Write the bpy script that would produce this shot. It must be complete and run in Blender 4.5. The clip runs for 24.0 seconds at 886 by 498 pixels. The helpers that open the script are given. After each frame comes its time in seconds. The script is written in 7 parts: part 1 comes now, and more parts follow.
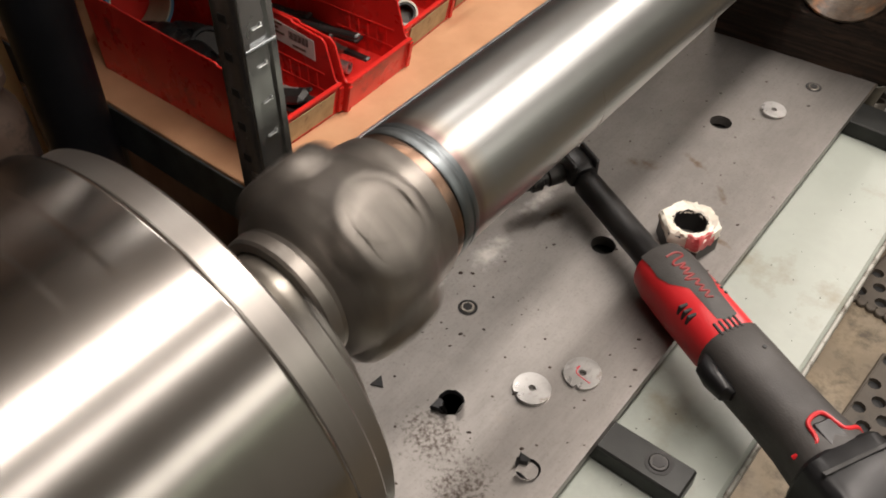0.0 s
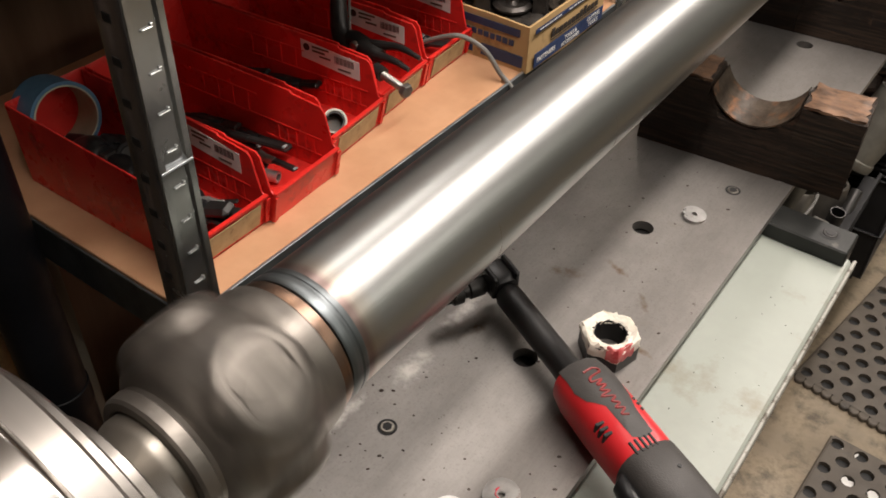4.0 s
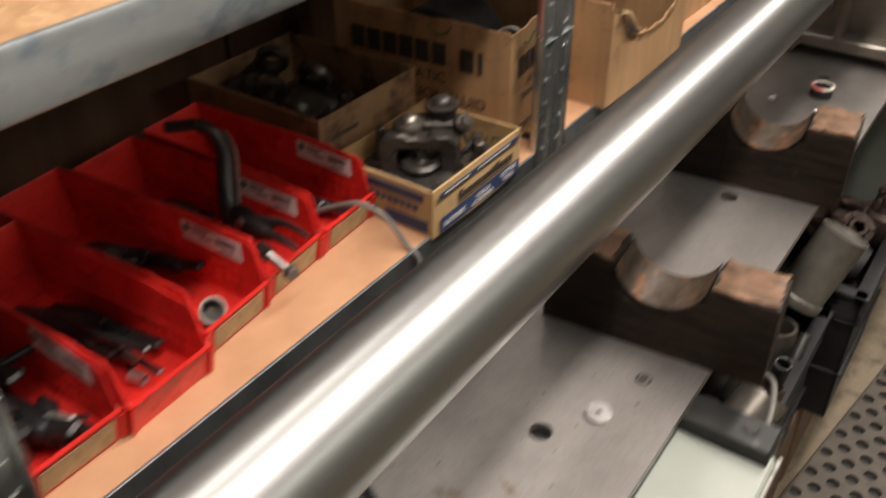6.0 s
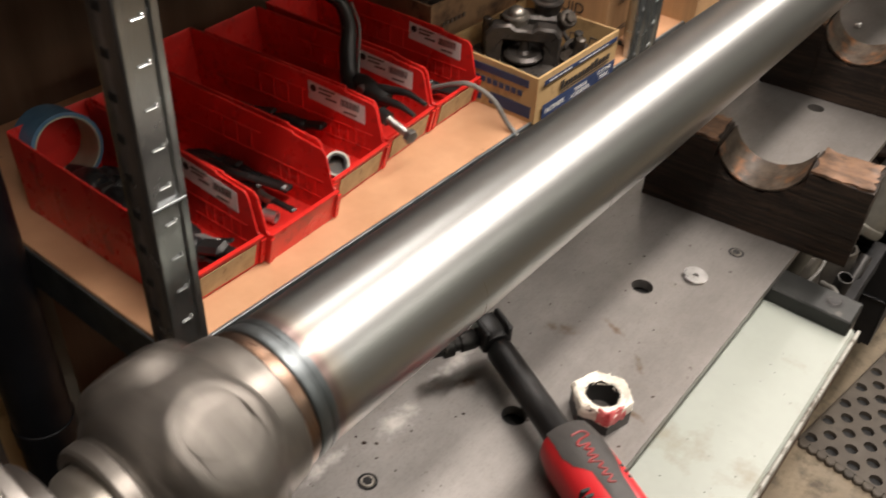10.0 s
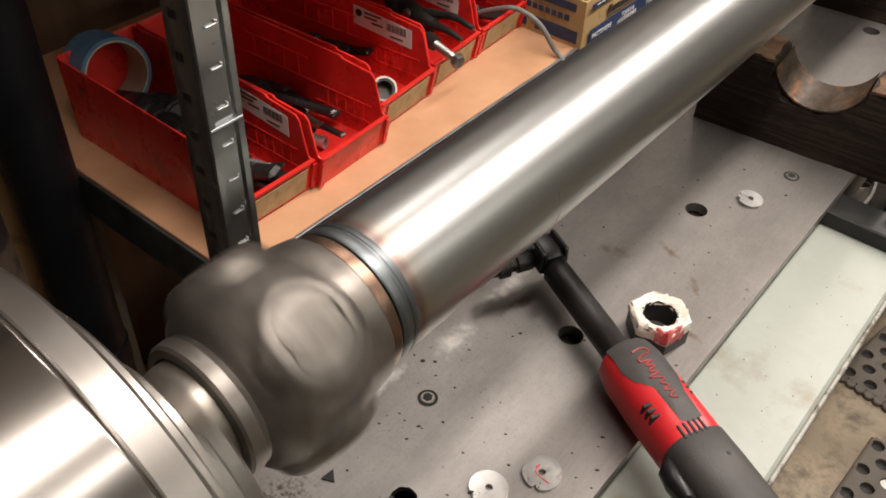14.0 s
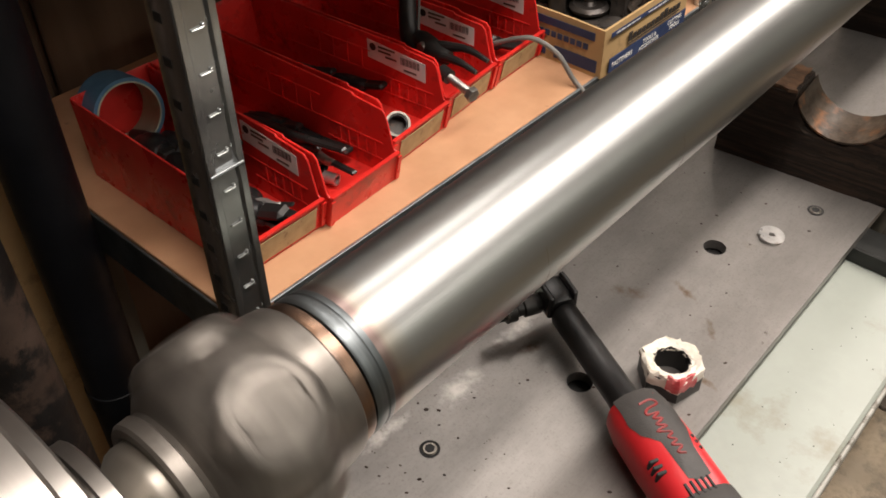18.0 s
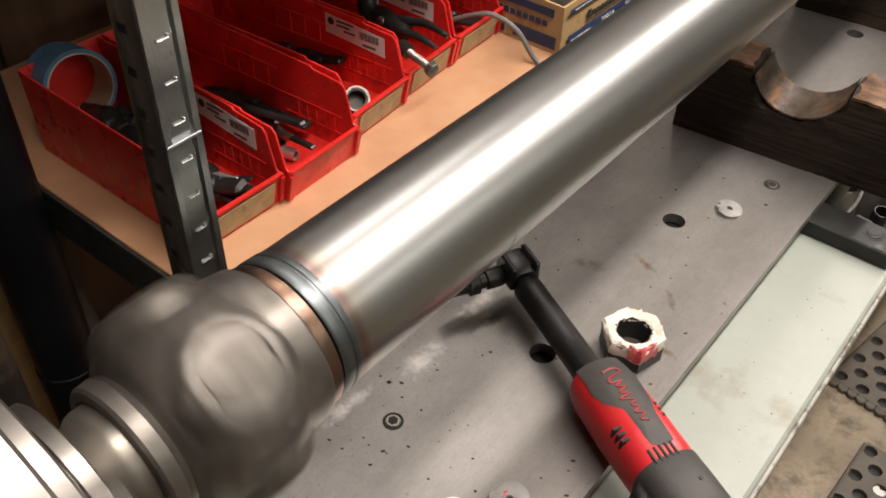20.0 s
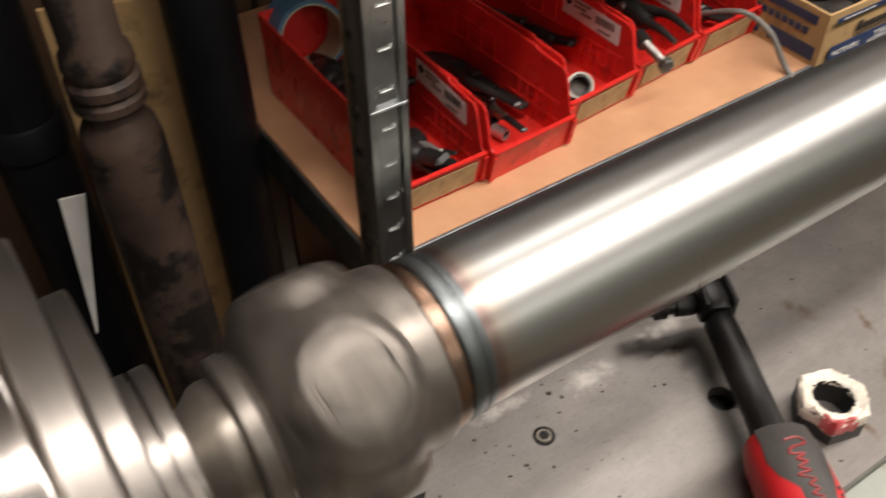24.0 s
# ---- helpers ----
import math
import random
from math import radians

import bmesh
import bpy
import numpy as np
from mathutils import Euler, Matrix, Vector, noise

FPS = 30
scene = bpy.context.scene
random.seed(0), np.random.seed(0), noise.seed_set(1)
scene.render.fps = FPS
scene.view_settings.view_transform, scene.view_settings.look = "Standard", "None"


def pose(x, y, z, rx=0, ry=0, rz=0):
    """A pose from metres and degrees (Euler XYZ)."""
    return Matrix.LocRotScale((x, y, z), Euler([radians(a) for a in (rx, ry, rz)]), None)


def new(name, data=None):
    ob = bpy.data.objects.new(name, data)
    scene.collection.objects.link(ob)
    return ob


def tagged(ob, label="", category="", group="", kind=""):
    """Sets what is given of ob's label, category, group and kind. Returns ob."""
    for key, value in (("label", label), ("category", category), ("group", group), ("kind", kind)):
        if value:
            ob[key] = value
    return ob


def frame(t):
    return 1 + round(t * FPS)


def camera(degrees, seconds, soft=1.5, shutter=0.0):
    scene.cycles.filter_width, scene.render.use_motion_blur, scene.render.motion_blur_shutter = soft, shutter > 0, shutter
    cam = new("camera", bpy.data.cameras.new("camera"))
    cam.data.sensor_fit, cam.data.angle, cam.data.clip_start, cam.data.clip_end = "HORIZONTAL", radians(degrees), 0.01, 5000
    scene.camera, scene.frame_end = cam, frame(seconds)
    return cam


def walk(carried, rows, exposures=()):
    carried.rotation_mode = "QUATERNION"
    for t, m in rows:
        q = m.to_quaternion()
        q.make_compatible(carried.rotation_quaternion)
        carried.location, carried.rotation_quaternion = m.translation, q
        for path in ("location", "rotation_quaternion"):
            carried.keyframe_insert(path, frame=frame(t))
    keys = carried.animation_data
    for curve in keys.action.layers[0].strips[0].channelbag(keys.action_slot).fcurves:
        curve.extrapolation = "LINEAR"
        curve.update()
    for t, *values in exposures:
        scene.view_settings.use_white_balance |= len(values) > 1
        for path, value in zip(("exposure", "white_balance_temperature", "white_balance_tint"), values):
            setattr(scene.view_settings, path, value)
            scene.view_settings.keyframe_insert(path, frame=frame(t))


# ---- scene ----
cam = camera(52.7, 24.0, soft=1.7, shutter=0.35)
METRES, EYE, TILT, LEAN, TURN = 1.45, 1.4, 0.0, 0.0, 37.9
ROWS = [
    (0.0, 0.0, 0.0, 0.0, 0.55, -45.51, -0.54),
    (0.5, -0.0074, 0.0014, -0.0105, 1.2, -46.41, -1.17),
    (1.0, -0.0064, -0.0026, -0.0037, 0.89, -46.25, -0.77),
    (1.5, 0.0042, -0.001, 0.0057, 0.16, -44.85, -0.33),
    (2.0, 0.0228, 0.0074, 0.012, -0.41, -43.33, -0.46),
    (2.5, 0.0404, 0.0273, 0.0196, -0.9, -41.8, 0.38),
    (4.5, 0.0168, 0.0155, 0.0138, -1.93, -40.76, -1.47),
    (5.0, 0.0082, 0.0203, 0.0053, -0.8, -41.5, -0.37),
    (5.5, 0.0181, 0.0285, 0.0108, -1.08, -40.56, 0.41),
    (5.7, 0.0522, 0.0537, 0.0208, -1.86, -37.92, 0.51),
    (5.8, 0.0715, 0.0674, 0.0233, -2.19, -36.36, 0.50),
    (6.0, 0.1034, 0.1016, 0.0382, -3.26, -34.99, 0.11),
    (6.2, 0.1446, 0.1524, 0.0514, -5.01, -32.77, -0.98),
    (6.5, 0.1766, 0.182, 0.055, -6.87, -31.05, -0.5),
    (7.0, 0.1994, 0.1993, 0.0554, -8.05, -30.66, 0.45),
    (7.5, 0.2, 0.1904, 0.0477, -6.96, -32.12, 0.99),
    (8.0, 0.1791, 0.156, 0.0304, -5.29, -33.85, 0.43),
    (8.5, 0.1102, 0.0881, 0.0303, -4.07, -34.66, -0.84),
    (8.7, 0.0768, 0.0573, 0.0228, -3.34, -34.18, -1.52),
    (9.0, 0.066, 0.0479, 0.0258, -2.08, -35.57, -2.09),
    (9.5, 0.053, 0.0313, 0.0254, -1.68, -36.83, -2.68),
    (10.0, 0.0358, 0.0264, 0.0159, 0.47, -38.19, -2.86),
    (10.2, 0.0234, 0.0212, 0.0110, 1.99, -39.23, -2.83),
    (10.5, 0.016, 0.0056, 0.008, 3.76, -40.66, -2.05),
    (11.0, 0.0252, -0.0014, 0.0094, 2.29, -41.78, -0.36),
    (11.5, 0.0335, 0.0107, 0.0079, 0.2, -42.16, -0.41),
    (13.5, 0.0241, 0.0214, 0.0091, 0.88, -41.39, -1.51),
    (14.0, 0.0186, 0.0192, 0.0041, 1.61, -41.86, -1.75),
    (14.5, 0.0193, 0.0164, 0.0041, 2.14, -42.28, -1.69),
    (15.0, 0.016, 0.0122, 0.0034, 2.6, -42.48, -1.59),
    (15.5, 0.013, 0.005, 0.0082, 3.24, -42.26, -1.31),
    (16.0, 0.0223, 0.0114, 0.0063, 4.22, -42.04, -0.88),
    (16.5, 0.0426, 0.0369, 0.0128, 4.32, -41.58, 0.6),
    (17.0, 0.0467, 0.0445, 0.0155, 2.63, -40.55, 1.29),
    (17.5, 0.0435, 0.0403, 0.0133, 2.86, -40.6, 0.77),
    (18.0, 0.0391, 0.0392, 0.0103, 3.45, -41.03, 0.35),
    (18.5, 0.0387, 0.0377, 0.0089, 3.2, -41.16, 0.09),
    (20.5, 0.035, 0.036, 0.0004, 0.87, -41.86, -1.58),
    (21.0, 0.0461, 0.039, 0.0042, 1.71, -41.73, -1.64),
    (21.2, 0.0519, 0.0440, 0.0196, 2.31, -41.13, -1.62),
    (21.5, 0.0629, 0.0527, 0.0114, 9.05, -39.99, -0.83),
    (22.0, 0.0755, 0.0715, -0.0004, 14.6, -41.93, -0.4),
    (22.5, 0.0961, 0.0875, -0.0007, 17.4, -42.9, 1.08),
    (23.0, 0.1013, 0.0885, 0.009, 15.13, -42.16, 2.01),
    (23.5, 0.0787, 0.086, 0.0017, 13.97, -42.21, 0.69),
    (23.7, 0.0664, 0.0798, 0.0012, 15.05, -42.76, 0.42),
    (24.0, 0.0472, 0.0665, -0.0039, 18.33, -43.91, 0.38),
]
walk(cam, [(t, pose(0, 0, EYE, TILT, LEAN, TURN) @ pose(METRES * x, METRES * y, METRES * z, 90 + pitch, roll, yaw)) for t, x, y, z, yaw, pitch, roll in ROWS],
     exposures=[(0.0, -0.06), (1.0, -0.14), (2.0, -0.24), (4.5, -0.04), (6.0, 0.0), (7.0, 0.44), (8.0, 0.50), (9.0, 0.30), (11.0, 0.10), (14.0, 0.06), (18.0, 0.05), (21.0, 0.08), (23.0, 0.08), (24.0, 0.0)])

# ---- light: two rows of fluorescent battens under the workshop ceiling ----
world = bpy.data.worlds.new("world")
scene.world = world
world.use_nodes = True
world.node_tree.nodes["Background"].inputs[0].default_value = (0.9, 0.95, 1.0, 1)
world.node_tree.nodes["Background"].inputs[1].default_value = 0.01
scene.view_settings.exposure = 0.0


def batten_light(x, y, z, length, width, watts, colour, lean=0.0):
    lamp = bpy.data.lights.new("batten_light", "AREA")
    lamp.shape, lamp.size, lamp.size_y = "RECTANGLE", width, length
    lamp.energy, lamp.color = watts, colour
    ob = new("batten_light", lamp)
    ob.matrix_basis = pose(x, y, z, 0, lean, 0)
    return ob


BATTENS = [  # x, y, z, length, width, watts, colour, lean
    (0.10, 1.20, 2.42, 2.4, 0.14, 54.0, (1.0, 0.90, 0.83), 0),
    (0.10, 3.80, 2.42, 2.4, 0.14, 33.0, (1.0, 0.90, 0.83), 0),
    (0.58, 1.20, 2.42, 2.4, 0.14, 9.0, (1.0, 0.92, 0.85), 0),
    (-0.72, 1.05, 2.42, 0.9, 0.12, 7.0, (1.0, 0.92, 0.86), 0),
    (1.85, 1.40, 2.42, 2.4, 0.50, 20.0, (1.0, 0.93, 0.85), 0),
    (2.80, 2.40, 2.42, 4.8, 0.08, 9.0, (0.95, 1.0, 0.78), 0),
]
for row in BATTENS:
    batten_light(*row)
for x, y, z, length, width, watts, colour, lean in BATTENS[:2]:  # added upward lamps, fill that brightens the ceiling
    batten_light(x, y, z + 0.085, length, width, watts * 0.16, colour, 180)

# ---- materials ----
def nodes_of(name):
    m = bpy.data.materials.new(name)
    m.use_nodes = True
    return m, m.node_tree, m.node_tree.nodes["Principled BSDF"]


def link(tree, a, b):
    tree.links.new(a, b)


def coords(tree, stretch):
    tc = tree.nodes.new("ShaderNodeTexCoord")
    mp = tree.nodes.new("ShaderNodeMapping")
    mp.inputs["Scale"].default_value = stretch
    link(tree, tc.outputs["Object"], mp.inputs["Vector"])
    return mp.outputs["Vector"]


def noise_tex(tree, vec, scale, detail=4.0, rough=0.55):
    n = tree.nodes.new("ShaderNodeTexNoise")
    n.inputs["Scale"].default_value = scale
    n.inputs["Detail"].default_value = detail
    n.inputs["Roughness"].default_value = rough
    link(tree, vec, n.inputs["Vector"])
    return n.outputs["Fac"]


def ramp(tree, fac, lo, hi, a=0.0, b=1.0):
    r = tree.nodes.new("ShaderNodeMapRange")
    r.inputs["From Min"].default_value, r.inputs["From Max"].default_value = lo, hi
    r.inputs["To Min"].default_value, r.inputs["To Max"].default_value = a, b
    link(tree, fac, r.inputs["Value"])
    return r.outputs["Result"]


def mixed(tree, fac, a, b):
    """A colour between a and b; each a socket or a tuple."""
    m = tree.nodes.new("ShaderNodeMix")
    m.data_type = "RGBA"
    link(tree, fac, m.inputs[0])
    for slot, v in ((6, a), (7, b)):
        if isinstance(v, tuple):
            m.inputs[slot].default_value = (*v, 1)
        else:
            link(tree, v, m.inputs[slot])
    return m.outputs[2]


def surf(name, c1, c2, scale=12.0, stretch=(1, 1, 1), rough=(0.35, 0.5), metal=0.0, bump=0.15, bscale=180.0, bstretch=None,
         stain=None, stain_scale=25.0, stain_cut=(0.58, 0.7), stain_metal=None, fine=None, vary=0.0, coat=0.0, contrast=(0.35, 0.65)):
    m, tree, bsdf = nodes_of(name)
    vec = coords(tree, stretch)
    plain = coords(tree, (1, 1, 1))
    big = ramp(tree, noise_tex(tree, vec, scale), *contrast)
    col = mixed(tree, big, c1, c2)
    small = noise_tex(tree, coords(tree, bstretch or stretch), bscale, 3.0)
    if fine:
        col = mixed(tree, ramp(tree, small, 0.4, 0.7), col, fine)
    rg = ramp(tree, noise_tex(tree, plain, scale * 2.3), 0.3, 0.7, *rough)
    if stain:
        mask = ramp(tree, noise_tex(tree, plain, stain_scale, 6.0, 0.65), *stain_cut)
        col = mixed(tree, mask, col, stain)
        if stain_metal is not None:
            link(tree, ramp(tree, mask, 0, 1, metal, stain_metal), bsdf.inputs["Metallic"])
    if vary:
        info = tree.nodes.new("ShaderNodeObjectInfo")
        hs = tree.nodes.new("ShaderNodeHueSaturation")
        link(tree, ramp(tree, info.outputs["Random"], 0, 1, 1 - vary, 1 + vary), hs.inputs["Value"])
        link(tree, col, hs.inputs["Color"])
        col = hs.outputs["Color"]
    link(tree, col, bsdf.inputs["Base Color"])
    link(tree, rg, bsdf.inputs["Roughness"])
    if stain_metal is None or not stain:
        bsdf.inputs["Metallic"].default_value = metal
    bsdf.inputs["Coat Weight"].default_value = coat
    if bump:
        b = tree.nodes.new("ShaderNodeBump")
        b.inputs["Strength"].default_value, b.inputs["Distance"].default_value = bump, 0.001
        link(tree, small, b.inputs["Height"])
        link(tree, b.outputs["Normal"], bsdf.inputs["Normal"])
    return m


def patch(tree, x, y, half, turn, scale, cut):
    """A ragged stain of its own: 1 inside, fading out past half (x, y), turned about z."""
    tc = tree.nodes.new("ShaderNodeTexCoord")
    mp = tree.nodes.new("ShaderNodeMapping")
    mp.vector_type = "TEXTURE"
    mp.inputs["Location"].default_value = (x, y, 0)
    mp.inputs["Rotation"].default_value = (0, 0, radians(turn))
    mp.inputs["Scale"].default_value = (half[0], half[1], 1e3)
    link(tree, tc.outputs["Object"], mp.inputs["Vector"])
    ln = tree.nodes.new("ShaderNodeVectorMath")
    ln.operation = "LENGTH"
    link(tree, mp.outputs["Vector"], ln.inputs[0])
    near = ramp(tree, ln.outputs["Value"], 0.2, 1.3, 1.0, 0.0)
    mul = tree.nodes.new("ShaderNodeMath")
    mul.operation = "MULTIPLY"
    link(tree, near, mul.inputs[0])
    link(tree, noise_tex(tree, coords(tree, (1, 1, 1)), scale, 5, 0.65), mul.inputs[1])
    return ramp(tree, mul.outputs[0], cut[0], cut[1])


def plate_material():
    """Ground steel bed plate: milling grain along the bed, oil smudges and rust freckles."""
    m, tree, bsdf = nodes_of("ground_steel_plate")
    plain = coords(tree, (1, 1, 1))
    grain = noise_tex(tree, coords(tree, (1.0, 0.06, 1)), 420, 3)
    cloud = ramp(tree, noise_tex(tree, coords(tree, (1, 0.55, 1)), 11, 6, 0.62), 0.30, 0.70)
    col = mixed(tree, cloud, (0.290, 0.272, 0.254), (0.15, 0.140, 0.130))
    col = mixed(tree, ramp(tree, grain, 0.3, 0.75, 0, 0.10), col, (0.38, 0.367, 0.35))
    smear = ramp(tree, noise_tex(tree, coords(tree, (0.7, 1.6, 1)), 34, 6, 0.7), 0.62, 0.78, 0, 0.42)
    col = mixed(tree, smear, col, (0.20, 0.17, 0.14))
    speck = ramp(tree, noise_tex(tree, plain, 520, 3, 0.7), 0.52, 0.72, 0, 0.45)
    col = mixed(tree, speck, col, (0.13, 0.118, 0.106))
    freck = ramp(tree, noise_tex(tree, plain, 130, 4, 0.6), 0.69, 0.75, 0, 0.8)
    col = mixed(tree, freck, col, (0.07, 0.055, 0.045))
    for x, y, half, turn in ((-0.025, 0.608, (0.028, 0.012), 25), (0.050, 0.614, (0.020, 0.006), -48), (0.012, 0.640, (0.03, 0.007), -20), (0.075, 0.560, (0.02, 0.006), -10), (-0.05, 0.50, (0.022, 0.01), 70)):
        col = mixed(tree, patch(tree, x, y, half, turn, 120, (0.30, 0.62)), col, (0.13, 0.09, 0.06))
    for x, y, half in ((0.005, 0.262, (0.06, 0.05)), (0.045, 0.245, (0.05, 0.06)), (-0.06, 0.24, (0.05, 0.05))):
        col = mixed(tree, patch(tree, x, y, half, 0, 300, (0.42, 0.62)), col, (0.06, 0.048, 0.04))
    for x, y, half in ((-0.066, 0.430, (0.018, 0.036)), (-0.072, 0.510, (0.012, 0.05)), (-0.080, 0.36, (0.010, 0.04))):
        col = mixed(tree, patch(tree, x, y, half, 0, 90, (0.26, 0.62)), col, (0.60, 0.57, 0.53))
    link(tree, col, bsdf.inputs["Base Color"])
    link(tree, ramp(tree, smear, 0, 1, 0.74, 0.62), bsdf.inputs["Metallic"])
    link(tree, ramp(tree, cloud, 0, 1, 0.36, 0.43), bsdf.inputs["Roughness"])
    b = tree.nodes.new("ShaderNodeBump")
    b.inputs["Strength"].default_value, b.inputs["Distance"].default_value = 0.012, 0.0006
    link(tree, grain, b.inputs["Height"])
    link(tree, b.outputs["Normal"], bsdf.inputs["Normal"])
    return m


def osb_material():
    m, tree, bsdf = nodes_of("strand_board")
    v = tree.nodes.new("ShaderNodeTexVoronoi")
    v.inputs["Scale"].default_value = 170
    warp = noise_tex(tree, coords(tree, (1, 1, 1)), 60, 4)
    link(tree, coords(tree, (0.45, 1.0, 1.0)), v.inputs["Vector"])
    sep = tree.nodes.new("ShaderNodeSeparateColor")
    link(tree, v.outputs["Color"], sep.inputs["Color"])
    col = mixed(tree, sep.outputs[0], (0.33, 0.185, 0.085), (0.49, 0.31, 0.16))
    col = mixed(tree, ramp(tree, warp, 0.5, 0.75, 0, 0.8), col, (0.30, 0.15, 0.06))
    link(tree, col, bsdf.inputs["Base Color"])
    bsdf.inputs["Roughness"].default_value = 0.65
    b = tree.nodes.new("ShaderNodeBump")
    b.inputs["Strength"].default_value, b.inputs["Distance"].default_value = 0.3, 0.001
    link(tree, sep.outputs[1], b.inputs["Height"])
    link(tree, b.outputs["Normal"], bsdf.inputs["Normal"])
    return m


def tube_material():
    """Drawn steel tube: fine turning marks round it, heat tint beside the weld."""
    m, tree, bsdf = nodes_of("drawn_steel_tube")
    rings = noise_tex(tree, coords(tree, (0.2, 1.0, 0.2)), 260, 4)
    cloud = noise_tex(tree, coords(tree, (1, 0.35, 1)), 14, 3)
    col = mixed(tree, ramp(tree, cloud, 0.35, 0.65), (0.335, 0.341, 0.334), (0.285, 0.290, 0.284))
    tc = tree.nodes.new("ShaderNodeTexCoord")
    sep = tree.nodes.new("ShaderNodeSeparateXYZ")
    link(tree, tc.outputs["Object"], sep.inputs[0])
    straw = ramp(tree, sep.outputs[1], 0.003, 0.016, 0.55, 0.0)
    col = mixed(tree, straw, col, (0.30, 0.235, 0.165))
    plum = ramp(tree, sep.outputs[1], 0.0015, 0.0055, 0.9, 0.0)
    col = mixed(tree, plum, col, (0.20, 0.145, 0.135))
    link(tree, col, bsdf.inputs["Base Color"])
    bsdf.inputs["Metallic"].default_value = 1.0
    link(tree, ramp(tree, rings, 0.3, 0.7, 0.335, 0.35), bsdf.inputs["Roughness"])
    return m


TUBE = tube_material()
PLATE = plate_material()
OSB = osb_material()
TURNED = surf("turned_steel", (0.295, 0.279, 0.26), (0.245, 0.232, 0.216), 8, (0.3, 3, 0.3), (0.18, 0.20), 1.0, 0.02, 300, (0.2, 1, 0.2))
CASTIRON = surf("blasted_casting", (0.205, 0.188, 0.168), (0.12, 0.110, 0.098), 70, rough=(0.34, 0.46), metal=0.85, bump=0.18, bscale=420)
WELD = surf("zinc_ring", (0.185, 0.205, 0.212), (0.10, 0.112, 0.117), 30, (0.3, 4, 0.3), (0.34, 0.48), 1.0, 0.1, 200)
COPPER = surf("heat_tinted_weld", (0.235, 0.135, 0.082), (0.15, 0.118, 0.10), 60, rough=(0.25, 0.4), metal=1.0, bump=0.4, bscale=240)
STEELGREY = surf("machined_grey_steel", (0.31, 0.287, 0.25), (0.20, 0.183, 0.16), 14, rough=(0.32, 0.48), metal=0.9, bump=0.15, bscale=250, stain=(0.15, 0.12, 0.09), stain_scale=18)
BRIGHT = surf("bright_zinc_steel", (0.58, 0.56, 0.535), (0.47, 0.455, 0.435), 40, rough=(0.28, 0.42), metal=0.75, bump=0.08)
WORNZINC = surf("worn_zinc_steel", (0.34, 0.33, 0.31), (0.22, 0.213, 0.20), 60, rough=(0.30, 0.45), metal=0.85, bump=0.15)
DARKSTEEL = surf("blackened_steel", (0.035, 0.034, 0.033), (0.06, 0.058, 0.056), 25, rough=(0.32, 0.5), metal=0.75, bump=0.15, stain=(0.2, 0.19, 0.175), stain_scale=60, stain_cut=(0.64, 0.72))
GREASY = surf("greasy_cast_iron", (0.040, 0.036, 0.033), (0.080, 0.071, 0.063), 45, rough=(0.24, 0.46), metal=0.5, bump=0.5, bscale=220, stain=(0.12, 0.085, 0.06), stain_scale=70, stain_cut=(0.60, 0.74))
OLDIRON = surf("oily_brown_iron", (0.105, 0.088, 0.072), (0.06, 0.05, 0.042), 38, rough=(0.3, 0.5), metal=0.6, bump=0.4, bscale=240, stain=(0.03, 0.026, 0.022), stain_scale=40, stain_cut=(0.5, 0.64))
RUSTY = surf("rusty_iron", (0.055, 0.032, 0.023), (0.03, 0.021, 0.017), 40, rough=(0.5, 0.75), metal=0.4, bump=0.5, bscale=260, stain=(0.085, 0.062, 0.05), stain_scale=45)
OLDSHAFT = surf("weathered_primer_shaft", (0.085, 0.056, 0.042), (0.045, 0.03, 0.023), 14, rough=(0.5, 0.7), metal=0.25, bump=0.3, stain=(0.012, 0.010, 0.009), stain_scale=15, stain_cut=(0.46, 0.54))
GALV = surf("galvanised_steel", (0.46, 0.49, 0.50), (0.38, 0.41, 0.425), 22, (1, 0.4, 1), rough=(0.30, 0.42), metal=0.85, bump=0.06, stain=(0.27, 0.33, 0.37), stain_scale=24, stain_cut=(0.50, 0.62))
POSTSTEEL = surf("slotted_post_steel", (0.42, 0.422, 0.42), (0.30, 0.302, 0.302), 18, rough=(0.16, 0.28), metal=0.95, bump=0.06, stain=(0.34, 0.34, 0.33), stain_scale=30)
POSTZINC = surf("zinc_post_steel", (0.50, 0.52, 0.515), (0.40, 0.42, 0.42), 18, rough=(0.18, 0.28), metal=0.9, bump=0.06, stain=(0.55, 0.57, 0.56), stain_scale=30)
BEAMDARK = surf("dark_shelf_beam", (0.07, 0.075, 0.075), (0.11, 0.12, 0.12), 20, rough=(0.35, 0.5), metal=0.6)
CANZINC = surf("dull_zinc_can", (0.42, 0.43, 0.40), (0.27, 0.30, 0.295), 16, rough=(0.42, 0.58), metal=0.55, bump=0.12, stain=(0.28, 0.27, 0.23), stain_scale=14)
CANGREY = surf("dirty_steel_can", (0.22, 0.21, 0.18), (0.12, 0.114, 0.098), 18, rough=(0.38, 0.55), metal=0.6, bump=0.15, stain=(0.13, 0.10, 0.075), stain_scale=22)
SHELFBOARD = surf("tan_shelf_board", (0.56, 0.315, 0.175), (0.47, 0.255, 0.135), 14, rough=(0.5, 0.68), bump=0.12, bscale=300, stain=(0.22, 0.115, 0.06), stain_scale=34, stain_cut=(0.66, 0.76))
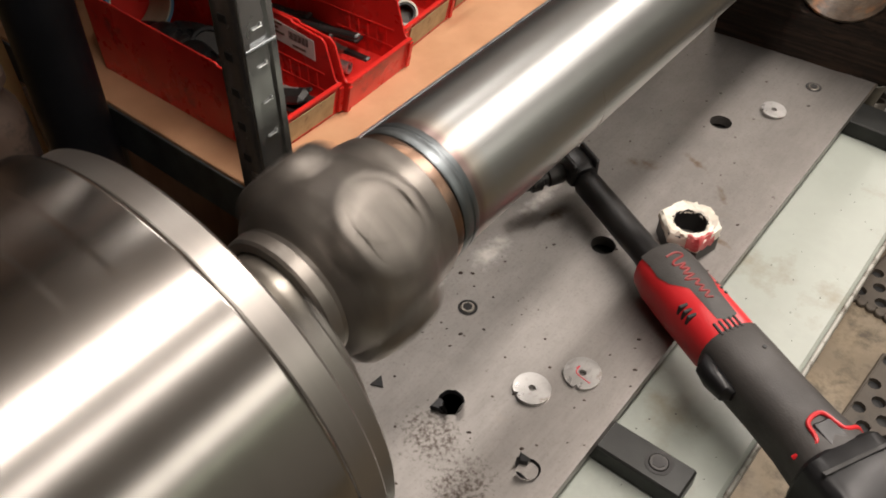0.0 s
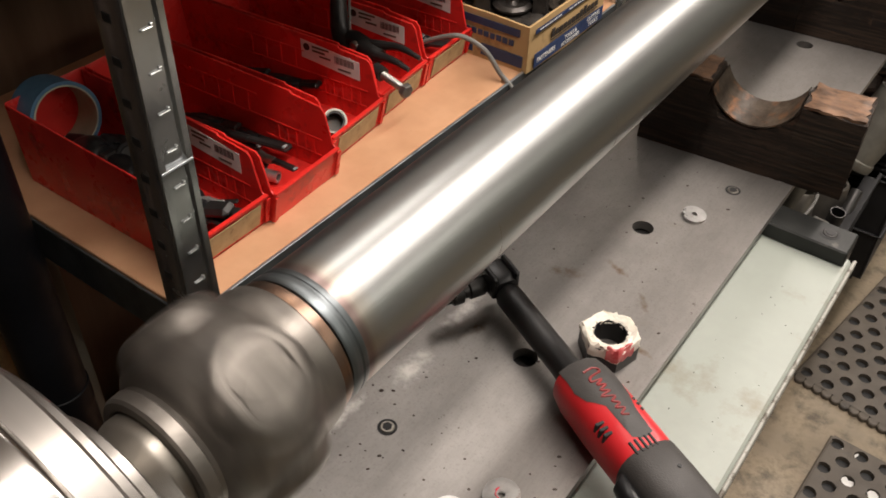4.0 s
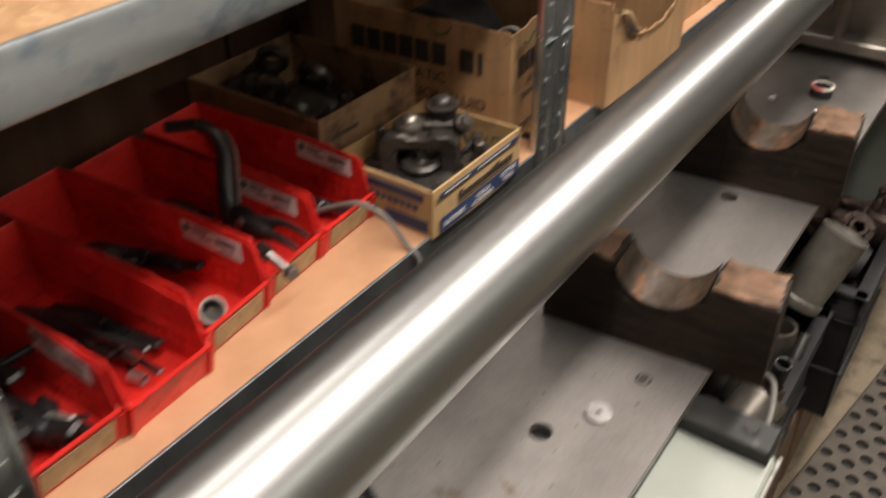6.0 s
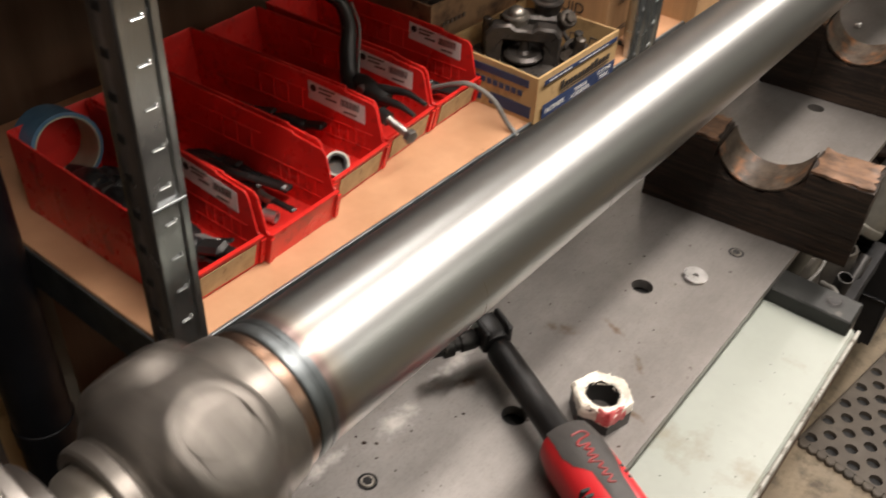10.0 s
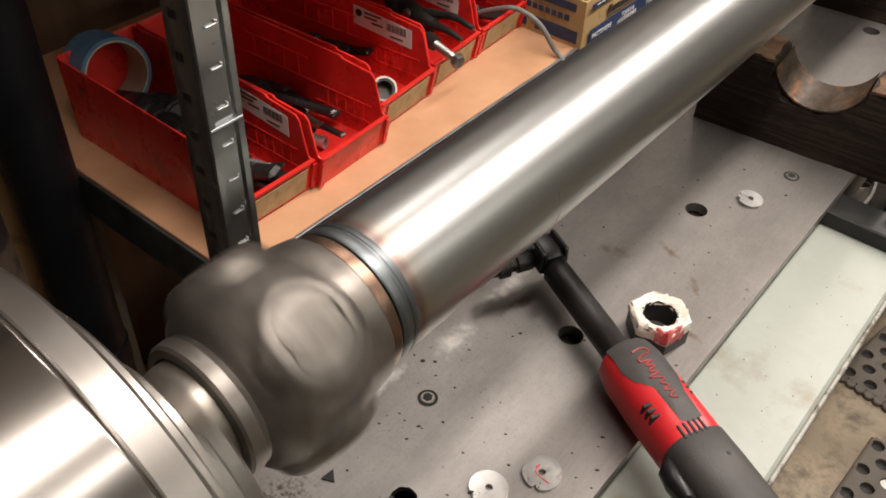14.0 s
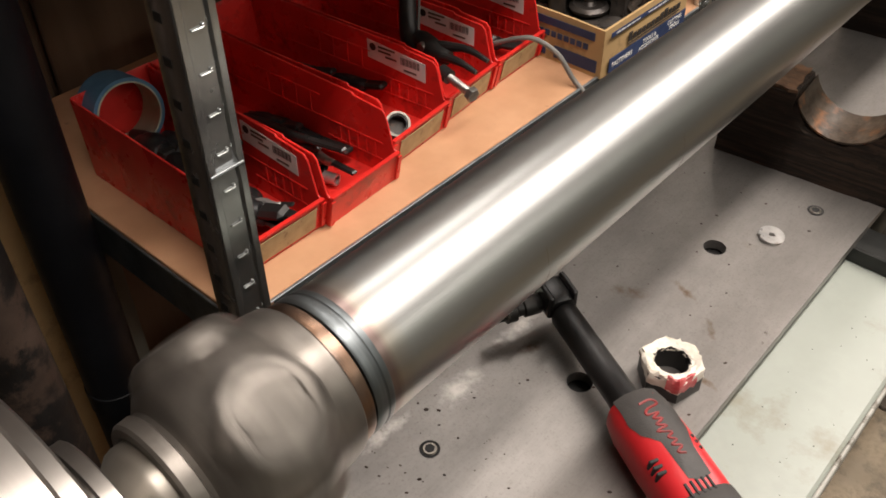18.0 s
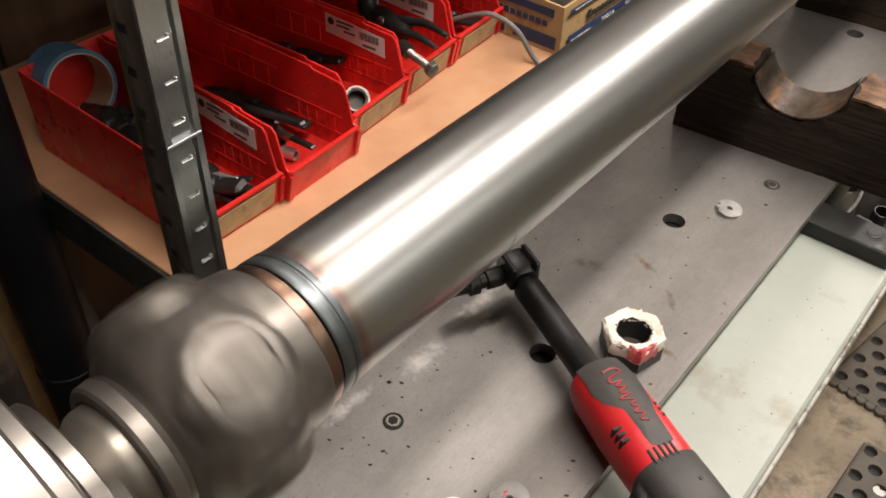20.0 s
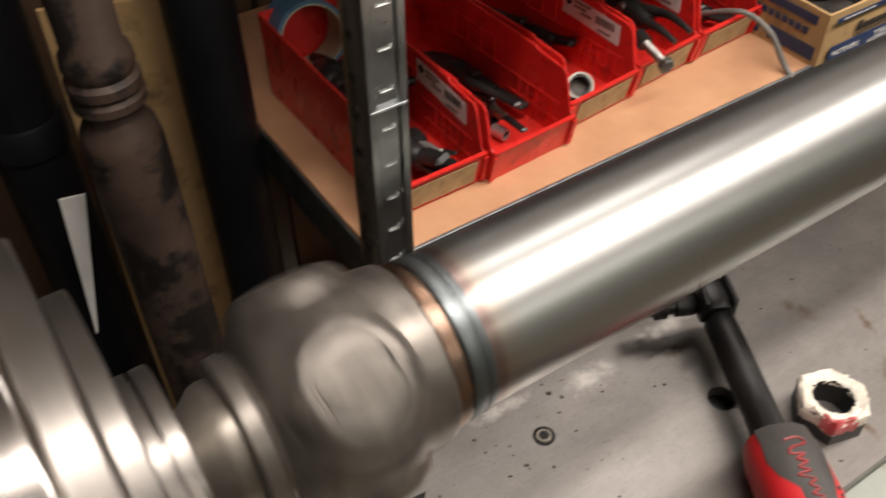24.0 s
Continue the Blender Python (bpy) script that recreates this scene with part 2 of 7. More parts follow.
CARD = surf("corrugated_card", (0.48, 0.29, 0.14), (0.37, 0.215, 0.10), 9, rough=(0.7, 0.85), bump=0.2, bscale=70, bstretch=(1, 1, 0.03), fine=(0.34, 0.20, 0.095), stain=(0.15, 0.083, 0.04), stain_scale=17, stain_cut=(0.56, 0.74))
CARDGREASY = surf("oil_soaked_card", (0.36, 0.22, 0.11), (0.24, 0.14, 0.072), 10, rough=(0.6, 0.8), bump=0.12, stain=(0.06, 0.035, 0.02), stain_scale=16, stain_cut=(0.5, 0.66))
CARDYELLOW = surf("yellow_kraft_card", (0.50, 0.335, 0.155), (0.42, 0.27, 0.12), 9, rough=(0.6, 0.75), bump=0.06, stain=(0.17, 0.10, 0.045), stain_scale=19, stain_cut=(0.54, 0.72))
ORANGECARD = surf("orange_card", (0.50, 0.24, 0.10), (0.44, 0.2, 0.08), 9, rough=(0.6, 0.75), bump=0.05)
NAVY = surf("navy_print", (0.018, 0.032, 0.085), (0.028, 0.046, 0.115), 40, rough=(0.55, 0.7), bump=0)
INK = surf("black_print", (0.025, 0.02, 0.017), (0.045, 0.035, 0.027), 60, rough=(0.6, 0.75), bump=0)
INKFADED = surf("faded_print", (0.09, 0.07, 0.05), (0.14, 0.10, 0.07), 60, rough=(0.6, 0.75), bump=0)
GREENINK = surf("green_print", (0.06, 0.13, 0.05), (0.08, 0.16, 0.06), 60, rough=(0.6, 0.75), bump=0)
RED = surf("red_polypropylene", (0.76, 0.036, 0.028), (0.64, 0.024, 0.019), 16, rough=(0.22, 0.38), bump=0.05, stain=(0.17, 0.014, 0.011), stain_scale=26, stain_cut=(0.57, 0.76))
PAPER = surf("white_label", (0.74, 0.73, 0.70), (0.66, 0.65, 0.62), 50, rough=(0.5, 0.65), bump=0)
BEIGE = surf("aged_card_insert", (0.46, 0.34, 0.185), (0.36, 0.255, 0.13), 60, rough=(0.6, 0.75), bump=0, stain=(0.2, 0.12, 0.06), stain_scale=90)
GREENBED = surf("pale_green_paint", (0.312, 0.338, 0.300), (0.262, 0.285, 0.252), 9, rough=(0.30, 0.45), bump=0.05, bscale=90, stain=(0.19, 0.165, 0.11), stain_scale=13, stain_cut=(0.56, 0.78), fine=(0.300, 0.325, 0.288))
STRIP = surf("dull_pale_strip", (0.36, 0.355, 0.32), (0.28, 0.275, 0.245), 20, rough=(0.45, 0.6), bump=0.3, stain=(0.10, 0.085, 0.065), stain_scale=70, stain_cut=(0.50, 0.62))
GREENDARK = surf("grey_green_paint", (0.165, 0.18, 0.16), (0.13, 0.142, 0.125), 7, rough=(0.34, 0.5), bump=0.05, bscale=90, stain=(0.14, 0.13, 0.1), stain_scale=18, stain_cut=(0.64, 0.8))
CONCRETE = surf("stained_concrete", (0.29, 0.232, 0.158), (0.185, 0.147, 0.10), 7, rough=(0.45, 0.7), bump=0.4, bscale=90, stain=(0.10, 0.080, 0.055), stain_scale=22, stain_cut=(0.50, 0.68), fine=(0.21, 0.17, 0.115))
MATRUBBER = surf("worn_rubber", (0.075, 0.062, 0.049), (0.105, 0.088, 0.069), 12, rough=(0.5, 0.7), bump=0.2, stain=(0.055, 0.05, 0.044), stain_scale=14)
BLACKRUBBER = surf("black_rubber", (0.018, 0.018, 0.018), (0.03, 0.03, 0.03), 30, rough=(0.4, 0.6), bump=0.1)
BLACKPLASTIC = surf("black_plastic", (0.008, 0.008, 0.0085), (0.015, 0.015, 0.016), 20, rough=(0.28, 0.45), bump=0.08, stain=(0.05, 0.045, 0.04), stain_scale=30, stain_cut=(0.66, 0.78))
for _m in (BLACKRUBBER, BLACKPLASTIC):
    _m.node_tree.nodes["Principled BSDF"].inputs["Specular IOR Level"].default_value = 0.28
BLACKPIPE = surf("black_painted_pipe", (0.005, 0.0055, 0.007), (0.009, 0.0095, 0.012), 12, rough=(0.42, 0.6), bump=0.1)
BLACKPIPE.node_tree.nodes["Principled BSDF"].inputs["Specular IOR Level"].default_value = 0.22
TOOLGREY = surf("dark_grey_overmould", (0.048, 0.044, 0.041), (0.034, 0.031, 0.029), 30, rough=(0.5, 0.65), bump=0.25, bscale=900)
FADEDRED = surf("worn_red_print", (0.30, 0.024, 0.026), (0.16, 0.03, 0.028), 160, rough=(0.4, 0.6), bump=0.1)
TOOLRED = surf("red_tool_housing", (0.55, 0.02, 0.026), (0.48, 0.016, 0.02), 20, rough=(0.28, 0.4), bump=0.04)
WOOD = surf("oily_timber", (0.036, 0.023, 0.0155), (0.013, 0.009, 0.007), 26, (0.5, 9.0, 9.0), (0.42, 0.62), bump=1.0, bscale=46, bstretch=(0.25, 9, 9), stain=(0.065, 0.036, 0.020), stain_scale=38, stain_cut=(0.64, 0.74), fine=(0.012, 0.009, 0.007), contrast=(0.42, 0.58))
WOODWORN = surf("worn_timber_face", (0.20, 0.112, 0.066), (0.075, 0.046, 0.030), 45, (1.0, 2.0, 2.0), (0.35, 0.55), bump=0.5, bscale=140, stain=(0.055, 0.033, 0.022), stain_scale=48, stain_cut=(0.56, 0.66))
WOODRUBBED = surf("rubbed_notch_wood", (0.075, 0.058, 0.043), (0.036, 0.026, 0.019), 50, (2.0, 1.0, 2.0), (0.34, 0.5), bump=0.4, bscale=140, stain=(0.17, 0.075, 0.032), stain_scale=34, stain_cut=(0.52, 0.66))
for _m in (WOOD, WOODWORN, WOODRUBBED):
    _m.node_tree.nodes["Principled BSDF"].inputs["Specular IOR Level"].default_value = 0.18
NECKBLACK = surf("black_oxide_tube", (0.006, 0.006, 0.0065), (0.012, 0.0115, 0.011), 20, rough=(0.30, 0.45), metal=0.0, bump=0.08, stain=(0.06, 0.055, 0.05), stain_scale=70, stain_cut=(0.66, 0.74))
BARBLACK = surf("black_bar_steel", (0.018, 0.019, 0.018), (0.03, 0.031, 0.029), 25, rough=(0.36, 0.52), metal=0.5, bump=0.15, stain=(0.09, 0.085, 0.075), stain_scale=50, stain_cut=(0.64, 0.74))
DISCSTEEL = surf("washer_steel", (0.46, 0.45, 0.435), (0.36, 0.352, 0.34), 60, rough=(0.26, 0.36), metal=1.0, bump=0.1, bscale=500, stain=(0.25, 0.22, 0.19), stain_scale=120, stain_cut=(0.6, 0.72))
FACEPLATE = surf("brushed_flange_steel", (0.29, 0.272, 0.252), (0.22, 0.207, 0.192), 20, (0.3, 2, 0.3), (0.30, 0.38), 0.95, 0.06, 300)
TAPECREAM = surf("masking_tape", (0.74, 0.70, 0.62), (0.62, 0.56, 0.46), 60, rough=(0.5, 0.65), bump=0.4, bscale=300, stain=(0.36, 0.29, 0.2), stain_scale=120, stain_cut=(0.62, 0.72))
BLUESTAIN = surf("blue_paint_stain", (0.07, 0.11, 0.15), (0.13, 0.14, 0.14), 90, rough=(0.4, 0.6), bump=0.1)
TAPERED = surf("red_tape", (0.50, 0.05, 0.06), (0.58, 0.18, 0.17), 130, rough=(0.4, 0.55), bump=0.2)
BLUETAPE = surf("blue_tape_roll", (0.09, 0.21, 0.34), (0.06, 0.15, 0.27), 40, rough=(0.45, 0.6), bump=0.15, stain=(0.35, 0.12, 0.08), stain_scale=70, stain_cut=(0.66, 0.72))
TAPECORE = surf("tape_card_core", (0.50, 0.52, 0.40), (0.42, 0.44, 0.33), 40, rough=(0.5, 0.7), bump=0.1)
CABLEGREY = surf("grey_cable", (0.17, 0.165, 0.15), (0.12, 0.115, 0.105), 40, rough=(0.4, 0.55), bump=0.05)
ROPE = surf("cotton_rope", (0.62, 0.55, 0.44), (0.5, 0.43, 0.33), 80, rough=(0.8, 0.95), bump=0.4, bscale=500)
DARKWALL = surf("dark_brown_board", (0.135, 0.085, 0.055), (0.085, 0.052, 0.033), 6, (1, 4, 0.3), rough=(0.30, 0.48), bump=0.1)
WALLPAINT = surf("painted_block_wall", (0.42, 0.41, 0.39), (0.34, 0.335, 0.32), 3, rough=(0.7, 0.85), bump=0.15, bscale=60)
CEILINGPAINT = surf("white_ceiling_paint", (0.68, 0.66, 0.62), (0.6, 0.58, 0.55), 3, rough=(0.8, 0.9), bump=0.05)
DIALFACE = surf("white_dial_face", (0.78, 0.77, 0.74), (0.72, 0.71, 0.68), 30, rough=(0.3, 0.4), bump=0, coat=0.5)
REDMARK = surf("red_marker", (0.55, 0.03, 0.05), (0.48, 0.02, 0.04), 90, rough=(0.5, 0.6), bump=0)
# near-black that puts the shade of bores, slots and seams into the colour
RECESSDARK = surf("recess_shade", (0.006, 0.006, 0.006), (0.012, 0.011, 0.01), 30, rough=(0.5, 0.7), bump=0)
LAMPWHITE = surf("white_enamel", (0.8, 0.8, 0.78), (0.74, 0.74, 0.72), 10, rough=(0.35, 0.5), bump=0)
PLANK = surf("brown_plank", (0.16, 0.095, 0.055), (0.11, 0.065, 0.038), 14, (1, 6, 1), (0.55, 0.75), bump=0.3, stain=(0.05, 0.033, 0.022), stain_scale=14)
GLASS, _t, _b = nodes_of("gauge_glass")
_b.inputs["Base Color"].default_value = (0.95, 0.97, 0.97, 1)
_b.inputs["Roughness"].default_value = 0.03
_b.inputs["Transmission Weight"].default_value = 1.0
_b.inputs["IOR"].default_value = 1.1

# ---- mesh tools ----
def mesh_of(name, bm, mat, smooth=35.0):
    bmesh.ops.recalc_face_normals(bm, faces=bm.faces)
    me = bpy.data.meshes.new(name)
    bm.to_mesh(me)
    bm.free()
    me.materials.append(mat)
    for p in me.polygons:
        p.use_smooth = True
    me.set_sharp_from_angle(angle=radians(smooth))
    return me


def part(name, bm, mat, parent, label="", smooth=35.0):
    """One mesh under a thing or under a part, in its thing's space."""
    ob = new(name, mesh_of(name, bm, mat, smooth))
    ob.parent = parent
    if label:
        ob["label"] = label
    return ob


def thing(name, m, label, category, group="", kind=""):
    ob = new(name)
    ob.empty_display_size = 0.05
    ob.matrix_basis = m
    return tagged(ob, label, category, group, kind)


def solid(name, bm, mat, m, label="", category="", group="", kind="", smooth=35.0):
    """A thing that is one mesh."""
    ob = new(name, mesh_of(name, bm, mat, smooth))
    ob.matrix_basis = m
    return tagged(ob, label, category, group, kind)


def B():
    return bmesh.new()


def moved(bm, verts, m):
    if m is not None:
        bmesh.ops.transform(bm, matrix=m, verts=verts)


def box(bm, lo, hi, bev=0.0, m=None, seg=1):
    c = [(a + b) / 2 for a, b in zip(lo, hi)]
    s = [abs(b - a) for a, b in zip(lo, hi)]
    vs = bmesh.ops.create_cube(bm, size=1.0, matrix=Matrix.LocRotScale(c, None, s))["verts"]
    if bev:
        es = list({e for v in vs for e in v.link_edges})
        out = bmesh.ops.bevel(bm, geom=es, offset=min(bev, 0.45 * min(s)), segments=seg, affect="EDGES", profile=0.6)
        vs = list({v for v in vs if v.is_valid} | set(out["verts"]))
    moved(bm, vs, m)
    return vs


AX = {"x": Matrix.Rotation(math.pi / 2, 4, "Y"), "y": Matrix.Rotation(-math.pi / 2, 4, "X"), "z": Matrix.Identity(4)}


def lathe(bm, prof, n=32, axis="z", m=None, closed=False, wobble=None):
    """A turned body: prof is rows of (along, radius). closed joins last to first (a ring)."""
    rings = []
    for h, r in prof:
        if r <= 1e-6:
            rings.append([bm.verts.new((0, 0, h))])
        else:
            ring = []
            for i in range(n):
                a = 2 * math.pi * i / n
                k = r * (wobble(a, h) if wobble else 1.0)
                ring.append(bm.verts.new((k * math.cos(a), k * math.sin(a), h)))
            rings.append(ring)
    pairs = list(zip(rings, rings[1:] + ([rings[0]] if closed else [])))
    if not closed:
        pairs = list(zip(rings, rings[1:]))
    for p, q in pairs:
        for i in range(n):
            j = (i + 1) % n
            a, b_, c, d = p[i % len(p)], p[j % len(p)], q[j % len(q)], q[i % len(q)]
            vs = []
            for v in (a, b_, c, d):
                if v not in vs:
                    vs.append(v)
            if len(vs) > 2:
                bm.faces.new(vs)
    if not closed:
        for ring in (rings[0], rings[-1]):
            if len(ring) > 2:
                bm.faces.new(ring)
    allv = [v for ring in rings for v in ring]
    moved(bm, allv, (m or Matrix.Identity(4)) @ AX[axis])
    return allv


def rod(bm, a, b_, r, n=16, bev=0.0, r2=None):
    """A straight bar from a to b_."""
    a, b_ = Vector(a), Vector(b_)
    d = b_ - a
    L = d.length
    r2 = r if r2 is None else r2
    m = Matrix.Translation(a) @ d.to_track_quat("Z", "Y").to_matrix().to_4x4()
    k = min(bev, L * 0.3, r * 0.6)
    prof = [(0, r - k), (k, r), (L - k, r2), (L, r2 - k)] if k else [(0, r), (L, r2)]
    return lathe(bm, prof, n, "z", m)


def smooth_path(pts, per=8):
    P = [Vector(p) for p in pts]
    P = [2 * P[0] - P[1], *P, 2 * P[-1] - P[-2]]
    out = []
    for i in range(1, len(P) - 2):
        for k in range(per):
            t = k / per
            out.append(0.5 * (2 * P[i] + (P[i + 1] - P[i - 1]) * t + (2 * P[i - 1] - 5 * P[i] + 4 * P[i + 1] - P[i + 2]) * t * t + (3 * P[i] - P[i - 1] - 3 * P[i + 1] + P[i + 2]) * t ** 3))
    out.append(P[-2])
    return out


def pipe(bm, pts, r, n=10, per=8):
    """A bent round bar or cable through pts."""
    path = smooth_path(pts, per)
    up = Vector((0.13, 0.27, 1)).normalized()
    rings = []
    for i, p in enumerate(path):
        d = (path[min(i + 1, len(path) - 1)] - path[max(i - 1, 0)]).normalized()
        s = d.cross(up).normalized()
        up = s.cross(d).normalized()
        rr = r(i / (len(path) - 1)) if callable(r) else r
        rings.append([bm.verts.new(p + rr * (math.cos(a) * s + math.sin(a) * up)) for a in (2 * math.pi * k / n for k in range(n))])
    for p, q in zip(rings, rings[1:]):
        for i in range(n):
            bm.faces.new((p[i], p[(i + 1) % n], q[(i + 1) % n], q[i]))
    bm.faces.new(rings[0])
    bm.faces.new(rings[-1])


def prism(bm, outline, h0, h1, axis="z", m=None, bev=0.0):
    """An outline (a, b) extruded along axis: z: (x, y); y: (x, z); x: (y, z)."""
    def put(a, b_, h):
        return {"z": (a, b_, h), "y": (a, h, b_), "x": (h, a, b_)}[axis]
    lo = [bm.verts.new(put(a, b_, h0)) for a, b_ in outline]
    hi = [bm.verts.new(put(a, b_, h1)) for a, b_ in outline]
    n = len(outline)
    fs = [bm.faces.new(lo), bm.faces.new(hi)]
    for i in range(n):
        fs.append(bm.faces.new((lo[i], lo[(i + 1) % n], hi[(i + 1) % n], hi[i])))
    vs = lo + hi
    if bev:
        bmesh.ops.recalc_face_normals(bm, faces=fs)
        es = list({e for f in fs[:2] for e in f.edges})
        out = bmesh.ops.bevel(bm, geom=es, offset=bev, segments=1, affect="EDGES")
        vs = list({v for v in vs if v.is_valid} | set(out["verts"]))
    moved(bm, vs, m)
    return vs


def sheet_with_holes(bm, outline, holes, z0, z1, n=24):
    """A flat plate with round holes through it: outline in (x, y), holes (x, y, r)."""
    loops = [[(x, y) for x, y in outline]]
    for x, y, r in holes:
        loops.append([(x + r * math.cos(2 * math.pi * i / n), y + r * math.sin(2 * math.pi * i / n)) for i in range(n)])
    es, walls = [], []
    for loop in loops:
        vs = [bm.verts.new((x, y, z1)) for x, y in loop]
        es += [bm.edges.new((vs[i], vs[(i + 1) % len(vs)])) for i in range(len(vs))]
        walls.append(vs)
    made = bmesh.ops.triangle_fill(bm, use_beauty=True, use_dissolve=False, edges=es, normal=(0, 0, 1))
    faces = [g for g in made["geom"] if isinstance(g, bmesh.types.BMFace)]
    low = {}
    for f in faces:
        for v in f.verts:
            if v not in low:
                low[v] = bm.verts.new((v.co.x, v.co.y, z0))
    for f in faces:
        bm.faces.new([low[v] for v in reversed(f.verts)])
    for vs in walls:
        for i in range(len(vs)):
            a, b_ = vs[i], vs[(i + 1) % len(vs)]
            bm.faces.new((a, b_, low[b_], low[a]))


def loft(bm, sections, m=None):
    """Skin through equal-length closed rings of points."""
    rings = [[bm.verts.new(p) for p in s] for s in sections]
    n = len(rings[0])
    for p, q in zip(rings, rings[1:]):
        for i in range(n):
            bm.faces.new((p[i], p[(i + 1) % n], q[(i + 1) % n], q[i]))
    bm.faces.new(rings[0])
    bm.faces.new(rings[-1])
    vs = [v for r in rings for v in r]
    moved(bm, vs, m)
    return vs


def oval(u, cy, cz, a, b_, n=24, power=2.6):
    out = []
    for i in range(n):
        t = 2 * math.pi * i / n
        c, s = math.cos(t), math.sin(t)
        out.append((u, cy + a * math.copysign(abs(c) ** (2 / power), c), cz + b_ * math.copysign(abs(s) ** (2 / power), s)))
    return out


def hexagon(r, turn=0.0):
    return [(r * math.cos(radians(60 * i + turn)), r * math.sin(radians(60 * i + turn))) for i in range(6)]


def letters(text, size, mat, m, parent, name="lettering", wide=1.0):
    """Printed words as a thin mesh in the plane z = 0 of m."""
    cu = bpy.data.curves.new(name, "FONT")
    cu.body, cu.size, cu.extrude, cu.align_x, cu.align_y = text, size, 0.0002, "CENTER", "CENTER"
    tmp = bpy.data.objects.new(name, cu)
    scene.collection.objects.link(tmp)
    dg = bpy.context.evaluated_depsgraph_get()
    me = bpy.data.meshes.new_from_object(tmp.evaluated_get(dg))
    bpy.data.objects.remove(tmp)
    bpy.data.curves.remove(cu)
    me.name = name
    me.transform(m @ Matrix.Diagonal((wide, 1, 1, 1)))
    me.materials.clear()
    me.materials.append(mat)
    ob = new(name, me)
    ob.parent = parent
    return ob


def panel_pose(origin, right, up):
    """The pose of a printed face: x along right, y along up."""
    r, u = Vector(right).normalized(), Vector(up).normalized()
    n = r.cross(u)
    return Matrix.Translation(origin) @ Matrix((r, u, n)).transposed().to_4x4()


def bar(bm, m, x0, x1, y0, y1, t=0.0004):
    box(bm, (x0, y0, -t), (x1, y1, t), m=m)

# ---- the room ----
AXX, AXZ = -0.218, 1.098   # the shaft's axis
PZ = 0.874                 # top of the bed plate
GZ = 0.846                 # top of the green bed
SZ = 0.851                 # top of the lower shelf


def room():
    b = B()
    box(b, (-1.1, -2.2, -0.1), (3.2, 5.2, 0.0))
    solid("floor", b, CONCRETE, pose(0, 0, 0), "stained tan concrete workshop floor", "floor", kind="structure")
    for nm, lo, hi, mat, txt in (
            ("wall_west", (-1.12, -2.2, 0), (-1.0, 5.2, 2.7), DARKWALL, "dark brown board wall behind the shelving"),
            ("wall_east", (3.1, -2.2, 0), (3.2, 5.2, 2.7), WALLPAINT, "plain painted workshop wall"),
            ("wall_south", (-1.0, -2.3, 0), (3.1, -2.2, 2.7), WALLPAINT, "plain painted workshop wall"),
            ("wall_north", (-1.0, 5.2, 0), (3.1, 5.3, 2.7), WALLPAINT, "plain painted workshop wall")):
        b = B()
        box(b, lo, hi)
        solid(nm, b, mat, pose(0, 0, 0), txt, "wall", kind="structure")
    west = bpy.data.objects["wall_west"]
    for k in range(9):  # sheets of board on the wall, with open joints
        b = B()
        y = -1.95 + 0.61 * k
        box(b, (-0.9995, y, 0.02), (-0.990, y + 0.602, 2.66), 0.002)
        part("board", b, DARKWALL, west)
    b = B()
    box(b, (-1.1, -2.3, 2.7), (3.2, 5.3, 2.8))
    solid("ceiling", b, CEILINGPAINT, pose(0, 0, 0), "plain pale painted workshop ceiling", "ceiling", kind="structure")
    for x, y, z, length, width, *_ in BATTENS:
        t = thing("ceiling_light", pose(x, y, z), "white enamelled fluorescent batten hung below the ceiling", "ceiling light", "ceiling lights")
        b = B()
        prism(b, [(-width / 2 - 0.03, 0.012), (width / 2 + 0.03, 0.012), (width / 2, 0.07), (-width / 2, 0.07)], -length / 2, length / 2, "y")
        part("housing", b, LAMPWHITE, t)
        for yy in (-length * 0.3, length * 0.3):
            b = B()
            rod(b, (0, yy, 0.07), (0, yy, 2.7 - z), 0.006, 8)
            part("hanger", b, BRIGHT, t)


# ---- the balancing machine ----
def socket_screw(parent, x, y, z, r=0.0085, mat=None):
    b = B()
    lathe(b, [(-0.004, r), (0.0006, r), (0.0012, r * 0.9), (0.0012, r * 0.52), (-0.003, r * 0.5), (-0.003, 0)], 20, m=pose(x, y, z))
    s = part("socket_screw", b, mat or STEELGREY, parent, "countersunk socket-head screw")
    b = B()
    lathe(b, [(0.0004, r * 1.04), (0.0004, r * 1.40), (0.0002, r * 1.40), (0.0002, r * 1.04)], 20, m=pose(x, y, z), closed=True)
    part("counterbore", b, RECESSDARK, s)
    # a black hexagon laid on the head stands in for the socket's shade
    b = B()
    lathe(b, [(-0.0005, 0.0), (-0.0005, r * 0.70), (0.0016, r * 0.70), (0.0016, 0.0)][::-1], 6, m=pose(x, y, z))
    part("hex_socket", b, RECESSDARK, s, "hexagon socket, its shade drawn as a flat black disc")


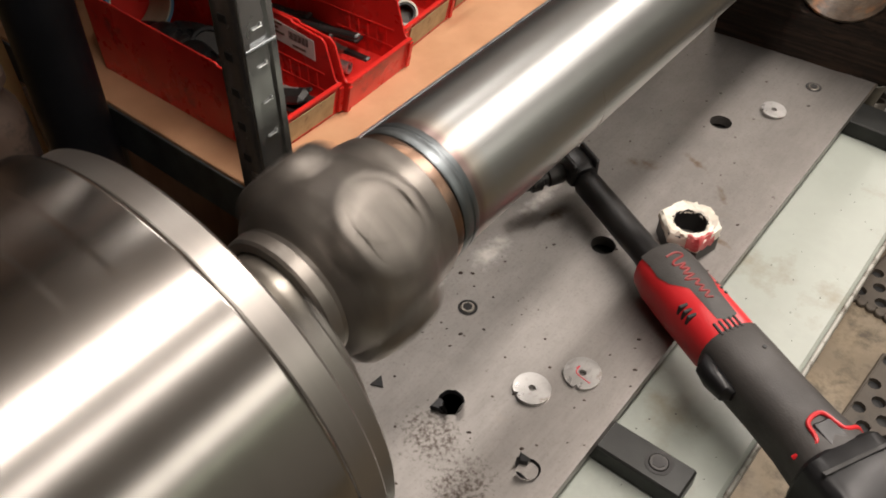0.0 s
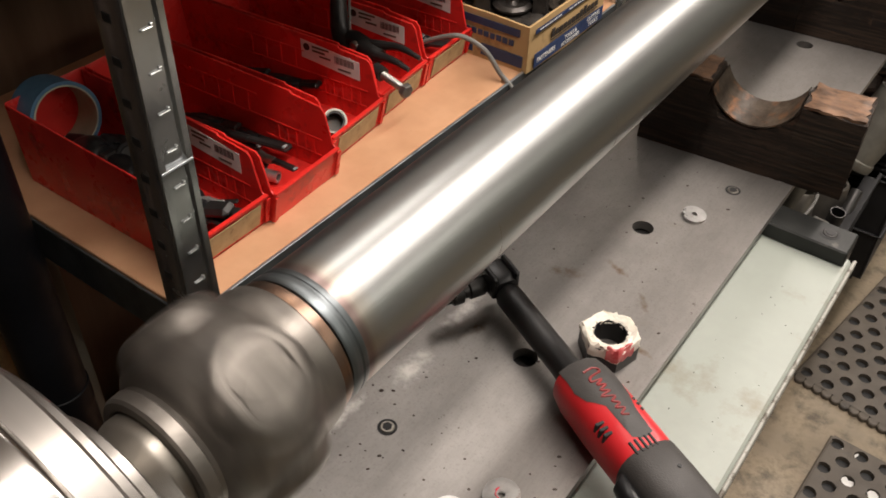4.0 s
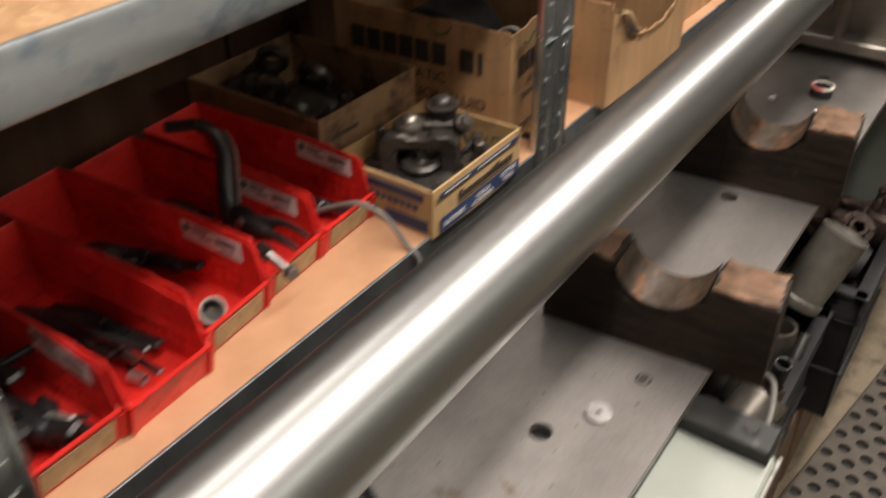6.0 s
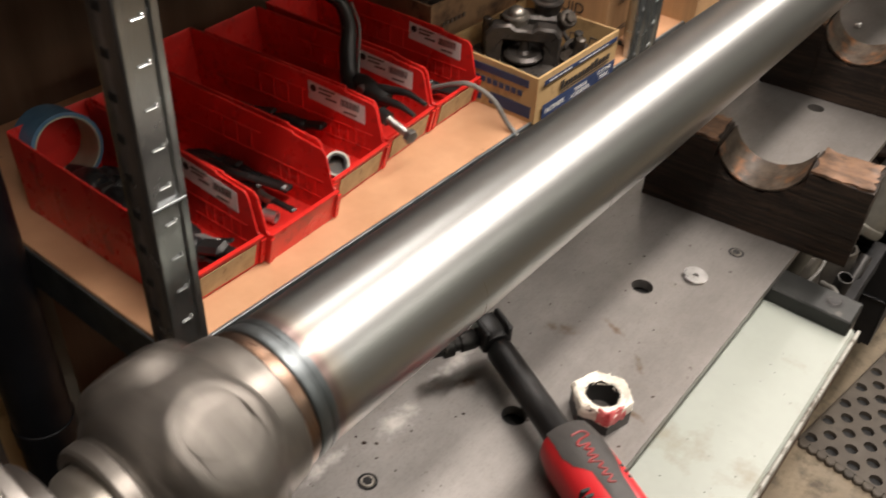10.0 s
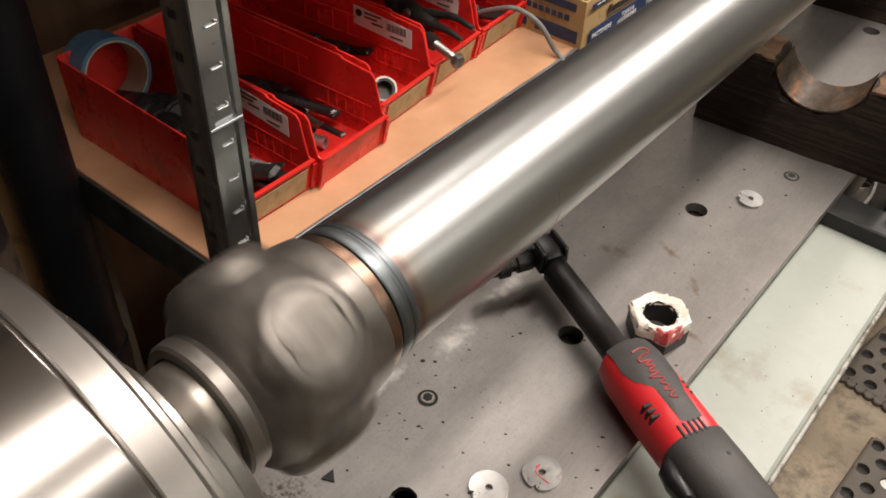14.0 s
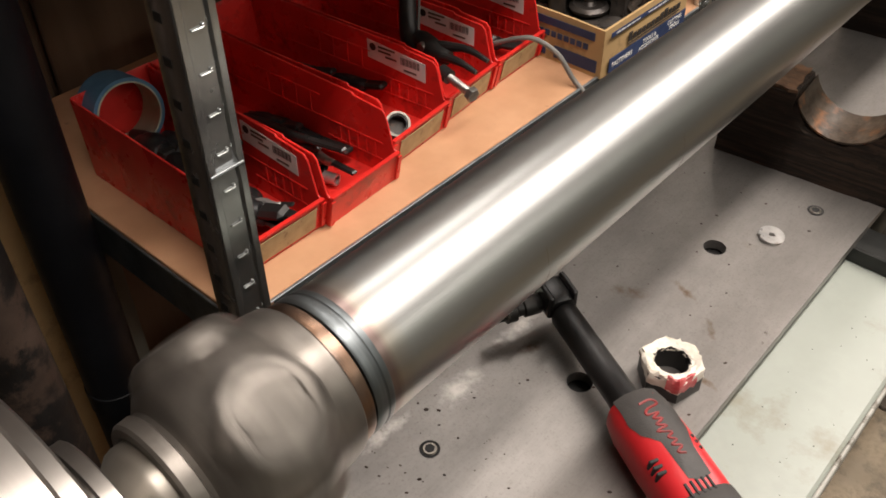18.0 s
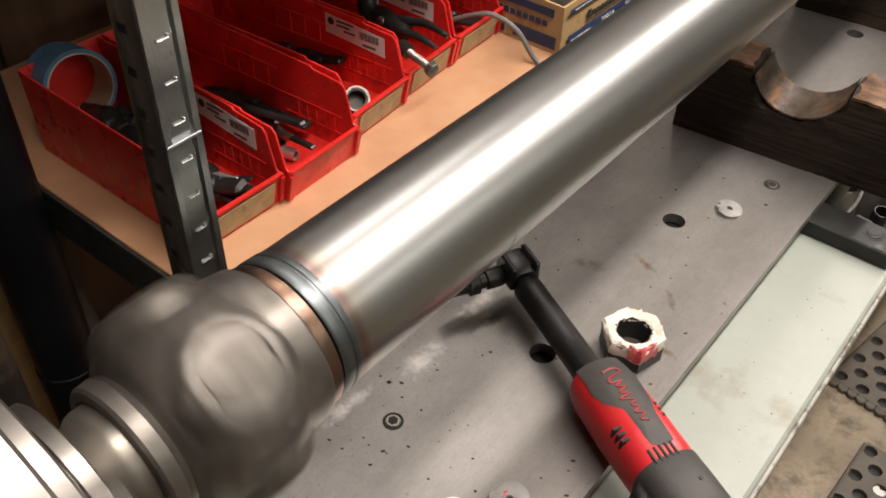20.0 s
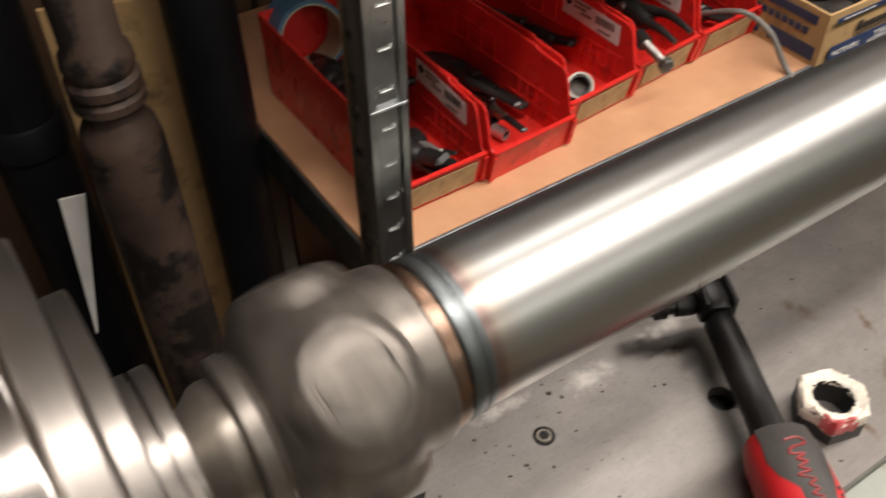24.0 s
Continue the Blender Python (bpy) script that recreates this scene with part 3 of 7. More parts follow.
def bed():
    t = thing("balancer_bed", pose(AXX, 0, 0), "pale green machine bed with a ground steel plate along its top", "machine bed", kind="")
    # near cabinet and its bright edge strip
    b = B()
    box(b, (-0.160, -1.39, 0.10), (0.120, 0.80, GZ - 0.0155), 0.006)
    part("base_cabinet", b, GREENBED, t, "pale green painted base cabinet")
    b = B()
    box(b, (-0.165, -1.4, GZ - 0.015), (0.180, 0.826, GZ), 0.003)
    part("bed_top", b, GREENBED, t, "pale green painted overhanging top")
    b = B()
    box(b, (0.1803, -1.4, GZ - 0.014), (0.1838, 0.828, GZ - 0.0005), 0.001)
    part("edge_strip", b, STRIP, t, "dirty pale edge strip")
    b = B()
    box(b, (-0.14, -1.35, 0.0), (0.13, 0.76, 0.10))
    part("plinth", b, DARKSTEEL, t)
    # far cabinet
    b = B()
    box(b, (-0.165, 1.815, 0.45), (0.178, 4.2, 0.80), 0.012, seg=2)
    part("far_cabinet", b, GREENDARK, t, "grey-green far base cabinet")
    b = B()
    box(b, (-0.165, 2.02, 0.802), (0.178, 4.2, GZ + 0.002), 0.004)
    part("far_top", b, STEELGREY, t)
    b = B()
    box(b, (-0.06, 2.04, GZ + 0.003), (0.150, 4.15, GZ + 0.006), 0.001)
    part("far_top_sheet", b, GREENBED, t, "pale green painted top sheet")
    b = B()
    box(b, (-0.24, 1.9, 0.0), (0.12, 4.1, 0.45))
    part("far_plinth", b, DARKSTEEL, t)
    # rails that carry the plate, then the plate with its holes
    for x in (-0.085, 0.062):
        b = B()
        box(b, (x - 0.018, -1.3, GZ), (x + 0.012, 0.82, PZ - 0.010), 0.002)
        part("rail", b, DARKSTEEL, t)
        b = B()
        box(b, (x - 0.018, 0.82, 0.80), (x + 0.012, 4.0, PZ - 0.010), 0.002)
        part("rail", b, DARKSTEEL, t)
    b = B()
    holes = [(0.002, 0.710, 0.0105), (0.000, 1.184, 0.0105), (-0.003, 1.398, 0.0095), (-0.003, 1.609, 0.0095), (0.022, 1.473, 0.006),
             (0.001, 0.495, 0.0105), (-0.001, 0.12, 0.0105), (-0.001, 0.975, 0.0105), (-0.001, 1.9, 0.0105), (-0.043, 0.994, 0.0075)]
    sheet_with_holes(b, [(-0.0968, -1.3), (0.096, -1.3), (0.096, 4.0), (-0.0968, 4.0)], holes, PZ - 0.010, PZ)
    part("top_plate", b, PLATE, t, "ground steel plate with oil smudges and bolt holes")
    # black sheet added below the plate to put shade into its bolt holes
    b = B()
    box(b, (-0.080, -1.28, GZ + 0.0015), (0.083, 3.9, PZ - 0.0125))
    part("packing", b, RECESSDARK, t, "black sheet added under the plate so its holes read dark")
    for x, y in ((-0.045, 0.370), (0.049, 0.822), (0.049, -0.1)):
        socket_screw(t, x, y, PZ, 0.0056, STEELGREY)
    # dark tab plates that show in the slot beside the plate
    for y in (0.372, 0.815, 1.05):
        b = B()
        box(b, (-0.128, y - 0.03, 0.84), (-0.0975, y + 0.03, 0.852), 0.001)
        part("side_tab", b, DARKSTEEL, t)
    # clamp bars across the green bed
    for y, x1, w in ((0.826, 0.175, 0.038), (0.346, 0.160, 0.027)):
        b = B()
        box(b, (-0.09, y - w / 2, GZ), (x1, y + w / 2, GZ + 0.018), 0.0015)
        c = part("clamp_bar", b, BARBLACK, t, "dark steel clamp bar with a cap screw")
        socket_screw(c, x1 - 0.024, y + 0.002, GZ + 0.018, 0.007, DARKSTEEL)
    return t


def saddle(m, length, thick, high, worn):
    """A notched timber support block: worn reddish top, dark oily sides."""
    t = thing("wooden_saddle_block", m, "oily dark timber support block with a round notch", "wooden block", "saddle blocks on the bed plate")
    half = length / 2
    cx, r, zc = worn
    arc = []
    for i in range(19):
        a = math.pi * (1.0 + i / 18)
        arc.append((cx + r * math.cos(a), min(high, zc + r * math.sin(a))))
    arc = [(x, z) for x, z in arc if z < high - 0.0005]
    top0 = (cx - math.sqrt(max(r * r - (high - zc) ** 2, 0)), high)
    top1 = (cx + math.sqrt(max(r * r - (high - zc) ** 2, 0)), high)
    xs = sorted({round(x, 5) for x, _ in arc} | {-half, half, top0[0], top1[0]} | {-half + (top0[0] + half) * k / 4 for k in range(1, 4)} | {top1[0] + (half - top1[0]) * k / 4 for k in range(1, 4)})
    rnd = random.Random(5)
    b = B()

    def level(x):
        return high if x <= top0[0] + 1e-6 or x >= top1[0] - 1e-6 else zc - math.sqrt(max(r * r - (x - cx) ** 2, 0))
    grid = []
    for x in xs:
        h = level(x)
        row = []
        for z, y in [(h * k / 6, -thick / 2) for k in range(7)] + [(h, -thick / 2 + thick * k / 3) for k in range(1, 3)] + [(h * k / 6, thick / 2) for k in range(6, -1, -1)]:
            edge = rnd.uniform(0.0015, 0.0065) if z > h - 0.001 and abs(y) > thick / 2 - 0.001 else 0.0
            row.append(b.verts.new((x + rnd.uniform(-0.0006, 0.0006), y - math.copysign(edge, y) * 0.6 + rnd.uniform(-0.0007, 0.0007), z - edge * 0.7)))
        grid.append(row)
    for p_, q_ in zip(grid, grid[1:]):
        for k in range(len(p_)):
            j = (k + 1) % len(p_)
            b.faces.new((p_[k], p_[j], q_[j], q_[k]))
    b.faces.new(grid[0])
    b.faces.new(grid[-1])
    body = part("timber", b, WOOD, t)
    skin = 0.0012
    for x0, x1 in ((-half + 0.003, top0[0] - 0.002), (top1[0] + 0.002, half - 0.003)):
        b = B()
        rows, n = 8, 10
        g = [[b.verts.new((x0 + (x1 - x0) * i / n + (rnd.uniform(-0.002, 0.002) if i in (0, n) else 0), -thick / 2 + 0.0035 + (thick - 0.007) * j / rows + (rnd.uniform(-0.0022, 0.0022) if j in (0, rows) else 0), high + skin + rnd.uniform(-0.0008, 0.0007) - (0.0016 * rnd.random() if j in (0, rows) or i in (0, n) else 0))) for i in range(n + 1)] for j in range(rows + 1)]
        for j in range(rows):
            for i in range(n):
                b.faces.new((g[j][i], g[j][i + 1], g[j + 1][i + 1], g[j + 1][i]))
        ext = bmesh.ops.extrude_face_region(b, geom=list(b.faces))
        bmesh.ops.translate(b, vec=(0, 0, -0.003), verts=[v for v in ext["geom"] if isinstance(v, bmesh.types.BMVert)])
        part("worn_top", b, WOODWORN, body, "scuffed reddish bare-wood top face")
    b = B()
    n = len(arc)
    ring = []
    for x, z in arc:
        dx, dz = cx - x, zc - z
        d = math.hypot(dx, dz)
        ring.append((x + dx / d * skin, z + dz / d * skin))
    lo = [b.verts.new((x, -thick / 2 + 0.001, z)) for x, z in ring]
    hi = [b.verts.new((x, thick / 2 - 0.001, z)) for x, z in ring]
    for i in range(n - 1):
        b.faces.new((lo[i], lo[i + 1], hi[i + 1], hi[i]))
    ext = bmesh.ops.extrude_face_region(b, geom=list(b.faces))
    bmesh.ops.translate(b, vec=(0, 0, -0.002), verts=[v for v in ext["geom"] if isinstance(v, bmesh.types.BMVert)])
    part("notch_lining", b, WOODRUBBED, body, "rubbed bare wood inside the notch")
    return t


# ---- what turns: near spindle, shaft, far spindle ----
def near_spindle():
    t = thing("drive_spindle", pose(AXX, 0, AXZ), "bright turned steel drive drum with a stepped face flange", "spindle drum")
    b = B()
    R = 0.1105
    lathe(b, [(-0.42, 0.06), (-0.42, R - 0.002), (-0.418, R), (-0.0210, R), (-0.0205, R), (-0.0185, R - 0.003), (-0.0155, R - 0.003), (-0.0135, R), (-0.0130, R), (0.0634, R), (0.0638, R), (0.0656, R - 0.00012), (0.0660, R - 0.00012), (0.0810, R - 0.00012), (0.0814, R - 0.00012), (0.0832, R), (0.0836, R), (0.1001, R), (0.1005, R), (0.1018, R - 0.0006), (0.1045, 0.1060), (0.1045, 0.05)], 128, "y")
    part("drum", b, TURNED, t)
    b = B()
    lathe(b, [(0.1030, 0.05), (0.1030, 0.1030), (0.1045, 0.1045), (0.1155, 0.1045), (0.1170, 0.1030), (0.1170, 0.03)], 112, "y")
    part("face_plate", b, FACEPLATE, t, "bright stepped face plate")
    # flange with two square lugs
    b = B()
    pts = []
    for i in range(120):
        a = 2 * math.pi * i / 120
        pts.append((0.080 * math.cos(a), 0.080 * math.sin(a)))
    prism(b, pts, 0.1172, 0.1270, "y", bev=0.0010)
    part("flange_disc", b, FACEPLATE, t, "bright round flange")
    for r0, r1, half, h0, h1, name in ((0.0380, 0.0790, 10, 0.1272, 0.1390, "lug"), (0.0802, 0.0990, 10, 0.1173, 0.1268, "lug_foot")):
        b = B()
        pts = [(r0 * math.cos(radians(3.1 * i)), r0 * math.sin(radians(3.1 * i))) for i in range(-half, half + 1)]
        pts += [(r1 * math.cos(radians(3.1 * i)), r1 * math.sin(radians(3.1 * i))) for i in range(half, -half - 1, -1)]
        prism(b, pts, h0, h1, "y", bev=0.0014)
        part(name, b, FACEPLATE, t, "square-ended flange lug")
    b = B()
    lathe(b, [(0.126, 0.02), (0.126, 0.0415), (0.1268, 0.0423), (0.1328, 0.0423), (0.1333, 0.0385), (0.1345, 0.0385), (0.1350, 0.0423), (0.1408, 0.0423), (0.1416, 0.0412), (0.1416, 0.017)], 72, "y")
    part("grooved_hub", b, FACEPLATE, t, "grooved bright steel hub")
    return t


def shaft():
    y0 = 0.262
    t = thing("drive_shaft", pose(AXX, y0, AXZ), "bare steel tubular drive shaft with a welded joint yoke", "drive shaft")
    b = B()
    lathe(b, [(-0.010, 0.030), (-0.010, 0.0372), (0.0, 0.0374), (1.29, 0.0374), (1.291, 0.030)], 96, "y")
    part("tube", b, TUBE, t, "brushed drawn-steel tube")
    b = B()
    lathe(b, [(-0.0135, 0.033), (-0.0130, 0.0378), (-0.0120, 0.0383), (-0.0075, 0.0383), (-0.0064, 0.0377), (-0.0056, 0.0377), (-0.0050, 0.0381), (-0.0025, 0.0380), (-0.0015, 0.0376), (-0.001, 0.036)], 72, "y")
    part("balance_ring", b, WELD, t, "blue-grey zinc ring")
    b = B()
    lathe(b, [(-0.021, 0.033), (-0.0205, 0.0382), (-0.0180, 0.0387), (-0.0145, 0.0383), (-0.0135, 0.033)], 72, "y", wobble=lambda a, h: 1 + 0.004 * math.sin(17 * a + 90 * h))
    part("weld_bead", b, COPPER, t, "copper-tinted weld bead")

    def lump(a, h):
        k = math.exp(-((h + 0.066) / 0.022) ** 2)
        return 1 + k * (0.014 * math.cos(4 * a) + 0.008 * math.sin(3 * a + 1.2))
    b = B()
    lathe(b, [(-0.021, 0.030), (-0.0212, 0.0394), (-0.0225, 0.0408), (-0.030, 0.0420), (-0.0385, 0.0426), (-0.0415, 0.0446), (-0.050, 0.0474), (-0.060, 0.0484), (-0.072, 0.0478), (-0.081, 0.0450), (-0.087, 0.0405), (-0.0900, 0.0365), (-0.0915, 0.0338), (-0.0935, 0.0330), (-0.0945, 0.0345), (-0.1005, 0.0342), (-0.1020, 0.0330), (-0.1025, 0.0290), (-0.1000, 0.0275), (-0.1000, 0.016)], 96, "y", wobble=lump)
    body = part("joint_yoke", b, CASTIRON, t, "blasted grey cast joint yoke")
    for k in range(4):
        a = k * math.pi / 2
        b = B()
        m = pose(0, -0.060, 0) @ Matrix.Rotation(a, 4, "Y") @ pose(0, 0, 0.0424)
        r = 0.0205
        lathe(b, [(-0.004, r + 0.008), (0.0030, r + 0.0050), (0.0060, r + 0.0022), (0.0074, r), (0.0078, r * 0.90), (0.0078, r * 0.80), (0.0062, r * 0.76), (0.0062, 0)], 32, "z", m)
        c = part("bearing_cap", b, CASTIRON, body)
        b = B()
        lathe(b, [(0.0060, r * 0.70), (0.0074, r * 0.68), (0.0079, r * 0.45), (0.0079, 0)], 28, "z", m)
        part("cap_disc", b, CASTIRON, c, "round pressed bearing cap")
    b = B()
    lathe(b, [(-0.124, 0.010), (-0.1205, 0.0200), (-0.116, 0.0218), (-0.110, 0.0268), (-0.107, 0.0276), (-0.098, 0.0276), (-0.098, 0.010)], 48, "y")
    part("stub", b, STEELGREY, t, "grey oily stub spindle")
    # faint punch marks round the tube
    for yy in (0.115, 0.255):
        for k in range(3):
            a = radians(40 + 23 * k)
            b = B()
            box(b, (-0.0012, -0.0004, 0.0371), (0.0012 + 0.003 * (k == 1), 0.0004, 0.0376), m=pose(0, yy + 0.002 * k, 0) @ Matrix.Rotation(a, 4, "Y"))
            part("scribe_mark", b, INKFADED, t)
    return t


def far_spindle():
    t = thing("tail_spindle", pose(AXX, 1.53, AXZ), "grey machined tail spindle holding the shaft", "spindle")
    b = B()
    lathe(b, [(0.0, 0.034), (0.0, 0.0400), (0.006, 0.0435), (0.012, 0.0440), (0.018, 0.0470), (0.022, 0.0560), (0.026, 0.0620), (0.036, 0.0640), (0.038, 0.0625), (0.066, 0.0625), (0.068, 0.0655), (0.096, 0.0655), (0.098, 0.0635), (0.122, 0.0635), (0.124, 0.0672), (0.168, 0.0672), (0.171, 0.064), (0.171, 0.03)], 72, "y")
    part("hub", b, STEELGREY, t)
    b = B()
    lathe(b, [(0.128, 0.0672), (0.128, 0.0684), (0.150, 0.0684), (0.150, 0.0672)], 72, "y", closed=True)
    part("bright_band", b, TURNED, t, "polished steel band")
    b = B()
    lathe(b, [(0.171, 0.02), (0.171, 0.030), (0.40, 0.030), (0.402, 0.02)], 32, "y")
    part("arbor", b, STEELGREY, t)
    return t


def headstock():
    t = thing("headstock", pose(AXX, -0.62, PZ), "grey machined headstock pedestal on the bed plate", "headstock")
    b = B()
    prism(b, [(-0.15, 0.0), (0.15, 0.0), (0.12, 0.10), (0.10, 0.34), (-0.10, 0.34), (-0.12, 0.10)], -0.12, 0.12, "y", bev=0.006)
    part("pedestal", b, STEELGREY, t)
    b = B()
    lathe(b, [(-0.16, 0.05), (0.215, 0.05)], 32, "y", m=pose(0, 0, AXZ - PZ))
    part("bearing_sleeve", b, STEELGREY, t)


def tail_pedestal():
    """Bearing stand: arched foot that straddles the plate, two web plates, gussets, clamp rods."""
    t = thing("tail_pedestal", pose(AXX, 1.68, PZ), "grey machined bearing pedestal straddling the bed plate", "bearing pedestal")
    foot = [(-0.13, 0.042), (-0.084, 0.040), (-0.074, 0.038), (0.072, 0.038), (0.082, 0.034), (0.142, -0.004), (0.142, -0.020), (0.116, -0.046), (0.100, -0.034), (0.100, 0.0025), (0.080, 0.0025), (0.070, 0.012), (0.066, 0.018), (-0.066, 0.018), (-0.072, 0.010), (-0.075, 0.0025), (-0.100, 0.0025), (-0.130, -0.03)]
    b = B()
    prism(b, foot, 0.0, 0.20, "y", bev=0.0018)
    part("arched_foot", b, STEELGREY, t, "arched machined foot")
    web = [(-0.105, 0.036), (0.112, 0.010), (0.118, 0.026), (0.115, 0.040), (0.069, 0.195), (0.060, 0.225), (-0.058, 0.225), (-0.07, 0.17)]
    for y0, y1, nm in ((0.045, 0.063, "front_web"), (0.150, 0.168, "rear_web")):
        b = B()
        prism(b, web, y0, y1, "y", bev=0.002)
        w = part(nm, b, STEELGREY, t, "tapered web plate")
        for x, z in ((0.066, 0.075), (-0.05, 0.075)):
            b = B()
            lathe(b, [(0, 0.0165), (-0.0022, 0.0165), (-0.0034, 0.0150), (-0.0034, 0.0120), (-0.0020, 0.0112), (-0.0020, 0)], 28, "y", m=pose(x, y0, z))
            part("washer", b, STEELGREY, w, "thick dished washer")
            b = B()
            prism(b, hexagon(0.0075), y0 - 0.0090, y0 - 0.0018, "y", m=pose(x, 0, z), bev=0.0008)
            part("bolt", b, WORNZINC, w, "worn hexagon bolt head")
    b = B()
    prism(b, [(0.0, 0.036), (0.045, 0.036), (0.045, 0.16), (0.030, 0.17)], -0.005, 0.005, "x", m=pose(-0.012, 0, 0))
    part("gusset", b, STEELGREY, t)
    b = B()
    prism(b, [(0.063, 0.036), (0.150, 0.036), (0.150, 0.2), (0.063, 0.2)], -0.006, 0.006, "x", m=pose(-0.05, 0, 0))
    part("rib", b, STEELGREY, t)
    b = B()
    rod(b, (0.070, 0.063, 0.118), (0.070, 0.150, 0.118), 0.0125, 24)
    part("spacer_rod", b, STEELGREY, t, "round spacer between the webs")
    b = B()
    lathe(b, [(0.03, 0.032), (0.03, 0.0555), (0.21, 0.0555), (0.21, 0.032)], 48, "y", m=pose(0, 0, AXZ - PZ), closed=True)
    part("bearing_bore", b, STEELGREY, t)
    for y in (0.035, 0.175):
        z = -0.018 if y < 0.1 else -0.006
        b = B()
        prism(b, hexagon(0.0125), 0.131, 0.146, "x", m=pose(0.0, y, z))
        n_ = part("lock_nut", b, BRIGHT, t, "bright hexagon lock nut")
        b = B()
        rod(b, (0.11, y, z), (0.215, y + 0.004, z - 0.004), 0.0048, 12)
        r_ = part("clamp_rod", b, DARKSTEEL, t, "threaded clamp rod")
        b = B()
        if y < 0.1:
            rod(b, (0.218, y + 0.004, 0.010), (0.218, y + 0.004, -0.085), 0.0125, 24, 0.002)
        else:
            rod(b, (0.205, y + 0.004, z - 0.004), (0.236, y + 0.004, z - 0.004), 0.0155, 24, 0.002)
        part("clamp_handle", b, DISCSTEEL, r_, "round brushed clamp handle")
    # bent cotter wire at the corner
    b = B()
    pipe(b, [(0.098, -0.004, 0.008), (0.102, -0.010, 0.002), (0.100, -0.012, -0.012), (0.106, -0.010, -0.022)], 0.0012, 6, 4)
    part("cotter_wire", b, BRIGHT, t)
    return t


def dial_gauge():
    c = Vector((-0.090, 1.60, 1.140))
    eye = Vector((0.05, 0.41, 1.48))
    m = Matrix.Translation(c) @ (eye - c).to_track_quat("Z", "Y").to_matrix().to_4x4() @ Matrix.Diagonal((0.73, 0.73, 0.73, 1))
    t = thing("dial_gauge", m, "round dial gauge with a white face and steel rim", "gauge")
    b = B()
    lathe(b, [(-0.018, 0.0), (-0.018, 0.026), (-0.012, 0.031), (-0.002, 0.0325), (0.004, 0.0325), (0.006, 0.031), (0.006, 0.0290), (0.001, 0.0288), (0.001, 0)], 48)
    part("case", b, BRIGHT, t)
    b = B()
    lathe(b, [(0.0012, 0.0287), (0.0022, 0.0287), (0.0022, 0)], 40)
    f = part("face", b, DIALFACE, t, "white printed dial face")
    for k in range(30):
        a = 2 * math.pi * k / 30
        b = B()
        box(b, (-0.00014, 0.0238 if k % 5 else 0.0220, 0.0022), (0.00014, 0.0262, 0.0026), m=pose(0, 0, 0, 0, 0, math.degrees(a)))
        part("tick", b, INK, f)
    b = B()
    box(b, (-0.0005, -0.005, 0.003), (0.0005, 0.020, 0.0036), m=pose(0, 0, 0, 0, 0, 118))
    lathe(b, [(0.0022, 0.0018), (0.0042, 0.0018), (0.0042, 0)], 16)
    part("needle", b, INK, f, "black needle and hub")
    b = B()
    for dx, dy, w in ((0.0, 0.010, 0.009), (0.008, -0.006, 0.004), (-0.009, 0.004, 0.004)):
        box(b, (dx - w / 2, dy - 0.001, 0.0022), (dx + w / 2, dy + 0.001, 0.0026))
    part("print", b, INKFADED, f)
    b = B()
    rod(b, (0.031, -0.003, -0.006), (0.066, -0.008, -0.01), 0.0034, 12)
    part("stem", b, BRIGHT, t, "bright steel stem")
    b = B()
    box(b, (0.062, -0.012, -0.016), (0.072, 0.024, -0.004), 0.0015)
    part("tip_block", b, PAPER, t, "white end block")
    b = B()
    rod(b, (-0.02, -0.006, -0.018), (-0.028, -0.01, -0.10), 0.005, 12)
    part("bracket", b, STEELGREY, t)


room()
bed()
saddle(pose(-0.188, 0.893, PZ, 0, 0, 5.5), 0.220, 0.060, 0.0895, (0.002, 0.0475, 0.0995))
saddle(pose(-0.206, 1.251, PZ, 0, 0, 6.0), 0.205, 0.074, 0.0975, (0.003, 0.0460, 0.1035))
SPINDLE = near_spindle()
SHAFT = shaft()
TAIL = far_spindle()
headstock()
tail_pedestal()
dial_gauge()

# ---- the shelving ----
FX = -0.487   # front of the lower shelf


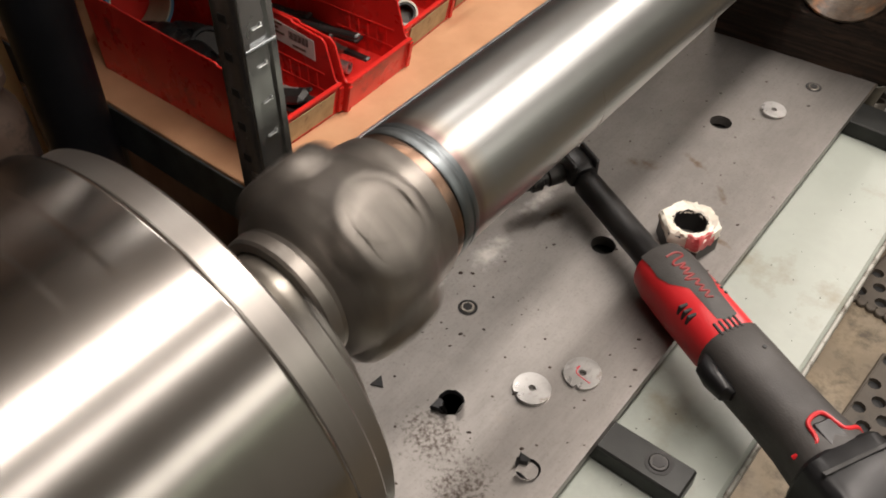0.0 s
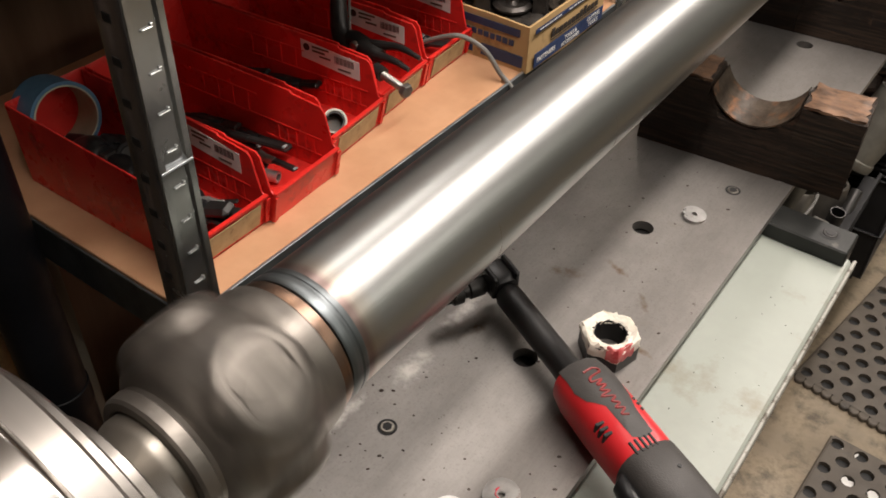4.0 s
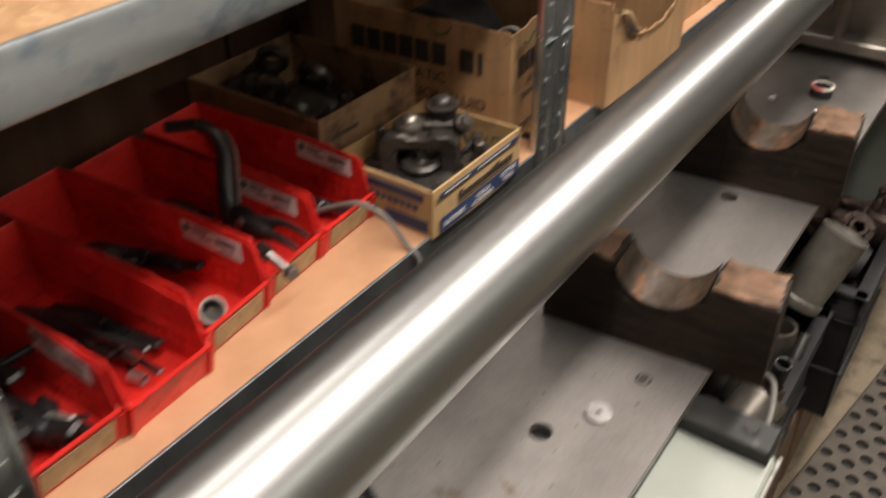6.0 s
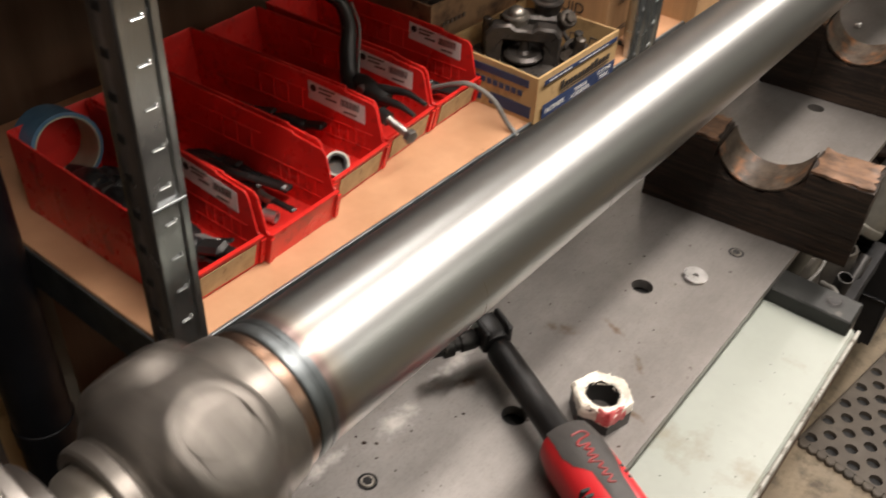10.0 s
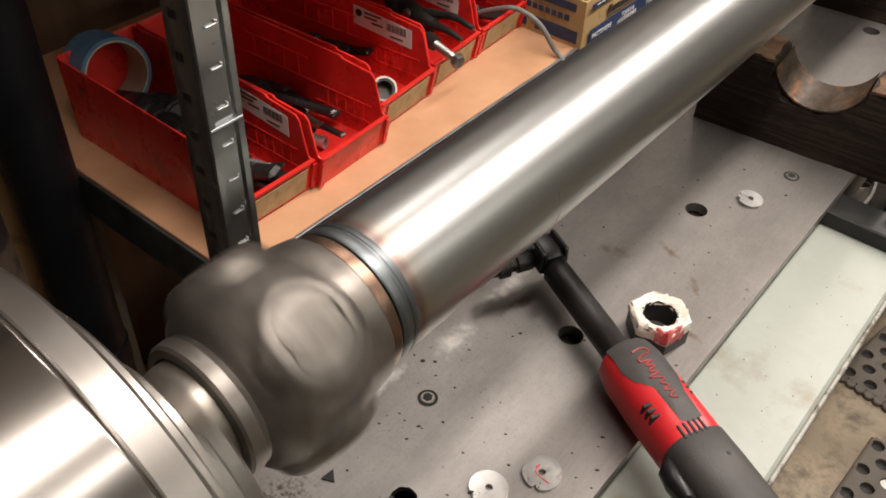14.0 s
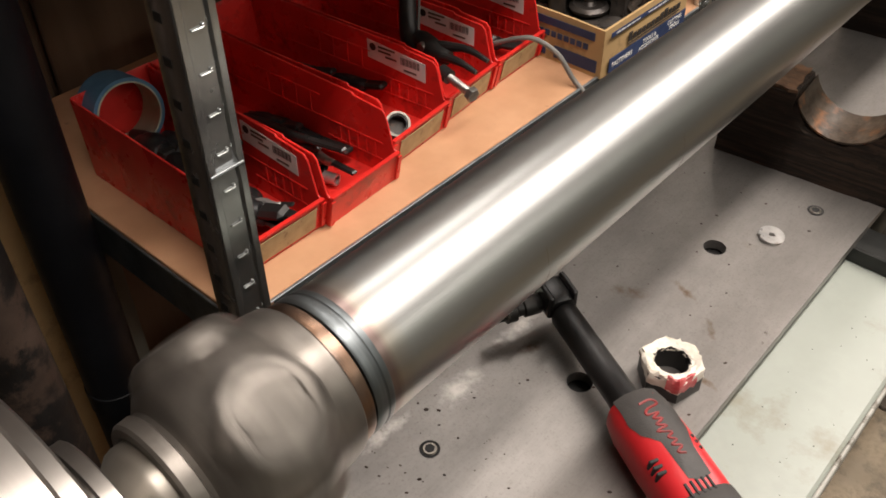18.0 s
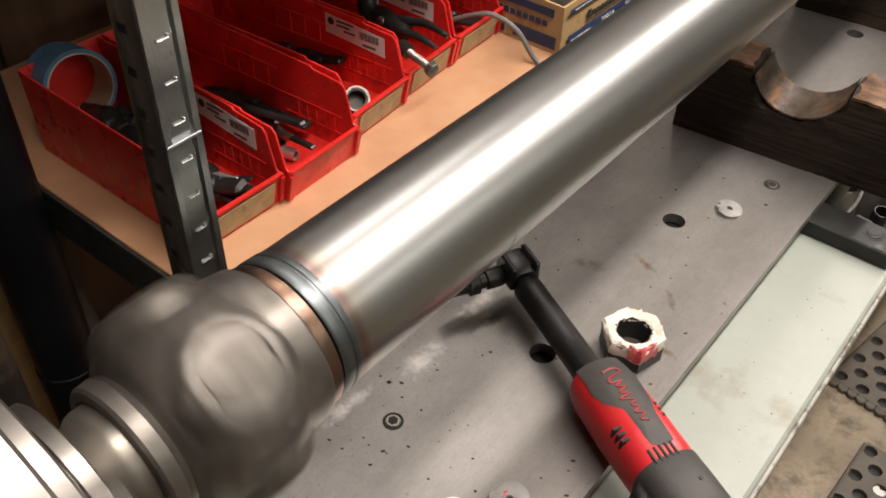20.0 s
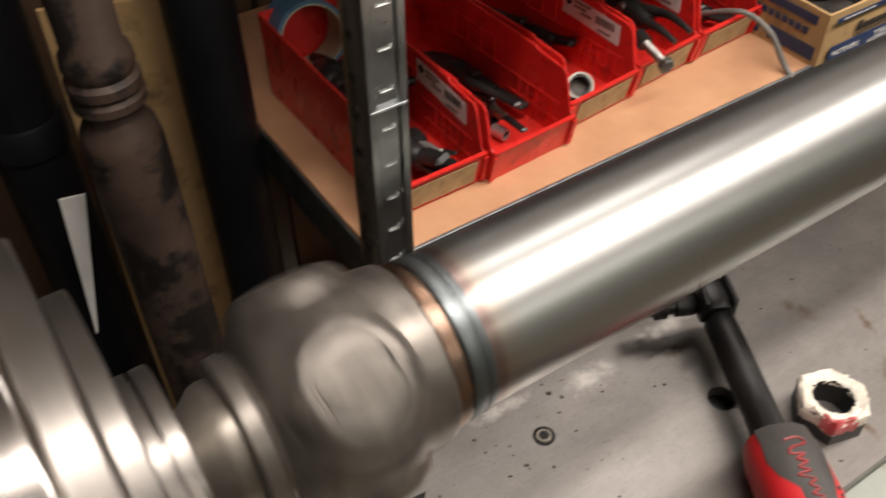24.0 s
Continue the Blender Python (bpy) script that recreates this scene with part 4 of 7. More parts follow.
def post(y, label, mirrored=False, height=2.1, mat=None):
    """Slotted angle post: a face towards the aisle with punched tabs and a flange turned back."""
    t = thing("shelf_post", pose(FX, y, 0), label, "shelf post", "posts of the shelving")
    w, d, g = 0.036, 0.032, 0.0022
    s = -1 if mirrored else 1
    b = B()
    outline = [(-g, 0), (0.0, 0.0015), (0.0, w * 0.20), (-0.003, w * 0.26), (-0.003, w * 0.74), (0.0, w * 0.80), (0.0, w - 0.0015), (-g, w), (-0.012, w), (-0.012, w - g), (-g - 0.001, w - g), (-g - 0.0005, w * 0.82), (-0.003 - g, w * 0.76), (-0.003 - g, w * 0.24), (-g - 0.0005, w * 0.18), (-g - 0.0008, g), (-d, g), (-d, 0)]
    prism(b, [(x, s * yy) for x, yy in outline], 0.0, height, "z")
    part("angle", b, mat or POSTSTEEL, t)
    k, z = 0, 0.815
    while z < 1.46:
        b = B()
        box(b, (-0.0036, s * w * 0.36, z), (-0.0012, s * w * 0.66, z + 0.0022), 0.0004)
        box(b, (-0.0036, s * w * 0.60, z + 0.0022), (-0.0012, s * w * 0.66, z + 0.0045), 0.0004)
        part("punched_tab", b, POSTZINC if mat is POSTSTEEL else mat, t)
        b = B()
        box(b, (-d * 0.75, s * -0.0006, z + 0.008), (-d * 0.45, s * 0.0002, z + 0.0155), 0.0002)
        part("slot", b, RECESSDARK, t)
        k += 1
        z += 0.0345
    b = B()
    box(b, (-0.004, min(0.002 * s, (w - 0.002) * s), 1.008), (0.0008, max(0.002 * s, (w - 0.002) * s), 1.0105), 0.0004)
    part("splice_line", b, GALV, t)
    return t


def shelves():
    for y, mir, lab in ((0.371, False, "grey steel slotted shelf post at the shelf's end"), (1.218, True, "galvanised slotted shelf post between two bays"), (1.226, False, "galvanised slotted shelf post between two bays"),
                        (2.078, True, "galvanised slotted shelf post between two bays"), (2.086, False, "galvanised slotted shelf post between two bays")):
        post(y, lab, mir, mat=POSTSTEEL if y < 1 else POSTZINC)
    for y0, y1 in ((0.374, 1.214), (1.232, 2.074), (2.09, 2.93)):
        t = thing("lower_shelf", pose(FX, y0, SZ), "tan particle-board shelf on steel beams", "shelf", "lower shelf bays")
        b = B()
        box(b, (-0.47, 0.002, -0.014), (-0.004, y1 - y0, 0), 0.001)
        part("board", b, SHELFBOARD, t)
        b = B()
        box(b, (-0.0035, 0.037, -0.05), (-0.001, y1 - y0 - 0.037, 0.0015), 0.0006)
        box(b, (-0.03, 0.037, -0.05), (-0.001, y1 - y0 - 0.037, -0.047), 0.0006)
        part("front_beam", b, GALV if y0 > 1 else BEAMDARK, t)
        b = B()
        box(b, (-0.0045, 0.03, 0.0004), (-0.001, y1 - y0 - 0.037, 0.0020), 0.0005)
        part("front_lip", b, GALV, t, "bright worn lip of the beam")
        b = B()
        box(b, (-0.46, -0.002, -0.052), (-0.035, 0.001, -0.002), 0.0006)
        part("end_beam", b, BEAMDARK, t)
        t = thing("upper_shelf", pose(FX, y0, 1.25), "strand-board shelf on a galvanised steel beam", "shelf", "upper shelf bays")
        b = B()
        box(b, (-0.47, 0.002, -0.016), (0.0100, y1 - y0, 0.0), 0.001)
        part("board", b, OSB, t)
        b = B()
        prism(b, [(0.0145, -0.046), (0.016, -0.030), (0.0165, -0.012), (0.0160, -0.002), (0.0145, 0.0012), (0.0105, 0.0012), (0.0105, -0.0015), (0.0128, -0.003), (0.0132, -0.014), (0.0125, -0.030), (0.011, -0.044), (-0.012, -0.046), (-0.012, -0.049), (0.012, -0.049)], 0.0 if y0 > 1 else 0.0, y1 - y0, "y")
        part("front_beam", b, GALV, t, "galvanised rolled front beam")
    t = thing("shelf_pin", pose(FX + 0.0165, 0.788, 1.227), "small bright headed pin in the beam", "pin")
    b = B()
    rod(b, (-0.004, 0, 0.008), (0.006, 0, -0.002), 0.0035, 12, 0.0008)
    part("shank", b, BRIGHT, t)
    b = B()
    lathe(b, [(-0.0045, 0.0), (-0.0045, 0.004), (-0.003, 0.0052), (0.0, 0.0052), (0.002, 0.004), (0.002, 0)], 16, "z", m=pose(0.0085, 0, -0.005, 0, 45, 0))
    part("head", b, WORNZINC, t, "round pale head")
    for z in (0.25,):
        b = B()
        box(b, (-0.98, 0.38, z - 0.016), (FX - 0.01, 2.93, z), 0.001)
        solid("bottom_shelf", b, SHELFBOARD, pose(0, 0, 0), "tan board of the lowest shelf in shadow", "shelf")
    # bays' back posts
    for y in (0.375, 1.22, 2.08):
        b = B()
        box(b, (-0.985, y, 0), (-0.953, y + 0.03, 2.1), 0.001)
        solid("back_post", b, POSTSTEEL, pose(0, 0, 0), "grey steel rear shelf post in shadow", "shelf post", "posts of the shelving")


def bin_box(m, width, labelled, insert, label, length=0.250, high=0.091):
    """Open-fronted stacking bin: x towards the aisle, y along the shelf, z up."""
    t = thing("parts_bin", m, label, "parts bin", "red parts bins on the shelf")
    g = 0.0022
    lip = 0.036
    side = [(-length, 0.0), (0.0, 0.0), (0.007, lip), (0.002, lip + 0.004), (-0.007, 0.0765), (-0.012, 0.0815), (-0.050, 0.0845), (-0.052, 0.0870), (-length - 0.006, high)]
    for y0, y1, nm in ((0, g, "side_wall"), (width - g, width, "side_wall")):
        b = B()
        prism(b, side, y0, y1, "y", bev=0.0006)
        w = part(nm, b, RED, t)
    # raised ribs on the inner face that shows
    for k in range(4):
        b = B()
        box(b, (-0.115 - 0.022 * k, width - g - 0.0010, 0.042), (-0.1132 - 0.022 * k, width - g + 0.0004, 0.066), 0.0004)
        part("rib", b, RED, w)
    for k in range(5):
        b = B()
        box(b, (-0.024 - 0.0125 * k, width - g - 0.0010, 0.020), (-0.0222 - 0.0125 * k, width - g + 0.0004, 0.038), 0.0004)
        part("rib", b, RED, w)
    for x0, x1, z in ((-length + 0.002, -0.012, 0.040), (-0.092, -0.014, 0.0195), (-0.200, -0.100, 0.066)):
        b = B()
        box(b, (x0, width - g - 0.001, z), (x1, width - g + 0.0004, z + 0.0018), 0.0004)
        part("rib", b, RED, w)
    b = B()
    box(b, (-length, g, 0.0), (0.0, width - g, g))
    part("base", b, RED, t)
    b = B()
    prism(b, [(-length, 0.0), (-length + g, 0.0), (-length - 0.008 + g, high - 0.006), (-length - 0.008, high)], g, width - g, "y")
    part("back_wall", b, RED, t)
    b = B()
    prism(b, [(-g, 0.0), (0.0, 0.0), (0.008, lip), (0.010, lip + 0.001), (0.010, lip + 0.003), (0.0055, lip + 0.003), (0.0055, lip)], 0.0, width, "y", bev=0.0004)
    f = part("front_lip", b, RED, t)
    b = B()
    prism(b, [(0.002, 0.003), (0.0042, 0.003), (0.0105, lip - 0.002), (0.0083, lip - 0.002)], -0.0015, 0.0035, "y")
    part("label_rail", b, RED, f)
    b = B()
    prism(b, [(0.002, 0.003), (0.0042, 0.003), (0.0105, lip - 0.002), (0.0083, lip - 0.002)], width - 0.0035, width + 0.0015, "y")
    part("label_rail", b, RED, f)
    if insert:
        b = B()
        prism(b, [(0.0017, 0.0045), (0.0024, 0.0045), (0.0086, lip - 0.004), (0.0079, lip - 0.004)], 0.012, width - 0.010, "y")
        part("card_insert", b, BEIGE, f, "aged beige card insert")
    if labelled:
        y = width - g - 0.0006
        s = B()
        prism(s, [(-0.104, 0.059), (-0.022, 0.052), (-0.022, 0.075), (-0.104, 0.082)], y - 0.0003, y + 0.0002, "y")
        lab = part("label", s, PAPER, w, "white printed barcode label")
        s = B()
        for i in range(15):
            x = -0.056 + 0.0018 * i
            box(s, (x, y - 0.0007, 0.0645), (x + (0.0009 if i % 3 else 0.0005), y - 0.0002, 0.0735))
        part("barcode", s, INK, lab)
        s = B()
        for i, (a, c, z) in enumerate(((-0.088, -0.064, 0.019), (-0.088, -0.070, 0.024), (-0.078, -0.062, 0.029), (-0.052, -0.034, 0.037))):
            box(s, (a, y - 0.0007, 0.0955 - z - 0.0012), (c, y - 0.0002, 0.0955 - z + 0.0012))
        part("print", s, INKFADED, lab)
        s = B()
        lathe(s, [(-0.0007, 0.0045), (-0.0002, 0.0045)], 20, "y", m=pose(-0.096, y, 0.074))
        part("badge", s, INK, lab)
    return t


BINS = [  # front x, first y, width, label on the wall, card in the lip, turn, depth
    (-0.534, 0.413, 0.098, True, True, 0.3, 0.245),
    (-0.528, 0.5150, 0.100, False, False, 3.0, 0.250),
    (-0.550, 0.6240, 0.097, True, True, 5.0, 0.285),
    (-0.563, 0.7250, 0.096, True, True, 5.5, 0.262),
    (-0.572, 0.8260, 0.097, True, True, 3.5, 0.262),
]


def bins():
    texts = ("red plastic parts bin holding a tape roll and black gauges", "red plastic parts bin holding dark hand tools, no label", "red plastic parts bin with a bright bearing ring", "red plastic parts bin holding a locking clamp", "red plastic parts bin with a grey cable over its lip")
    for (x, y, w, lab, ins, yaw, deep), txt in zip(BINS, texts):
        bin_box(pose(x, y, SZ + 0.0004, 0, 0, yaw), w, lab, ins, txt, deep)


# ---- what lies in the bins ----
def tape_roll():
    t = thing("tape_roll", Matrix.Translation((-0.770, 0.454, 0.916)) @ Vector((0.97, -0.10, 0.22)).to_track_quat("Y", "Z").to_matrix().to_4x4(), "blue adhesive tape roll standing on edge", "tape roll")
    b = B()
    lathe(b, [(-0.024, 0.0338), (0.024, 0.0338), (0.024, 0.0375), (-0.024, 0.0375)], 48, "y", closed=True)
    part("tape", b, BLUETAPE, t)
    b = B()
    lathe(b, [(-0.0245, 0.0322), (0.0245, 0.0322), (0.0245, 0.0337), (-0.0245, 0.0337)], 48, "y", closed=True)
    part("core", b, TAPECORE, t, "pale card core")


def small_gauge():
    t = thing("pocket_gauge", Matrix.Translation((-0.660, 0.462, SZ + 0.050)) @ Vector((0.62, -0.35, 0.70)).to_track_quat("Z", "Y").to_matrix().to_4x4(), "small black round gauge", "gauge")
    b = B()
    lathe(b, [(-0.008, 0), (-0.008, 0.018), (-0.006, 0.020), (0.006, 0.020), (0.008, 0.018), (0.008, 0.015), (0.005, 0.0145), (0.005, 0)], 32)
    part("case", b, BLACKPLASTIC, t)
    b = B()
    lathe(b, [(0.0052, 0.014), (0.0060, 0.014), (0.0060, 0)], 28)
    part("face", b, DARKSTEEL, t, "dark gauge face")
    b = B()
    rod(b, (0.018, 0, 0), (0.05, 0.01, -0.005), 0.0045, 12, 0.001)
    part("stem", b, BLACKPLASTIC, t)


def hand_tool(y, x, z, length, turn, tilt, mat, txt, r=0.006):
    t = thing("hand_tool", pose(x, y, z, 0, tilt, turn), txt, "hand tool", "hand tools in the bins")
    b = B()
    pipe(b, [(0, 0, 0), (length * 0.3, 0.003, 0.001), (length * 0.6, -0.002, 0), (length * 0.72, 0, 0)], lambda u: r * (0.75 + 0.4 * math.sin(math.pi * u)), 12)
    part("handle", b, mat, t)
    b = B()
    box(b, (length * 0.7, -r * 0.9, -r * 0.45), (length, r * 0.9, r * 0.45), r * 0.35)
    part("head", b, DARKSTEEL, t)


def tools_in_bins():
    z = SZ + 0.012
    rows = [(0.45, -0.70, 0.17, 12, BLACKPLASTIC, "black-handled hand tool in a bin", 0.010), (0.475, -0.69, 0.12, -14, BLACKPLASTIC, "black-handled hand tool in a bin", 0.009),
            (0.44, -0.63, 0.10, 20, BLACKPLASTIC, "black plastic tool part in a bin", 0.012), (0.490, -0.62, 0.055, -30, BLACKRUBBER, "black rubber grip lying in a bin", 0.009),
            (0.545, -0.76, 0.17, 8, BLACKPLASTIC, "long black hand tool in a bin", 0.007), (0.560, -0.74, 0.19, 2, DARKSTEEL, "dark steel punch in a bin", 0.0055), (0.583, -0.73, 0.15, 6, BLACKPLASTIC, "long black hand tool in a bin", 0.008),
            (0.575, -0.66, 0.12, -4, STEELGREY, "grey steel drift in a bin", 0.0048), (0.66, -0.79, 0.10, 15, DARKSTEEL, "dark steel tool at the back of a bin", 0.007), (0.868, -0.71, 0.14, 14, BLACKPLASTIC, "black-handled tool in a bin", 0.010), (0.885, -0.73, 0.12, -4, DARKSTEEL, "dark steel tool in a bin", 0.008)]
    for i, (y, x, L, turn, mat, txt, r) in enumerate(rows):
        hand_tool(y, x, z + 0.004 * (i % 3), L, turn, -4 - 3 * (i % 3), mat, txt, r)
    # a pin punch with bright tip near the first bin's lip
    hand_tool(0.452, -0.598, SZ + 0.03, 0.062, 14, 6, DARKSTEEL, "dark steel pin tool by the bin's lip", 0.006)
    hand_tool(0.468, -0.592, SZ + 0.024, 0.050, 30, -8, BRIGHT, "bright steel bit by the bin's lip", 0.0035)
    for i in range(3):
        b = B()
        lathe(b, [(0, 0.0065), (0.016, 0.0065), (0.016, 0.0045), (0.006, 0.0045), (0.006, 0)], 20, "x", m=pose(-0.582 - 0.028 * i, 0.560 + 0.012 * i, SZ + 0.011, 0, 0, 15 - 20 * i))
        solid("socket", b, BRIGHT if i == 0 else DARKSTEEL, pose(0, 0, 0), "small steel socket in a bin", "socket", "sockets in the bin")
    rnd = random.Random(21)
    for (x, y, w, *_), n in zip(BINS, (14, 7, 4, 5, 6)):
        for i in range(n):
            L = rnd.uniform(0.03, 0.11)
            hand_tool(y + rnd.uniform(0.030, w - 0.036), x - rnd.uniform(0.14, 0.23), SZ + rnd.uniform(0.010, 0.044 if n == 14 else 0.028), L, rnd.uniform(-12, 12), rnd.uniform(-14, 6), rnd.choice((BLACKPLASTIC, DARKSTEEL, DARKSTEEL, GREASY)), "small dark steel tool heaped in a bin", rnd.uniform(0.005, 0.010))
    for i in range(9):
        hand_tool(0.438 + rnd.uniform(0, 0.035), -0.735 + 0.014 * i, SZ + 0.030 + rnd.uniform(0, 0.022), rnd.uniform(0.045, 0.075), rnd.uniform(-14, 14), rnd.uniform(-20, 20), BLACKPLASTIC, "lump of black gauge parts in a bin", rnd.uniform(0.010, 0.0145))
    b = B()
    lathe(b, [(0, 0), (0, 0.0125), (0.001, 0.0135), (0.040, 0.0135), (0.041, 0.012), (0.041, 0)], 28)
    solid("grey_canister", b, STEELGREY, pose(-0.585, 0.438, SZ + 0.0035, 4, 6, 0), "small grey metal canister standing in a bin", "canister")
    t = thing("bearing_ring", Matrix.Translation((-0.574, 0.662, SZ + 0.027)) @ Vector((0.58, -0.40, 0.62)).to_track_quat("Z", "Y").to_matrix().to_4x4(), "bright steel bearing ring in a bin", "bearing")
    b = B()
    lathe(b, [(-0.009, 0.0116), (0.009, 0.0116), (0.009, 0.0140), (-0.009, 0.0140)], 40, closed=True)
    part("outer_ring", b, STEELGREY, t)
    b = B()
    lathe(b, [(-0.007, 0.0095), (0.007, 0.0095), (0.007, 0.0112), (-0.007, 0.0112)], 40, closed=True)
    part("needle_cage", b, DARKSTEEL, t, "dark needle cage")
    # dark disc added across the back, standing in for shade inside the ring
    b = B()
    lathe(b, [(-0.0085, 0.0), (-0.0085, 0.0122), (-0.0075, 0.0122), (-0.0075, 0.0)], 32)
    part("inner_shade_disc", b, GREASY, t, "dark disc added so the ring's inside reads dark")
    b = B()
    lathe(b, [(-0.022, 0.0), (-0.022, 0.0135), (-0.0092, 0.0142), (-0.0092, 0.0)], 28)
    part("barrel", b, DARKSTEEL, t, "dark barrel behind the ring")
    # bolt from the clamp's screw reaching out of the fourth bin
    t = thing("locking_clamp", pose(-0.60, 0.765, SZ + 0.05), "dark steel locking C-clamp lying across a bin", "clamp")
    b = B()
    pipe(b, [(-0.030, -0.004, 0.002), (-0.055, 0.006, 0.012), (-0.072, 0.022, 0.036), (-0.082, 0.034, 0.064), (-0.092, 0.032, 0.088), (-0.106, 0.022, 0.100)], lambda u: 0.0125 - 0.0050 * u, 12)
    part("frame_arm", b, DARKSTEEL, t, "thick curved black clamp arm")
    b = B()
    box(b, (-0.030, -0.009, -0.004), (0.006, 0.009, 0.004), 0.002, m=pose(-0.106, 0.016, 0.101, 0, 0, 50))
    part("pad", b, BLACKPLASTIC, t, "flat black clamp pad")
    b = B()
    pipe(b, [(-0.052, 0.018, 0.006), (-0.065, 0.034, 0.036), (-0.074, 0.044, 0.064), (-0.084, 0.041, 0.090)], 0.0018, 8)
    part("edge_rib", b, CABLEGREY, t, "thin pale rib along the clamp arm's edge")
    b = B()
    loft(b, [oval(-0.055, 0.012, 0.006, 0.010, 0.012, 16), oval(-0.035, 0.006, 0.008, 0.014, 0.016, 16), oval(-0.010, 0.000, 0.010, 0.013, 0.013, 16), oval(0.012, 0.000, 0.010, 0.008, 0.008, 16)])
    part("body", b, DARKSTEEL, t, "worn black lever body")
    for dy, z0, z1, far in ((0.008, 0.014, 0.021, 0.062), (-0.005, 0.006, 0.010, 0.056)):
        b = B()
        pipe(b, [(-0.020, dy * 0.4, z0), (0.008, dy * 0.9, z0 + 0.006), (0.034, dy, z1 + 0.004), (far, dy, z1)], lambda u: 0.0070 - 0.0042 * u, 10)
        part("jaw_handle", b, DARKSTEEL, t, "worn dark clamp handle")
    b = B()
    lathe(b, [(-0.011, 0.0), (-0.011, 0.006), (-0.009, 0.0075), (0.009, 0.0075), (0.011, 0.006), (0.011, 0.0)], 16, "y", m=pose(-0.022, 0.0, 0.014))
    part("pivot", b, WORNZINC, t, "bare rivet")
    t = thing("hex_bolt", pose(-0.570, 0.739, 0.908, 0, 7, -8.6), "worn grey threaded hex bolt reaching out over a bin", "bolt")
    b = B()
    lathe(b, [(0, 0.0045)] + [(0.001 + 0.0015 * i, 0.0050 - 0.0007 * (i % 2)) for i in range(26)] + [(0.042, 0.0045)], 16, "x")
    part("shank", b, WORNZINC, t)
    b = B()
    prism(b, hexagon(0.0088), 0.040, 0.0475, "x", bev=0.001)
    part("head", b, WORNZINC, t)
    b = B()
    lathe(b, [(-0.008, 0.0045), (-0.008, 0.0085), (0.006, 0.0085), (0.006, 0.0045)], 20, "x")
    part("collar", b, DARKSTEEL, t)
    b = B()
    pipe(b, [(-0.66, 0.850, SZ + 0.016), (-0.62, 0.858, SZ + 0.026), (-0.575, 0.872, SZ + 0.046), (-0.553, 0.882, SZ + 0.049), (-0.525, 0.890, SZ + 0.036), (-0.502, 0.893, SZ + 0.010), (-0.4815, 0.8945, SZ - 0.010), (-0.476, 0.895, SZ - 0.06)], 0.0032, 10)
    solid("grey_cable", b, CABLEGREY, pose(0, 0, 0), "grey round cable hanging over a bin's lip", "cable")


shelves()
bins()
tape_roll()
small_gauge()
tools_in_bins()

# ---- cartons on the shelf ----
def open_carton(m, sx, sy, sz, mat, label, group="", torn=None, name="cardboard_box"):
    """Open-topped box; its corner at the origin, x back to front, y along the shelf. torn(face, u) gives the rim's drop."""
    t = thing(name, m, label, "cardboard box", group)
    g = 0.0032
    n = 64
    rnd = random.Random(31)
    fray = 0.0011 if torn else 0.0003
    for face in ("front_wall", "back_wall", "near_wall", "far_wall"):
        along_y = face in ("front_wall", "back_wall")
        L = sy if along_y else sx - 2 * g
        b = B()
        lo0, hi0, lo1, hi1 = [], [], [], []
        for i in range(n + 1):
            u = i / n
            top = sz - (torn(face, u) if torn else 0.0) - rnd.uniform(0, fray) * (2.2 if rnd.random() < 0.15 else 1)
            s = u * L
            bow = 0.0025 * math.sin(math.pi * u)
            for dst, z, off in ((lo0, 0, 0), (hi0, top, bow), (lo1, 0, g), (hi1, top, g + bow)):
                if face == "front_wall":
                    p = (sx - off + bow, s, z)
                elif face == "back_wall":
                    p = (off, s, z)
                elif face == "near_wall":
                    p = (g + s, off, z)
                else:
                    p = (g + s, sy - off, z)
                dst.append(b.verts.new(p))
        for i in range(n):
            b.faces.new((lo0[i], lo0[i + 1], hi0[i + 1], hi0[i]))
            b.faces.new((lo1[i + 1], lo1[i], hi1[i], hi1[i + 1]))
            b.faces.new((hi0[i], hi0[i + 1], hi1[i + 1], hi1[i]))
            b.faces.new((lo0[i + 1], lo0[i], lo1[i], lo1[i + 1]))
        for i in (0, n):
            b.faces.new((lo0[i], hi0[i], hi1[i], lo1[i]))
        part(face, b, mat, t)
    b = B()
    box(b, (g, g, 0), (sx - g, sy - g, g))
    part("bottom", b, mat, t)
    return t


